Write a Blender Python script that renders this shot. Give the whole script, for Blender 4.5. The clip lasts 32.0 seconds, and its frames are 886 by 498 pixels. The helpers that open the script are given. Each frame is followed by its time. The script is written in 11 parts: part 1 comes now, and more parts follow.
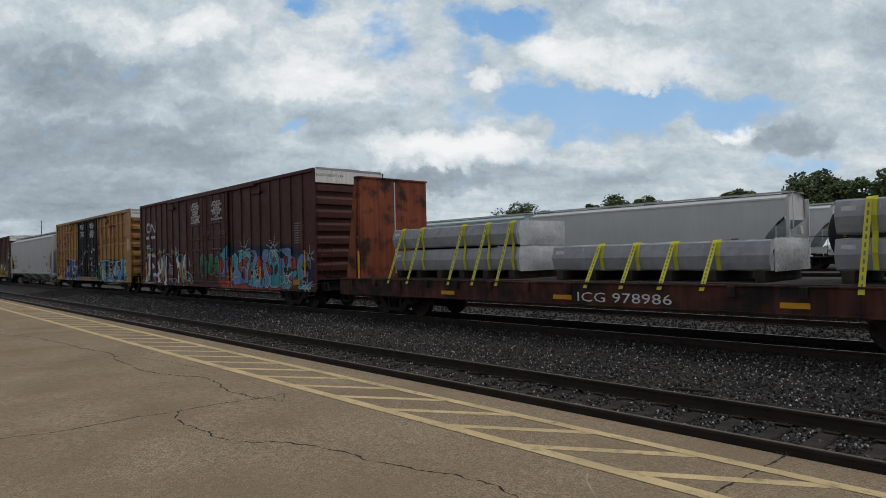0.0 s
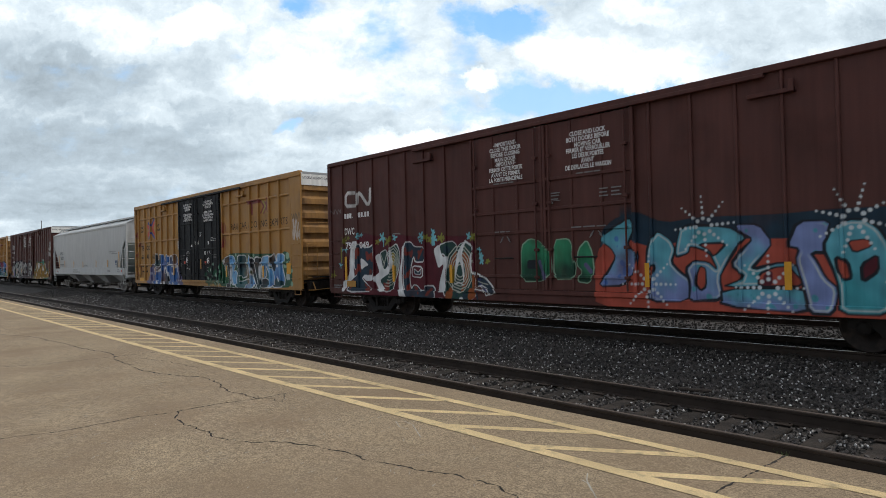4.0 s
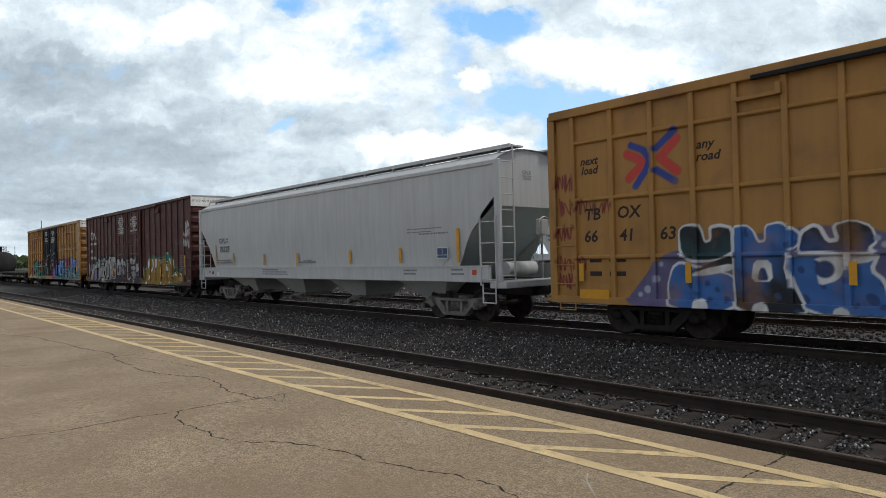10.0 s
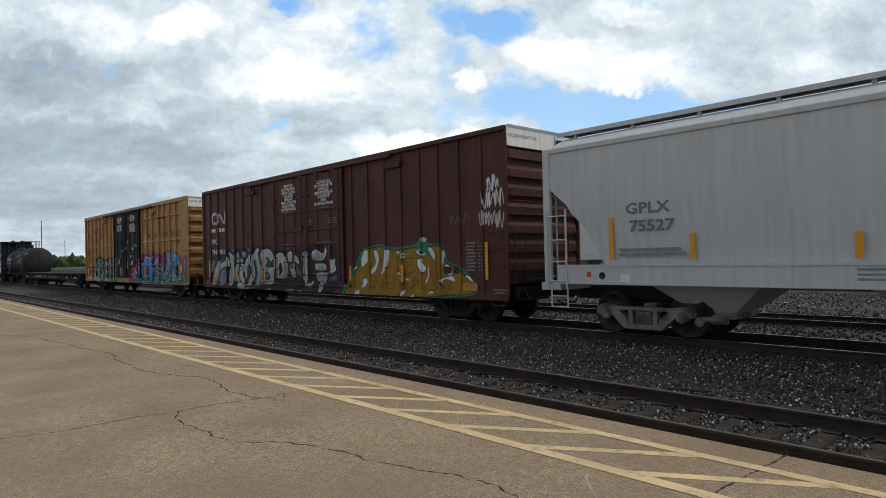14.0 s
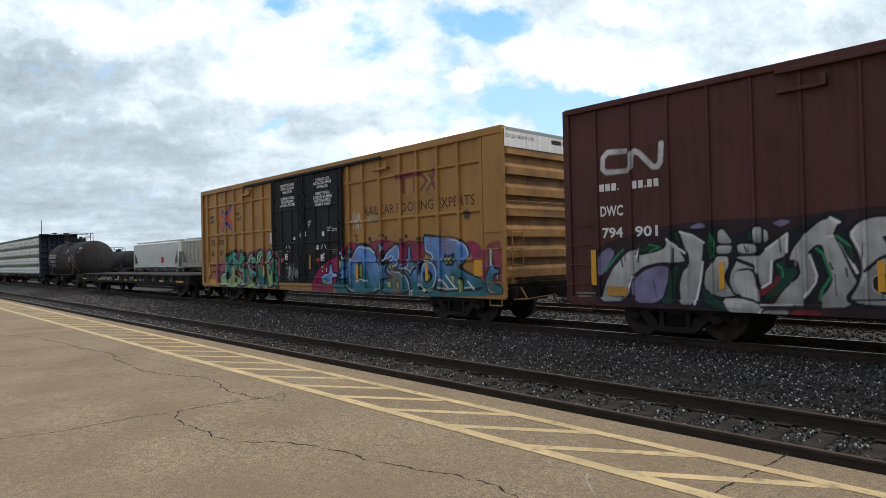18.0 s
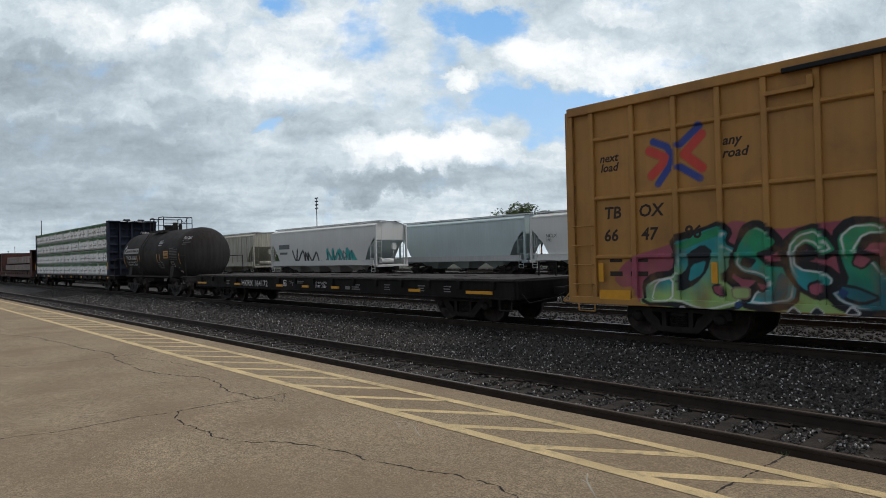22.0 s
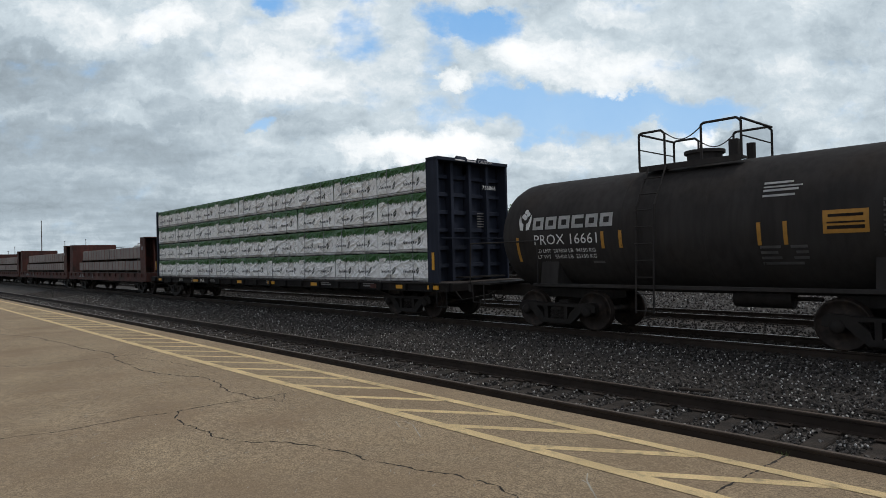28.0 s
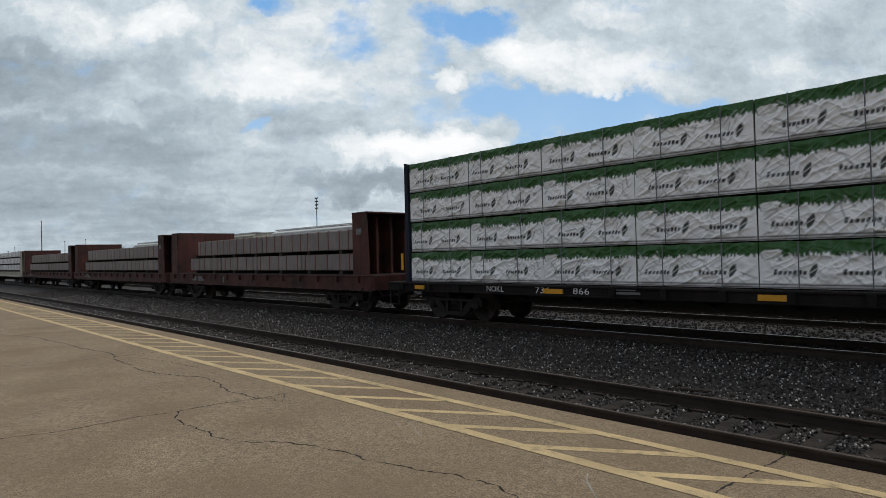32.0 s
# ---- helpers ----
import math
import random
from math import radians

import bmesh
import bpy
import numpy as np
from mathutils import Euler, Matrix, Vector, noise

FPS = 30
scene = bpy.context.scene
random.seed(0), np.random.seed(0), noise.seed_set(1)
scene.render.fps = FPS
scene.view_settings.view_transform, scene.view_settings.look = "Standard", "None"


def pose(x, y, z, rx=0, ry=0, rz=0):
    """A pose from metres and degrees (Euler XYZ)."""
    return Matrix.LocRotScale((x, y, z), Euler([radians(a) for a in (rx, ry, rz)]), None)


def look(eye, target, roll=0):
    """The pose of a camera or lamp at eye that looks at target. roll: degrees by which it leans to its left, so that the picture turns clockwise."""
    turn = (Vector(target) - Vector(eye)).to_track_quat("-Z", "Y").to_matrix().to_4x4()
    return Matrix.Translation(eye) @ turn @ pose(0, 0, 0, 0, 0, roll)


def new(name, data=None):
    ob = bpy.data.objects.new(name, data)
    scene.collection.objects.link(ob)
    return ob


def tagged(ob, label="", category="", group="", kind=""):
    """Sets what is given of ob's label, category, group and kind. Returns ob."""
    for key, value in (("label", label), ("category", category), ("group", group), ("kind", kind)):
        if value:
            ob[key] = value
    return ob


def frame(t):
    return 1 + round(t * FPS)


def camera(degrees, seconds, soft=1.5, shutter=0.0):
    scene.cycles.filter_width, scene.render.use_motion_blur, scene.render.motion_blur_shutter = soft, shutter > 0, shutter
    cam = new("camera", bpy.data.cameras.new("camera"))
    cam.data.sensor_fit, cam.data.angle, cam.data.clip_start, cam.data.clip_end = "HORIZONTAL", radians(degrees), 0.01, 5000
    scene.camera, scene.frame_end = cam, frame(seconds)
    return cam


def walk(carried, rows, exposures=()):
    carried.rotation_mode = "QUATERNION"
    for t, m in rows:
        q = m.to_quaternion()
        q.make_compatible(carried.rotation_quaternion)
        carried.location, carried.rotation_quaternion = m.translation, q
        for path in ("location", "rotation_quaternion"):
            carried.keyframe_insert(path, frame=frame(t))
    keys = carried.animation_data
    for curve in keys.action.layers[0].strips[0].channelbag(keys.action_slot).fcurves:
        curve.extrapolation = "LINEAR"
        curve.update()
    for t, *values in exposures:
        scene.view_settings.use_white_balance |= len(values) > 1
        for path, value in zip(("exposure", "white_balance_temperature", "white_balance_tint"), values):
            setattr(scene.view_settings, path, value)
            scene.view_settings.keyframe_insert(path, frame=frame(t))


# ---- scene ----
# The camera stands on the platform; x runs along the tracks, y across them.
EYE = Vector((0.0, 0.0, 2.013))
PSI, PITCH = radians(42.847), radians(0.637)
WAY = Vector((-math.cos(PSI) * math.cos(PITCH), math.sin(PSI) * math.cos(PITCH), math.sin(PITCH)))
cam = camera(70.03, 32.0, 0.9)
STAND = look(EYE, EYE + WAY * 10, -1.374)
walk(cam, [(0, STAND), (32, STAND)], exposures=[(0, -0.14), (2, 0.1), (3, 0.37), (3.5, 0.43), (6, 0.57), (8, 0.54), (10, 0.42), (11, 0.27), (13, 0.2), (14.5, 0.35), (17, 0.6), (19, 0.58), (20, 0.5), (21, 0.36), (22, 0.15), (23, -0.1), (24, -0.2), (25.5, -0.12), (28, 0.1), (29, 0.18), (31, 0.02), (32, 0.0)])

# ---- light ----
SUN_ELEV, SUN_AZ = radians(58), radians(38)      # azimuth from +x towards +y
world = bpy.data.worlds.new("sky_light")
scene.world = world
world.use_nodes = True
wn, wl = world.node_tree.nodes, world.node_tree.links
sky = wn.new("ShaderNodeTexSky")
sky.sky_type, sky.sun_disc = "NISHITA", False
sky.sun_elevation, sky.sun_rotation = SUN_ELEV, math.pi / 2 - SUN_AZ
wc = wn.new("ShaderNodeTexCoord")
wnoise = wn.new("ShaderNodeTexNoise")
wnoise.inputs["Scale"].default_value, wnoise.inputs["Detail"].default_value = 3.0, 6.0
wl.new(wc.outputs["Generated"], wnoise.inputs["Vector"])
wramp = wn.new("ShaderNodeValToRGB")
wramp.color_ramp.elements[0].position, wramp.color_ramp.elements[1].position = 0.38, 0.55
wl.new(wnoise.outputs["Fac"], wramp.inputs["Fac"])
wmix = wn.new("ShaderNodeMix")
wmix.data_type = "RGBA"
wmix.inputs["B"].default_value = (6.6, 6.9, 7.3, 1)
wl.new(wramp.outputs["Color"], wmix.inputs["Factor"])
wl.new(sky.outputs["Color"], wmix.inputs["A"])
wl.new(wmix.outputs["Result"], wn["Background"].inputs["Color"])
wn["Background"].inputs["Strength"].default_value = 0.075
sun = new("sun", bpy.data.lights.new("sun", "SUN"))
sun.data.energy, sun.data.angle, sun.data.color = 1.0, radians(14), (1.0, 0.95, 0.87)
SUN_DIR = Vector((math.cos(SUN_ELEV) * math.cos(SUN_AZ), math.cos(SUN_ELEV) * math.sin(SUN_AZ), math.sin(SUN_ELEV)))
sun.matrix_world = look(SUN_DIR * 100, (0, 0, 0))


# ---- materials ----
def surf(name, color, rough=0.65, metal=0.0, var=0.18, scale=2.0, bump=0.15, bscale=60.0, dirt=None, dscale=1.2,
         dlow=0.5, dhigh=0.7, streak=0.0, paint=False, rnd=0.0, island=0.0, spec=0.35, grain=0.0, speck=0.0, sscale=20.0, agg=0.0, ascale=90.0, pale=None):
    """A procedural surface: colour varied at two scales, stains of a second colour, streaks down the sides, fine relief."""
    m = bpy.data.materials.new(name)
    m.use_nodes = True
    n, l = m.node_tree.nodes, m.node_tree.links
    b = n["Principled BSDF"]
    b.inputs["Roughness"].default_value, b.inputs["Metallic"].default_value = rough, metal
    b.inputs["Specular IOR Level"].default_value = spec
    co = n.new("ShaderNodeTexCoord").outputs["Object"]

    def noise_at(s, detail=5.0, vec=co):
        t = n.new("ShaderNodeTexNoise")
        t.inputs["Scale"].default_value, t.inputs["Detail"].default_value = s, detail
        l.new(vec, t.inputs["Vector"])
        return t.outputs["Fac"]

    def ranged(fac, a, c, lo, hi):
        r = n.new("ShaderNodeMapRange")
        for k, v in zip(("From Min", "From Max", "To Min", "To Max"), (a, c, lo, hi)):
            r.inputs[k].default_value = v
        l.new(fac, r.inputs["Value"])
        return r.outputs["Result"]

    def mixed(fac, a, c, how="MIX"):
        x = n.new("ShaderNodeMix")
        x.data_type, x.blend_type = "RGBA", how
        for s, v in (("Factor", fac), ("A", a), ("B", c)):
            if isinstance(v, (tuple, float)):
                x.inputs[s].default_value = (*v, 1) if isinstance(v, tuple) else v
            else:
                l.new(v, x.inputs[s])
        return x.outputs["Result"]

    def scaled(col, fac):
        h = n.new("ShaderNodeHueSaturation")
        l.new(fac, h.inputs["Value"])
        if isinstance(col, tuple):
            h.inputs["Color"].default_value = (*col, 1)
        else:
            l.new(col, h.inputs["Color"])
        return h.outputs["Color"]

    col = tuple(color)
    if paint:
        at = n.new("ShaderNodeAttribute")
        at.attribute_name = "paint"
        col = mixed(at.outputs["Alpha"], col, at.outputs["Color"])
    col = scaled(col, ranged(noise_at(scale), 0.3, 0.7, 1 - var, 1 + var))
    if grain:
        col = scaled(col, ranged(noise_at(bscale * 1.7, 2.0), 0.35, 0.65, 1 - grain, 1 + grain))
    if speck:
        col = scaled(col, ranged(noise_at(sscale, 3.0), 0.38, 0.62, 1 - speck, 1 + speck))
    if agg:  # exposed pebbles, each of its own shade
        vo = n.new("ShaderNodeTexVoronoi")
        vo.inputs["Scale"].default_value = ascale
        l.new(co, vo.inputs["Vector"])
        sp = n.new("ShaderNodeSeparateColor")
        l.new(vo.outputs["Color"], sp.inputs[0])
        col = scaled(col, ranged(sp.outputs[0], 0, 1, 1 - agg, 1 + agg))
    if pale:  # worn pale patches
        col = mixed(ranged(noise_at(2.3, 10.0), 0.56, 0.72, 0, 0.55), col, tuple(pale))
    if rnd:
        oi = n.new("ShaderNodeObjectInfo")
        col = scaled(col, ranged(oi.outputs["Random"], 0, 1, 1 - rnd, 1 + rnd))
    if island:
        ge = n.new("ShaderNodeNewGeometry")
        col = scaled(col, ranged(ge.outputs["Random Per Island"], 0, 1, 1 - island, 1 + island))
    if dirt:
        col = mixed(ranged(noise_at(dscale, 8.0), dlow, dhigh, 0, 1), col, tuple(dirt))
    if streak:
        mp = n.new("ShaderNodeMapping")
        mp.inputs["Scale"].default_value = (5.0, 5.0, 0.35)
        l.new(co, mp.inputs["Vector"])
        col = scaled(col, ranged(noise_at(1.6, 6.0, mp.outputs["Vector"]), 0.35, 0.7, 1 + streak * 0.5, 1 - streak))
    if isinstance(col, tuple):
        b.inputs["Base Color"].default_value = (*col, 1)
    else:
        l.new(col, b.inputs["Base Color"])
    l.new(ranged(noise_at(scale * 4), 0.3, 0.7, max(0.05, rough - 0.1), min(1, rough + 0.1)), b.inputs["Roughness"])
    if bump:
        bp = n.new("ShaderNodeBump")
        bp.inputs["Strength"].default_value, bp.inputs["Distance"].default_value = bump, 0.02
        l.new(noise_at(bscale, 4.0), bp.inputs["Height"])
        l.new(bp.outputs["Normal"], b.inputs["Normal"])
    return m


BROWN, YELLOW = (0.084, 0.033, 0.028), (0.36, 0.185, 0.048)
MAT = {
    "platform": surf("platform_concrete", (0.315, 0.238, 0.150), 0.9, var=0.09, scale=0.7, bump=0.5, bscale=90, dirt=(0.245, 0.172, 0.105), dscale=0.55, dlow=0.42, dhigh=0.78, grain=0.3, speck=0.09, sscale=9, agg=0.42, ascale=75),
    "hatch": surf("worn_yellow_marking", (0.66, 0.495, 0.26), 0.8, var=0.15, scale=1.5, bump=0.4, bscale=50, dirt=(0.30, 0.24, 0.15), dscale=7.0, dlow=0.56, dhigh=0.78, grain=0.2),
    "crack": surf("dark_crack", (0.035, 0.03, 0.024), 1.0, bump=0.2),
    "scratch": surf("pale_scuff", (0.40, 0.37, 0.31), 0.9, bump=0.2, var=0.3, scale=8),
    "soil": surf("cinder_ground", (0.052, 0.046, 0.041), 0.95, var=0.35, scale=0.8, bump=0.9, bscale=25, grain=0.5),
    "field": surf("grassy_distance", (0.05, 0.052, 0.032), 0.95, var=0.4, scale=0.05, bump=0.5, bscale=8, dirt=(0.10, 0.085, 0.06), dscale=0.02),
    "stone": surf("ballast_stone", (0.060, 0.053, 0.048), 0.7, var=0.2, scale=9, bump=0.3, bscale=60, island=0.9),
    # Ballast darkened for oil; shade under the train is in the colour too.
    "stone_dark": surf("oily_shaded_ballast", (0.030, 0.026, 0.023), 0.8, var=0.25, scale=9, bump=0.3, bscale=60, island=0.6),
    "stone_pale": surf("pale_ballast_stone", (0.33, 0.32, 0.305), 0.6, var=0.2, scale=9, bump=0.3, bscale=60, island=0.85),
    "rail": surf("rusty_rail", (0.036, 0.026, 0.020), 0.75, metal=0.3, var=0.3, scale=3, bump=0.3, bscale=70),
    "rail_top": surf("polished_rail_head", (0.32, 0.30, 0.29), 0.34, metal=0.9, var=0.15, scale=6, bump=0.05),
    "rail_dull": surf("dull_rail_head", (0.16, 0.125, 0.10), 0.5, metal=0.6, var=0.2, scale=6, bump=0.05),
    "tie": surf("creosoted_timber", (0.038, 0.030, 0.024), 0.92, var=0.35, scale=4, bump=0.7, bscale=30, rnd=0.35, grain=0.3),
    "brown": surf("boxcar_brown_paint", BROWN, 0.55, var=0.14, scale=0.8, bump=0.1, bscale=25, streak=0.14, paint=True, dirt=(0.05, 0.018, 0.014), dscale=0.9, dlow=0.55, dhigh=0.85, spec=0.18),
    "yellow": surf("boxcar_yellow_paint", YELLOW, 0.5, var=0.10, scale=0.6, bump=0.1, bscale=25, streak=0.07, paint=True, dirt=(0.23, 0.115, 0.04), dscale=1.3, dlow=0.52, dhigh=0.80),
    # End-wall yellow: darker and browner than the sides, with brown blotches.
    "yellow_end": surf("dull_yellow_end_paint", (0.33, 0.172, 0.052), 0.6, var=0.18, scale=1.2, bump=0.15, bscale=25, streak=0.15, dirt=(0.17, 0.095, 0.042), dscale=1.8, dlow=0.42, dhigh=0.70),
    "black": surf("black_door_paint", (0.019, 0.020, 0.022), 0.6, var=0.3, scale=1.5, bump=0.1, bscale=25, streak=0.2, paint=True, spec=0.12),
    "white": surf("white_panel_paint", (0.80, 0.78, 0.73), 0.6, var=0.08, scale=1.5, bump=0.05, streak=0.15),
    "roof": surf("galvanised_roof", (0.33, 0.33, 0.32), 0.5, metal=0.3, var=0.15, scale=1, bump=0.1),
    "hopper": surf("grey_hopper_paint", (0.49, 0.50, 0.495), 0.6, var=0.07, scale=0.5, bump=0.08, bscale=15, streak=0.09, dirt=(0.39, 0.405, 0.41), dscale=0.5, dlow=0.5, dhigh=0.85),
    "hopper_white": surf("white_hopper_paint", (0.66, 0.66, 0.63), 0.6, var=0.06, scale=0.5, bump=0.08, streak=0.03, paint=True),
    "hopper_blue": surf("blue_grey_hopper_paint", (0.47, 0.56, 0.56), 0.6, var=0.06, scale=0.5, bump=0.08, streak=0.05),
    "hopper_tan": surf("tan_hopper_paint", (0.42, 0.40, 0.33), 0.7, var=0.12, scale=0.5, bump=0.08, streak=0.3),
    "tank": surf("black_tank_paint", (0.038, 0.035, 0.034), 0.75, var=0.22, scale=0.9, bump=0.1, bscale=12, streak=0.2, dirt=(0.038, 0.032, 0.028), dscale=1.1, dlow=0.5, dhigh=0.8, spec=0.1),
    "flat": surf("black_flatcar_paint", (0.013, 0.012, 0.012), 0.75, var=0.3, scale=1.0, bump=0.15, bscale=20, streak=0.25, dirt=(0.020, 0.016, 0.014), dscale=1.4, spec=0.12),
    "deck": surf("weathered_deck_timber", (0.050, 0.042, 0.038), 0.9, var=0.3, scale=2, bump=0.5, bscale=25, rnd=0.3, grain=0.3),
    "rust": surf("orange_rusted_paint", (0.235, 0.060, 0.026), 0.75, var=0.2, scale=1.2, bump=0.35, bscale=28, streak=0.35, dirt=(0.040, 0.017, 0.012), dscale=1.9, dlow=0.50, dhigh=0.66),
    "rust_sooty": surf("sooty_rusted_steel", (0.095, 0.031, 0.020), 0.8, var=0.25, scale=1.4, bump=0.35, bscale=28, streak=0.45, dirt=(0.018, 0.013, 0.011), dscale=1.6, dlow=0.42, dhigh=0.62),
    "oxide": surf("brown_oxide_paint", (0.068, 0.0235, 0.018), 0.75, var=0.25, scale=1.2, bump=0.3, bscale=28, streak=0.3, dirt=(0.028, 0.015, 0.012), dscale=1.7),
    "blue": surf("dark_blue_car_paint", (0.024, 0.029, 0.044), 0.7, var=0.25, scale=1.0, bump=0.1, streak=0.2, spec=0.12),
    "grime": surf("greasy_truck_steel", (0.017, 0.014, 0.0125), 0.7, metal=0.2, var=0.4, scale=4, bump=0.4, bscale=35, rnd=0.2),
    "grime_grey": surf("dusty_grey_truck_steel", (0.19, 0.175, 0.16), 0.8, var=0.3, scale=4, bump=0.4, bscale=35, dirt=(0.05, 0.042, 0.036), dscale=3),
    "wheel": surf("wheel_steel", (0.030, 0.023, 0.020), 0.6, metal=0.4, var=0.4, scale=6, bump=0.3, bscale=40, dirt=(0.07, 0.05, 0.04), dscale=5),
    "dark_metal": surf("dark_metal", (0.02, 0.018, 0.017), 0.6, metal=0.4, var=0.3, scale=4, bump=0.2),
    "wrap": surf("grey_shrink_wrap", (0.33, 0.335, 0.35), 0.4, var=0.12, scale=2.5, bump=0.5, bscale=9, streak=0.12),
    "wrap_pale": surf("pale_shrink_wrap", (0.50, 0.51, 0.515), 0.3, var=0.12, scale=3, bump=0.6, bscale=7),
    "wrap_old": surf("dusty_grey_wrap", (0.205, 0.178, 0.168), 0.6, var=0.12, scale=2, bump=0.3, bscale=9, rnd=0.12, streak=0.15),
    "sheet": surf("white_lumber_wrap", (0.86, 0.865, 0.865), 0.38, var=0.06, scale=2, bump=0.5, bscale=6, paint=True),
    "strap": surf("yellow_webbing", (0.62, 0.58, 0.05), 0.7, var=0.08, scale=5, bump=0.2, bscale=120),
    "band": surf("rusty_steel_band", (0.17, 0.05, 0.03), 0.7, var=0.3, scale=8, bump=0.2),
    "reflector": surf("amber_reflector", (0.62, 0.30, 0.02), 0.4, var=0.08, scale=8, bump=0.05),
    "reflector_dull": surf("faded_amber_reflector", (0.40, 0.20, 0.035), 0.5, var=0.15, scale=8, bump=0.05),
    "letter_white": surf("white_stencil", (0.66, 0.655, 0.65), 0.7, var=0.18, scale=5, bump=0.0),
    "letter_grey": surf("faded_stencil", (0.16, 0.155, 0.155), 0.7, var=0.25, scale=6, bump=0.0),
    "hopper_print": surf("faded_grey_stencil", (0.21, 0.215, 0.215), 0.7, var=0.25, scale=6, bump=0.0),
    "letter_black": surf("black_stencil", (0.03, 0.022, 0.018), 0.7, var=0.2, scale=5, bump=0.0),
    "letter_dark": surf("charcoal_stencil", (0.15, 0.165, 0.175), 0.7, var=0.2, scale=6, bump=0.0),
    "maroon": surf("maroon_stencil", (0.17, 0.035, 0.035), 0.6, var=0.15, scale=5, bump=0.0),
    "mark_red": surf("red_marking", (0.50, 0.07, 0.04), 0.6, var=0.12, scale=6, bump=0.0),
    "plate_blue": surf("slate_blue_plate", (0.06, 0.10, 0.17), 0.6, var=0.12, scale=6, bump=0.0),
    "mark_blue": surf("blue_marking", (0.05, 0.08, 0.28), 0.6, var=0.12, scale=6, bump=0.0),
    "bark": surf("tree_bark", (0.06, 0.045, 0.035), 0.95, var=0.3, scale=3, bump=0.6, bscale=15),
    "leaf": surf("tree_leaves", (0.082, 0.12, 0.04), 0.6, var=0.35, scale=0.4, bump=0.0, island=0.45),
    "pole": surf("weathered_pole", (0.10, 0.085, 0.075), 0.85, var=0.2, scale=2, bump=0.3),
    "block": surf("pale_building_wall", (0.45, 0.43, 0.40), 0.8, var=0.15, scale=0.3, bump=0.1),
}


PAINTED = ("brown", "yellow", "black", "hopper_white", "sheet")


# ---- mesh building ----
class Geo:
    """Collects boxes, tubes, sheets and turned shapes into one mesh."""

    def __init__(self):
        self.v, self.f, self.smooth = [], [], []

    def add(self, verts, faces, smooth=False):
        k = len(self.v)
        self.v += [tuple(p) for p in verts]
        self.f += [tuple(i + k for i in q) for q in faces]
        self.smooth += [smooth] * len(faces)
        return self

    def box(self, x0, x1, y0, y1, z0, z1, c=0.0):
        if c <= 0:
            v = [(x, y, z) for x in (x0, x1) for y in (y0, y1) for z in (z0, z1)]
            return self.add(v, [(0, 1, 3, 2), (4, 6, 7, 5), (0, 4, 5, 1), (2, 3, 7, 6), (0, 2, 6, 4), (1, 5, 7, 3)])
        c = min(c, (x1 - x0) / 2.1, (y1 - y0) / 2.1, (z1 - z0) / 2.1)
        v, ix = [], {}
        for sx, x, dx in ((0, x0, c), (1, x1, -c)):
            for sy, y, dy in ((0, y0, c), (1, y1, -c)):
                for sz, z, dz in ((0, z0, c), (1, z1, -c)):
                    for ax, p in enumerate(((x, y + dy, z + dz), (x + dx, y, z + dz), (x + dx, y + dy, z))):
                        ix[sx, sy, sz, ax] = len(v)
                        v.append(p)
        f = []
        for s in (0, 1):
            f.append([ix[s, a, b, 0] for a, b in ((0, 0), (0, 1), (1, 1), (1, 0))][::1 if s == 0 else -1])
            f.append([ix[a, s, b, 1] for a, b in ((0, 0), (0, 1), (1, 1), (1, 0))][::-1 if s == 0 else 1])
            f.append([ix[a, b, s, 2] for a, b in ((0, 0), (0, 1), (1, 1), (1, 0))][::1 if s == 0 else -1])
        for a in (0, 1):
            for b in (0, 1):
                f.append([ix[0, a, b, 1], ix[1, a, b, 1], ix[1, a, b, 2], ix[0, a, b, 2]])
                f.append([ix[a, 0, b, 0], ix[a, 1, b, 0], ix[a, 1, b, 2], ix[a, 0, b, 2]])
                f.append([ix[a, b, 0, 0], ix[a, b, 1, 0], ix[a, b, 1, 1], ix[a, b, 0, 1]])
                for d in (0, 1):
                    f.append([ix[a, b, d, k] for k in (0, 1, 2)])
        return self.add(v, f)

    def tube(self, p, q, r, n=8, r2=None, caps=True):
        p, q = Vector(p), Vector(q)
        w = (q - p).normalized()
        a = w.orthogonal().normalized()
        b = w.cross(a)
        r2 = r if r2 is None else r2
        ring = [(math.cos(2 * math.pi * i / n), math.sin(2 * math.pi * i / n)) for i in range(n)]
        v = [p + (a * c + b * s) * r for c, s in ring] + [q + (a * c + b * s) * r2 for c, s in ring]
        self.add(v, [(i, (i + 1) % n, n + (i + 1) % n, n + i) for i in range(n)], n > 5)
        if caps:
            self.add(v, [tuple(range(n))[::-1], tuple(range(n, 2 * n))])
        return self

    def path(self, pts, r, n=6):
        for p, q in zip(pts[:-1], pts[1:]):
            self.tube(p, q, r, n)
        return self

    def lathe(self, prof, n=24, axis="y", at=(0, 0, 0)):
        """prof: (radius, height along the axis)."""
        v = []
        for r, h in prof:
            for i in range(n):
                c, s = math.cos(2 * math.pi * i / n) * r, math.sin(2 * math.pi * i / n) * r
                p = {"y": (c, h, s), "x": (h, c, s), "z": (c, s, h)}[axis]
                v.append((p[0] + at[0], p[1] + at[1], p[2] + at[2]))
        f = [(j * n + i, j * n + (i + 1) % n, (j + 1) * n + (i + 1) % n, (j + 1) * n + i) for j in range(len(prof) - 1) for i in range(n)]
        return self.add(v, f, True)

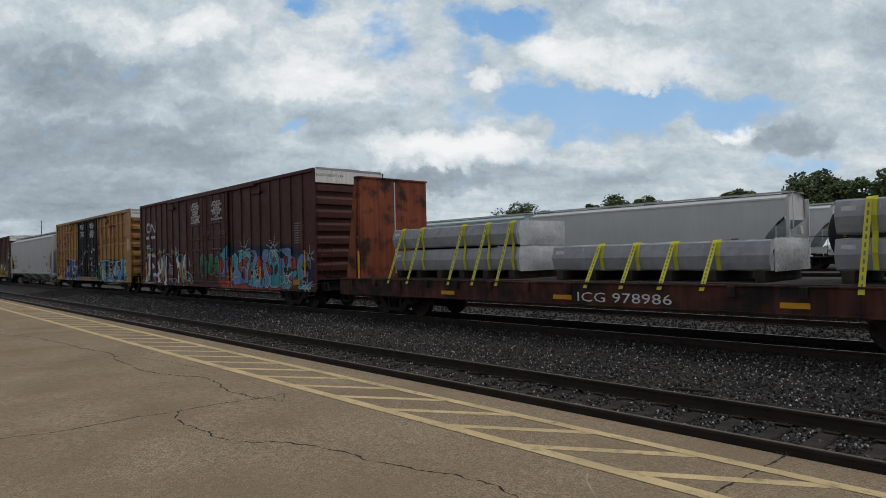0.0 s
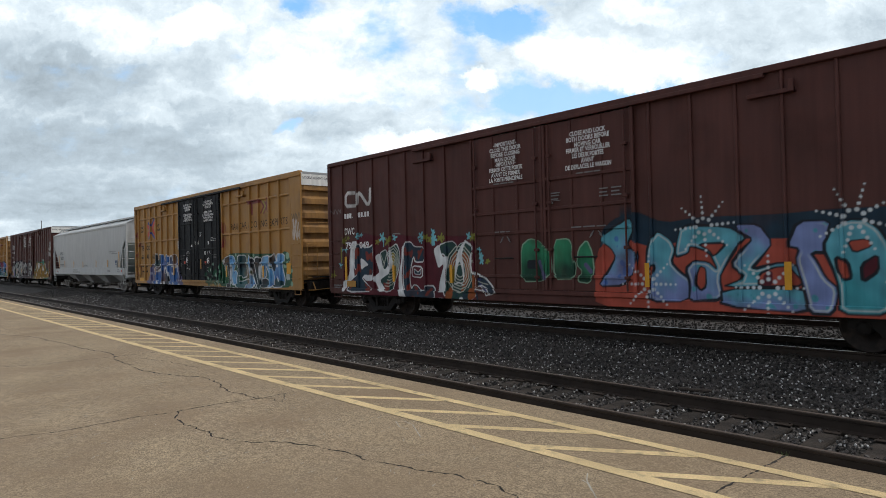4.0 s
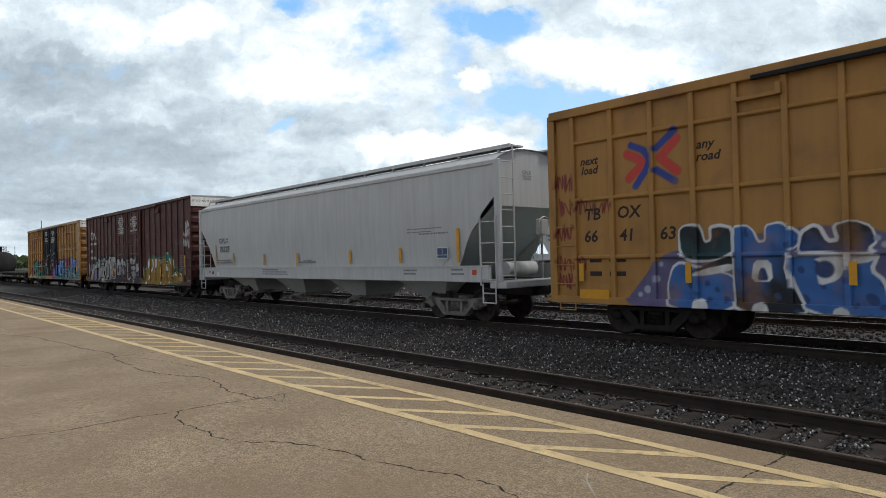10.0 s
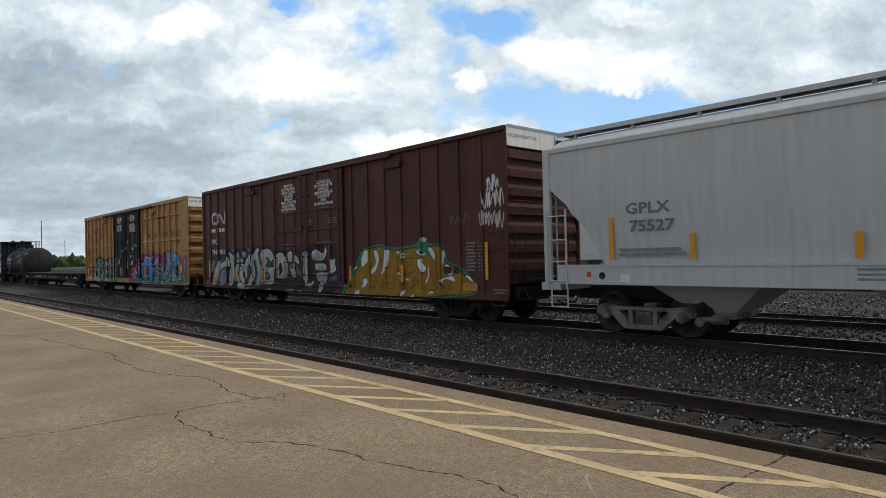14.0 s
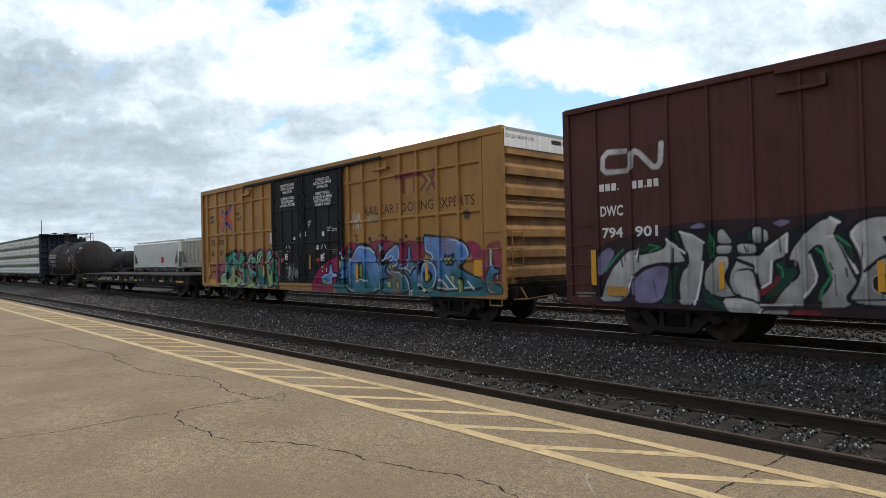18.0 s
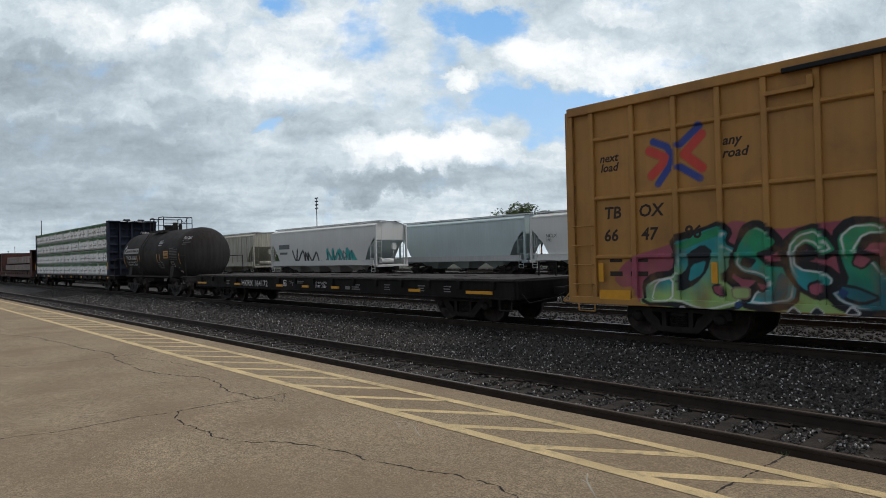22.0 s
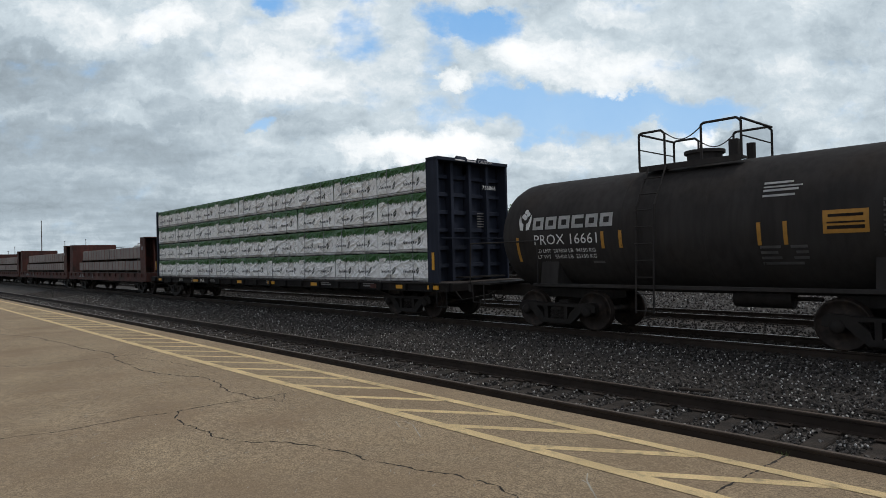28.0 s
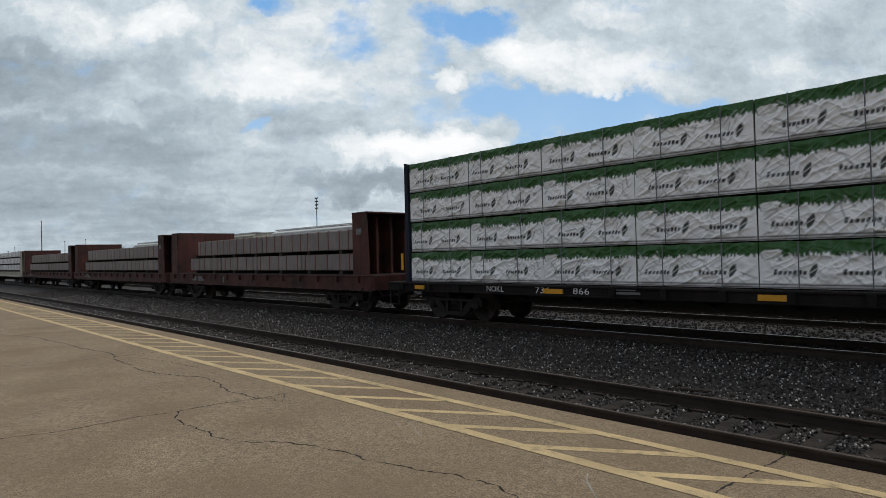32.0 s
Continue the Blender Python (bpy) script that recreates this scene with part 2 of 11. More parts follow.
    def prism(self, pts, y0, y1, plane="xz"):
        """An outline in one plane drawn out along the third axis."""
        n = len(pts)
        put = {"xz": lambda a, b, d: (a, d, b), "yz": lambda a, b, d: (d, a, b), "xy": lambda a, b, d: (a, b, d)}[plane]
        v = [put(a, b, y0) for a, b in pts] + [put(a, b, y1) for a, b in pts]
        return self.add(v, [tuple(range(n)), tuple(range(n, 2 * n))[::-1]] + [(i, n + i, n + (i + 1) % n, (i + 1) % n) for i in range(n)])

    def grid(self, rows, smooth=False):
        n = len(rows[0])
        return self.add([p for r in rows for p in r], [(j * n + i, j * n + i + 1, (j + 1) * n + i + 1, (j + 1) * n + i) for j in range(len(rows) - 1) for i in range(n - 1)], smooth)

    def mesh(self, name, mat, canvas=None, fix=True):
        m = bpy.data.meshes.new(name)
        m.from_pydata(self.v, [], self.f)
        m.polygons.foreach_set("use_smooth", self.smooth)
        if fix:
            b = bmesh.new()
            b.from_mesh(m)
            bmesh.ops.recalc_face_normals(b, faces=b.faces)
            b.to_mesh(m)
            b.free()
        m.materials.append(MAT[mat])
        if canvas is None and mat in PAINTED:
            m.attributes.new("paint", "FLOAT_COLOR", "POINT").data.foreach_set("color", np.zeros(4 * len(self.v), np.float32))
        if canvas is not None:
            co = np.array([p[:] for p in self.v])
            at = m.attributes.new("paint", "FLOAT_COLOR", "POINT")
            at.data.foreach_set("color", canvas.sample(co[:, 0], co[:, 2]).astype(np.float32).ravel())
        return m


def part(name, geo, mat, parent, label="", canvas=None, fix=True):
    """One mesh object under a thing or a part; geo is a Geo, or a mesh that alike pieces share."""
    ob = new(name, geo if isinstance(geo, bpy.types.Mesh) else geo.mesh(name, mat, canvas, fix))
    ob.parent = parent
    return tagged(ob, label) if label else ob


def at(ob, x, y, z, rx=0, ry=0, rz=0):
    ob.matrix_basis = pose(x, y, z, rx, ry, rz)
    return ob


def thing(name, label, category, group="", x=0, y=0, z=0):
    ob = new(name)
    ob.empty_display_size = 0.2
    tagged(ob, label, category, group)
    return at(ob, x, y, z)


def setting(name, geo, mat, label="", parent=None, kind="structure", fix=True):
    ob = part(name, geo, mat, parent, fix=fix)
    return tagged(ob, label, kind=kind)


def lettering(text, size, mat, parent, x, y, z, label="", width=None, rz=0, shear=0.0, name="lettering", bold=0.0, rx=90, centre=False):
    """Flat letters on a face that looks towards -y (rz=0); x, z is the lower left corner."""
    c = bpy.data.curves.new(name, "FONT")
    c.body, c.size, c.shear, c.offset, c.resolution_u = text, size, shear, bold, 2
    c.space_line = 0.9
    c.align_x = 'CENTER' if centre else 'LEFT'
    tmp = bpy.data.objects.new(name, c)
    m = bpy.data.meshes.new_from_object(tmp)
    bpy.data.objects.remove(tmp)
    bpy.data.curves.remove(c)
    m.materials.clear()
    m.materials.append(MAT[mat])
    ob = new(name, m)
    ob.parent = parent
    at(ob, x, y, z, rx, 0, rz)
    xs = [v.co.x for v in m.vertices]
    if width and xs and max(xs) > 0:
        k = width / ((max(xs) - min(xs)) if centre else max(xs))
        for v in m.vertices:
            v.co.x *= k
    return tagged(ob, label or "stencilled lettering")


def bars(rows, mat, parent, x, y, z, name="small_print", label="lines of small stencilled writing", rz=0):
    """Rows of plain bars (x0, x1, z, height) for writing too small to read."""
    g = Geo()
    for x0, x1, h, s in rows:
        g.box(x0, x1, -0.002, 0.002, h, h + s)
    return at(part(name, g, mat, parent, label), x, y, z, 0, 0, rz)
# ---- the place ----
NEAR_C, MAIN_C, MAIN_Z = 7.75, 13.53, 0.17
PLAT_Z = -0.10
rng = np.random.default_rng(5)


def ground_height(y):
    """Height of the ballast across the tracks (rail tops of the near track are z = 0)."""
    ys = [6.0, 6.9, 7.1, 7.6, 8.6, 9.6, 10.6, 11.4, 12.2, 15.0, 16.2, 18.0, 24.0, 60.0, 90.0]
    zs = [-0.30, -0.24, -0.20, -0.19, -0.20, -0.26, -0.20, -0.06, 0.0, 0.0, -0.1, -0.15, 0.0, 0.1, 0.1]
    return np.interp(y, ys, zs)


# one sheet of ground to the horizon, finer near the tracks
xs = np.concatenate([np.linspace(-4000, -300, 12), np.arange(-280, 40, 4.0), np.linspace(60, 4000, 12)])
ys = np.concatenate([np.linspace(-4000, -40, 8), [-20, 0, 5.5, 6.6], np.arange(7.0, 17.0, 0.4), [18, 20, 24, 30, 40, 60, 90, 140, 250, 600, 1500, 4000]])
g = Geo()
g.grid([[(x, y, float(ground_height(y)) - 0.03 if y > 6.65 else -0.45) for x in xs] for y in ys])
ground = setting("ground", g, "soil", "dark cinder ground of the rail yard", fix=False)
g = Geo()
g.grid([[(x, y, z) for x in np.linspace(-4000, 4000, 20)] for y, z in ((66, 0.12), (80, 0.2), (200, 0.4), (1000, 0.5), (4000, 0.5))])
setting("field", g, "field", "rough grass beyond the yard", fix=False)

# platform of worn aggregate concrete with its painted edge zone
g = Geo()
g.box(-420, 30, -14, 6.93, -0.9, PLAT_Z, 0.015)
platform = setting("platform", g, "platform", "worn brown concrete platform with cracks and painted edge hatching")
PZ = PLAT_Z + 0.003


def strip(pts, width, z, jitter=0.0):
    """A thin band on the ground along a line of points."""
    geo, left, right = Geo(), [], []
    for i, p in enumerate(pts):
        a, b = Vector(pts[max(0, i - 1)]), Vector(pts[min(len(pts) - 1, i + 1)])
        d = (b - a).normalized()
        w = width * (1 + jitter * random.uniform(-1, 1)) / 2
        left.append((p[0] - d.y * w, p[1] + d.x * w, z))
        right.append((p[0] + d.y * w, p[1] - d.x * w, z))
    return geo.grid([left, right])


def line_y(x, far):
    """The painted lines bend slightly along the platform."""
    if far:
        return float(np.interp(x, [-60, -33, -24, -14, -8, 10], [6.44, 6.44, 6.40, 6.34, 6.33, 6.35]))
    return float(np.interp(x, [-60, -37, -26, -20, -14, -9, 10], [5.25, 5.29, 5.31, 5.31, 5.31, 5.33, 5.36]))


for far, w in ((False, 0.165), (True, 0.145)):
    pts = [(x, line_y(x, far)) for x in np.arange(-110, 12, 1.5)]
    setting("edge_line", strip(pts, w, PZ + 0.003), "hatch", "worn yellow line on the platform", platform, fix=False)
for i in range(-4, 74):
    x = -3.30 - 1.254 * i
    setting("hatch_bar", strip([(x, line_y(x, False) + 0.03), (x + 1.52, line_y(x + 1.52, True) - 0.03)], 0.13, PZ), "hatch", "", platform, fix=False)


def wander(a, b, n, amp, seed):
    """A crack: a line that wanders from a to b."""
    r = random.Random(seed)
    a, b = Vector(a), Vector(b)
    d = (b - a).orthogonal().normalized()
    off, out = 0.0, []
    for i in range(n + 1):
        f = i / n
        off = off * 0.72 + r.uniform(-1, 1) * amp
        out.append((*(a.lerp(b, f) + d * off * math.sin(math.pi * min(1, f * 1.02) * 0.96 + 0.06)),))
    return out


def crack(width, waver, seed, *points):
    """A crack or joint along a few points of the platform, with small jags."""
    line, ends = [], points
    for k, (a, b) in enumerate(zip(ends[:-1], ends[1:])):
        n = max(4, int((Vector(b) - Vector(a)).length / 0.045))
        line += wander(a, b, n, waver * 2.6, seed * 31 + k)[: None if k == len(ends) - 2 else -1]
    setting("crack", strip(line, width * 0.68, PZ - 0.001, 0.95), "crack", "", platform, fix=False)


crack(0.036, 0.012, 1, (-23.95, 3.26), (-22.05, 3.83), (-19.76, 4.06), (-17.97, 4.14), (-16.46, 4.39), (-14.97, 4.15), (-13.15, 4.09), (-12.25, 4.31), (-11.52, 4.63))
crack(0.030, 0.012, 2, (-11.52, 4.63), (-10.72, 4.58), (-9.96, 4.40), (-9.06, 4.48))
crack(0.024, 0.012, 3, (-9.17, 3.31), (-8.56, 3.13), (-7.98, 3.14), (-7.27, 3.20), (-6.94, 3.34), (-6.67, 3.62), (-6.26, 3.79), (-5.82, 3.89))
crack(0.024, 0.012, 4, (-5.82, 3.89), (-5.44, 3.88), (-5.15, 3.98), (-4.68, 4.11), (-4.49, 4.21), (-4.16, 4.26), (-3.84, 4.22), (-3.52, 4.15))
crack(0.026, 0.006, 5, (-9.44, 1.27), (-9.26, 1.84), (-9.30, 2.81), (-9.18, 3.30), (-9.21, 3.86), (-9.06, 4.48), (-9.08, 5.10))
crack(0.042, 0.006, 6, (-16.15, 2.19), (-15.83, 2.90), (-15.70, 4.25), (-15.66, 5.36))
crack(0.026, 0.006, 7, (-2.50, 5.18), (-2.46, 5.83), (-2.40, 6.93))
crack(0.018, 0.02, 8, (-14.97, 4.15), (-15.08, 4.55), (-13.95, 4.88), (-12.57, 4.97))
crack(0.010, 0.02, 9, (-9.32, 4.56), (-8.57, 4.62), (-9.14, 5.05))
# short pale scuffs all over the slab
rs = random.Random(4)
for k in range(230):
    x, y = -rs.uniform(0.5, 1) ** 2 * 16, rs.uniform(1.6, 5.2)
    a = radians(rs.uniform(95, 150))
    l_ = rs.uniform(0.02, 0.11)
    setting("scuff", strip([(x, y), (x + math.cos(a) * l_, y + math.sin(a) * l_)], 0.006, PZ - 0.001), "scratch", "", platform, fix=False)
for k, (a, b, c) in enumerate((((-6.44, 5.07), (-6.19, 4.93), (-6.03, 4.94)), ((-6.35, 5.14), (-6.15, 5.11), (-5.64, 4.81)), ((-3.55, 5.11), (-3.45, 4.95), (-3.14, 4.64)), ((-3.48, 4.92), (-3.40, 4.89), (-3.26, 4.75)))):
    setting("scuff", strip([a, b, c], 0.012, PZ), "scratch", "", platform, fix=False)

# a tuft of weeds at the platform's edge
tuft = Geo()
for i in range(13):
    x, y = -2.42 + random.uniform(-0.09, 0.09), 6.92 + random.uniform(-0.04, 0.03)
    dx, dy, h = random.uniform(-0.06, 0.06), random.uniform(-0.06, 0.06), random.uniform(0.02, 0.06)
    tuft.add([(x - 0.003, y, PLAT_Z), (x + 0.003, y, PLAT_Z), (x + dx, y + dy, PLAT_Z + h)], [(0, 1, 2)])
tagged(part("weed_tuft", tuft, "leaf", None), "small weeds growing at the platform edge", "weeds")

# rails: foot, web and head
RAIL = [(-0.075, -0.172), (0.075, -0.172), (0.075, -0.160), (0.014, -0.145), (0.009, -0.05), (0.036, -0.036), (0.037, -0.008), (0.028, -0.0005), (-0.028, -0.0005), (-0.037, -0.008), (-0.036, -0.036), (-0.009, -0.05), (-0.014, -0.145), (-0.075, -0.160)]


def track(name, yc, z, x0, x1, tie_x0, tie_x1, top, label):
    tk = thing(name, label, "railway track", "railway tracks", 0, yc, z)
    tk["kind"] = "structure"
    for s in (-1, 1):
        r = part("rail", Geo().prism([(s * 0.754 + a, b) for a, b in RAIL], x0, x1, "yz"), "rail", tk)
        part("rail_head", Geo().box(x0, x1, s * 0.754 - 0.027, s * 0.754 + 0.027, -0.004, 0.0015), top, r, "worn running surface")
    m = Geo().box(-0.11, 0.11, -1.28, 1.28, -0.30, -0.175, 0.015).mesh("tie", "tie")
    pl = Geo().box(-0.09, 0.09, -0.17, 0.17, -0.176, -0.158, 0.004)
    for px in (-0.06, 0.06):
        for py in (-0.09, 0.09):
            pl.box(px - 0.012, px + 0.012, py - 0.014, py + 0.014, -0.16, -0.142)
    pl = pl.mesh("tie_plate", "rail")
    n = 0
    x = tie_x0
    while x < tie_x1:
        t = at(part("tie", m, None, tk), x + random.uniform(-0.03, 0.03), random.uniform(-0.05, 0.05), random.uniform(-0.02, 0.005), 0, 0, random.uniform(-1.2, 1.2))
        if x > -40:
            for s in (-1, 1):
                at(part("tie_plate", pl, None, tk), x, s * 0.754, 0)
        x += 0.53
    return tk


track("near_track", NEAR_C, 0.0, -420, 40, -75, 6, "rail_dull", "rusty railway track on dark timber ties beside the platform")
track("main_track", MAIN_C, MAIN_Z, -420, 40, -60, 6, "rail_top", "main railway track with polished rails in dark ballast")
YARD = ((19.75, 0.03), (31.25, 0.30), (37.55, 0.35), (43.0, 0.4), (51.0, 0.45))
for yc, z in YARD:
    track("yard_track", yc, z, -420, 60, -50, -46 if yc > 20 else -2, "rail_top", "yard track with steel rails on ballast")

# ballast: loose broken stones
ICO_V = np.array([(0, 0, 1), (0.9, 0, 0.2), (0.1, 0.85, 0.1), (-0.8, 0.2, 0.15), (-0.1, -0.9, 0.2), (0.3, 0.2, -0.8)])
ICO_F = np.array([(0, 1, 2), (0, 2, 3), (0, 3, 4), (0, 4, 1), (5, 2, 1), (5, 3, 2), (5, 4, 3), (5, 1, 4)])


def stones(name, n, xr, yr, size, mat, label, lift=0.0, dense_near=True, clear=(), seed=3, ties=False):
    r = np.random.default_rng(seed)
    u = r.random(n)
    x = xr[1] - (xr[1] - xr[0]) * (u ** 1.9 if dense_near else u)
    y = r.uniform(*yr, n)
    keep = np.ones(n, bool)
    for a, b in clear:
        keep &= ~((y > a) & (y < b))
    if ties:  # the tops of the ties stay mostly bare
        on_tie = np.abs((x + 75 + 0.265) % 0.53 - 0.265) < 0.12
        keep &= ~(on_tie & (y > 6.5) & (y < 8.95) & (r.random(n) < 0.88))
    x, y = x[keep], y[keep]
    n = len(x)
    s = r.uniform(0.5, 1.25, n) * size * (1 + np.clip(-x - 15, 0, 40) * 0.02)
    rot = r.normal(size=(n, 4))
    rot /= np.linalg.norm(rot, axis=1)[:, None]
    a, b, c, d = rot.T
    R = np.stack([np.stack([1 - 2 * (c * c + d * d), 2 * (b * c - a * d), 2 * (b * d + a * c)], -1), np.stack([2 * (b * c + a * d), 1 - 2 * (b * b + d * d), 2 * (c * d - a * b)], -1), np.stack([2 * (b * d - a * c), 2 * (c * d + a * b), 1 - 2 * (b * b + c * c)], -1)], -2)
    shape = ICO_V[None] * r.uniform(0.65, 1.25, (n, 6, 1)) * np.array([1, 1, 0.75])
    v = np.einsum("nij,nkj->nki", R, shape) * s[:, None, None]
    v += np.stack([x, y, ground_height(y) + lift + r.uniform(-0.02, 0.025, n)], -1)[:, None]
    f = (ICO_F[None] + (np.arange(n) * 6)[:, None, None]).reshape(-1, 3)
    m = bpy.data.meshes.new(name)
    m.from_pydata(v.reshape(-1, 3).tolist(), [], f.tolist())
    m.materials.append(MAT[mat])
    ob = new(name, m)
    return tagged(ob, label, "gravel", kind="stuff")


rails_free = ((6.9, 7.06), (8.43, 8.57))
stones("ballast", 70000, (-60, 4), (7.05, 12.6), 0.036, "stone", "dark grey broken stone ballast between the tracks", clear=rails_free, ties=True)
stones("ballast", 15000, (-50, 4), (7.05, 12.4), 0.023, "stone_pale", "paler chips scattered over the dark ballast", 0.014, clear=rails_free, seed=8, ties=True)
# Oil and the train's shade both sit in this dark colour.
stones("ballast", 16000, (-50, 2), (11.75, 15.3), 0.045, "stone_dark", "ballast under the train, its colour darkened for oil and shade", 0.012, seed=9)
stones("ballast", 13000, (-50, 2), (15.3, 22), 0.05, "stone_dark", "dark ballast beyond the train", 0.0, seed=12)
stones("ballast", 2600, (-60, 0), (20.8, 30), 0.05, "stone_pale", "grey ballast of the yard tracks", 0.0, False, seed=11)
stones("ballast", 12000, (-60, 0), (20.8, 30), 0.055, "stone", "dark ballast of the yard tracks", 0.02, False, seed=13)

# a few odd pieces of timber lying in the ballast
for x, y, l, rz in ((-3.3, 9.35, 0.9, 12), (-2.1, 9.9, 0.7, -8), (-4.7, 9.75, 0.5, 20)):
    ob = part("timber_scrap", Geo().box(-l / 2, l / 2, -0.05, 0.05, 0, 0.05, 0.012), "tie", None)
    at(ob, x, y, float(ground_height(y)) + 0.015, 0, 0, rz)
    tagged(ob, "piece of rotten timber lying in the ballast", "timber")
# ---- clouds: a far sheet of sky that drifts slowly ----
SKY_R = 3200.0
SKY_F = 1119.07


def sky_sheet():
    """Part of a far dome, mapped flat about the middle of the patch."""
    rows, uv = [], []
    right, up, fwd = STAND.col[0].xyz, STAND.col[1].xyz, -STAND.col[2].xyz
    for j in range(41):
        el = radians(-1.5 + j * 41.5 / 40)
        row = []
        for i in range(81):
            az = PSI + radians(-58 + i * 116 / 80)
            d = Vector((-math.cos(az) * math.cos(el), math.sin(az) * math.cos(el), math.sin(el)))
            row.append(d * SKY_R)
            z = d.dot(fwd)
            uv.append(((784 + SKY_F * d.dot(right) / z) / 100, (441 - SKY_F * d.dot(up) / z) / 100))
        rows.append(row)
    m = bpy.data.meshes.new("cloud_backdrop")
    n = 81
    m.from_pydata([p[:] for r in rows for p in r], [], [(j * n + i, j * n + i + 1, (j + 1) * n + i + 1, (j + 1) * n + i) for j in range(40) for i in range(80)])
    lay = m.uv_layers.new(name="UVMap")
    for k, lp in enumerate(m.loops):
        lay.data[k].uv = uv[lp.vertex_index]
    m.polygons.foreach_set("use_smooth", [True] * len(m.polygons))
    return m


def sky_material():
    m = bpy.data.materials.new("cloudy_sky")
    m.use_nodes = True
    n, l = m.node_tree.nodes, m.node_tree.links
    n.clear()
    uvn = n.new("ShaderNodeUVMap")

    def math_(op, a, b=None, c=None, clamp=False):
        x = n.new("ShaderNodeMath")
        x.operation, x.use_clamp = op, clamp
        for k, v in enumerate((a, b, c)):
            if v is None:
                continue
            if isinstance(v, (int, float)):
                x.inputs[k].default_value = v
            else:
                l.new(v, x.inputs[k])
        return x.outputs[0]

    def noise_at(vec, scale, detail, rough=0.55, sx=1.0, sy=1.0, off=0.0):
        mp = n.new("ShaderNodeMapping")
        mp.inputs["Scale"].default_value = (sx, sy, 1)
        mp.inputs["Location"].default_value = (off, off * 0.7, off)
        l.new(vec, mp.inputs["Vector"])
        t = n.new("ShaderNodeTexNoise")
        t.inputs["Scale"].default_value, t.inputs["Detail"].default_value, t.inputs["Roughness"].default_value = scale, detail, rough
        l.new(mp.outputs["Vector"], t.inputs["Vector"])
        return t

    # warp the map so that outlines billow
    wob = noise_at(uvn.outputs["UV"], 0.75, 7.0, 0.62)
    sub = n.new("ShaderNodeVectorMath")
    sub.operation = "SUBTRACT"
    l.new(wob.outputs["Color"], sub.inputs[0])
    sub.inputs[1].default_value = (0.5, 0.5, 0.5)
    sc = n.new("ShaderNodeVectorMath")
    sc.operation = "SCALE"
    l.new(sub.outputs[0], sc.inputs[0])
    sc.inputs["Scale"].default_value = 1.5
    add = n.new("ShaderNodeVectorMath")
    l.new(uvn.outputs["UV"], add.inputs[0])
    l.new(sc.outputs[0], add.inputs[1])
    warped = add.outputs[0]
    sep = n.new("ShaderNodeSeparateXYZ")
    l.new(warped, sep.inputs[0])
    X, Y = sep.outputs[0], sep.outputs[1]

    def blob(cx, cy, rx, ry, k):
        """A soft patch: k at its middle, nothing past its rim."""
        dx = math_("MULTIPLY", math_("SUBTRACT", X, cx), 1 / rx)
        dy = math_("MULTIPLY", math_("SUBTRACT", Y, cy), 1 / ry)
        r2 = math_("ADD", math_("MULTIPLY", dx, dx), math_("MULTIPLY", dy, dy))
        return math_("MULTIPLY", math_("SUBTRACT", 1.0, r2, clamp=True), k)

    def total(items, start):
        s = start
        for it in items:
            s = math_("ADD", s, blob(*it))
        return s

    # where the blue shows through, and the white patches within it
    cover = total(CLOUD_COVER, 0.85)
    cover = math_("ADD", cover, math_("MULTIPLY", math_("SUBTRACT", noise_at(uvn.outputs["UV"], 1.25, 8.0, 0.56, 0.75, 1.3, 4.0).outputs["Fac"], 0.5), 1.7))
    dens = n.new("ShaderNodeMapRange")
    dens.interpolation_type = "SMOOTHSTEP"
    dens.inputs["From Min"].default_value, dens.inputs["From Max"].default_value = 0.14, 0.74
    l.new(cover, dens.inputs["Value"])
    # brightness within the clouds
    tone = total(CLOUD_TONE, 0.56)
    # the cloud layer seen in perspective: flatter and finer towards the horizon
    flat = n.new("ShaderNodeSeparateXYZ")
    l.new(uvn.outputs["UV"], flat.inputs[0])
    rise = math_("MAXIMUM", math_("SUBTRACT", 5.2, flat.outputs[1]), 0.4)
    layer = n.new("ShaderNodeCombineXYZ")
    l.new(math_("MULTIPLY", flat.outputs[0], 0.26), layer.inputs[0])
    l.new(math_("MULTIPLY", math_("LOGARITHM", rise, 2.0), -1.3), layer.inputs[1])
    for scale, amp, off in ((2.2, 0.55, 3.0), (6.0, 0.36, 7.0), (15.0, 0.07, 9.0)):
        tone = math_("ADD", tone, math_("MULTIPLY", math_("SUBTRACT", noise_at(layer.outputs[0], scale, 5.0, 0.5, 1, 1, off).outputs["Fac"], 0.5), amp))
    for scale, amp, sx, sy, off in ((1.3, 0.36, 0.75, 1.3, 2.0), (3.5, 0.26, 0.8, 1.3, 5.0), (9.0, 0.16, 0.85, 1.25, 8.0)):
        tone = math_("ADD", tone, math_("MULTIPLY", math_("SUBTRACT", noise_at(warped, scale, 8.0, 0.6, sx, sy, off).outputs["Fac"], 0.5), amp))
    ramp = n.new("ShaderNodeValToRGB")
    e = ramp.color_ramp.elements
    e[0].position, e[0].color = 0.08, (0.255, 0.305, 0.345, 1)
    e[1].position, e[1].color = 1.0, (0.93, 0.94, 0.95, 1)
    for pos, c in ((0.36, (0.365, 0.435, 0.49, 1)), (0.60, (0.54, 0.618, 0.67, 1)), (0.82, (0.80, 0.835, 0.855, 1))):
        k = e.new(pos)
        k.color = c
    l.new(tone, ramp.inputs["Fac"])
    blue = n.new("ShaderNodeValToRGB")
    e = blue.color_ramp.elements
    e[0].position, e[0].color = 0.0, (0.19, 0.40, 0.72, 1)
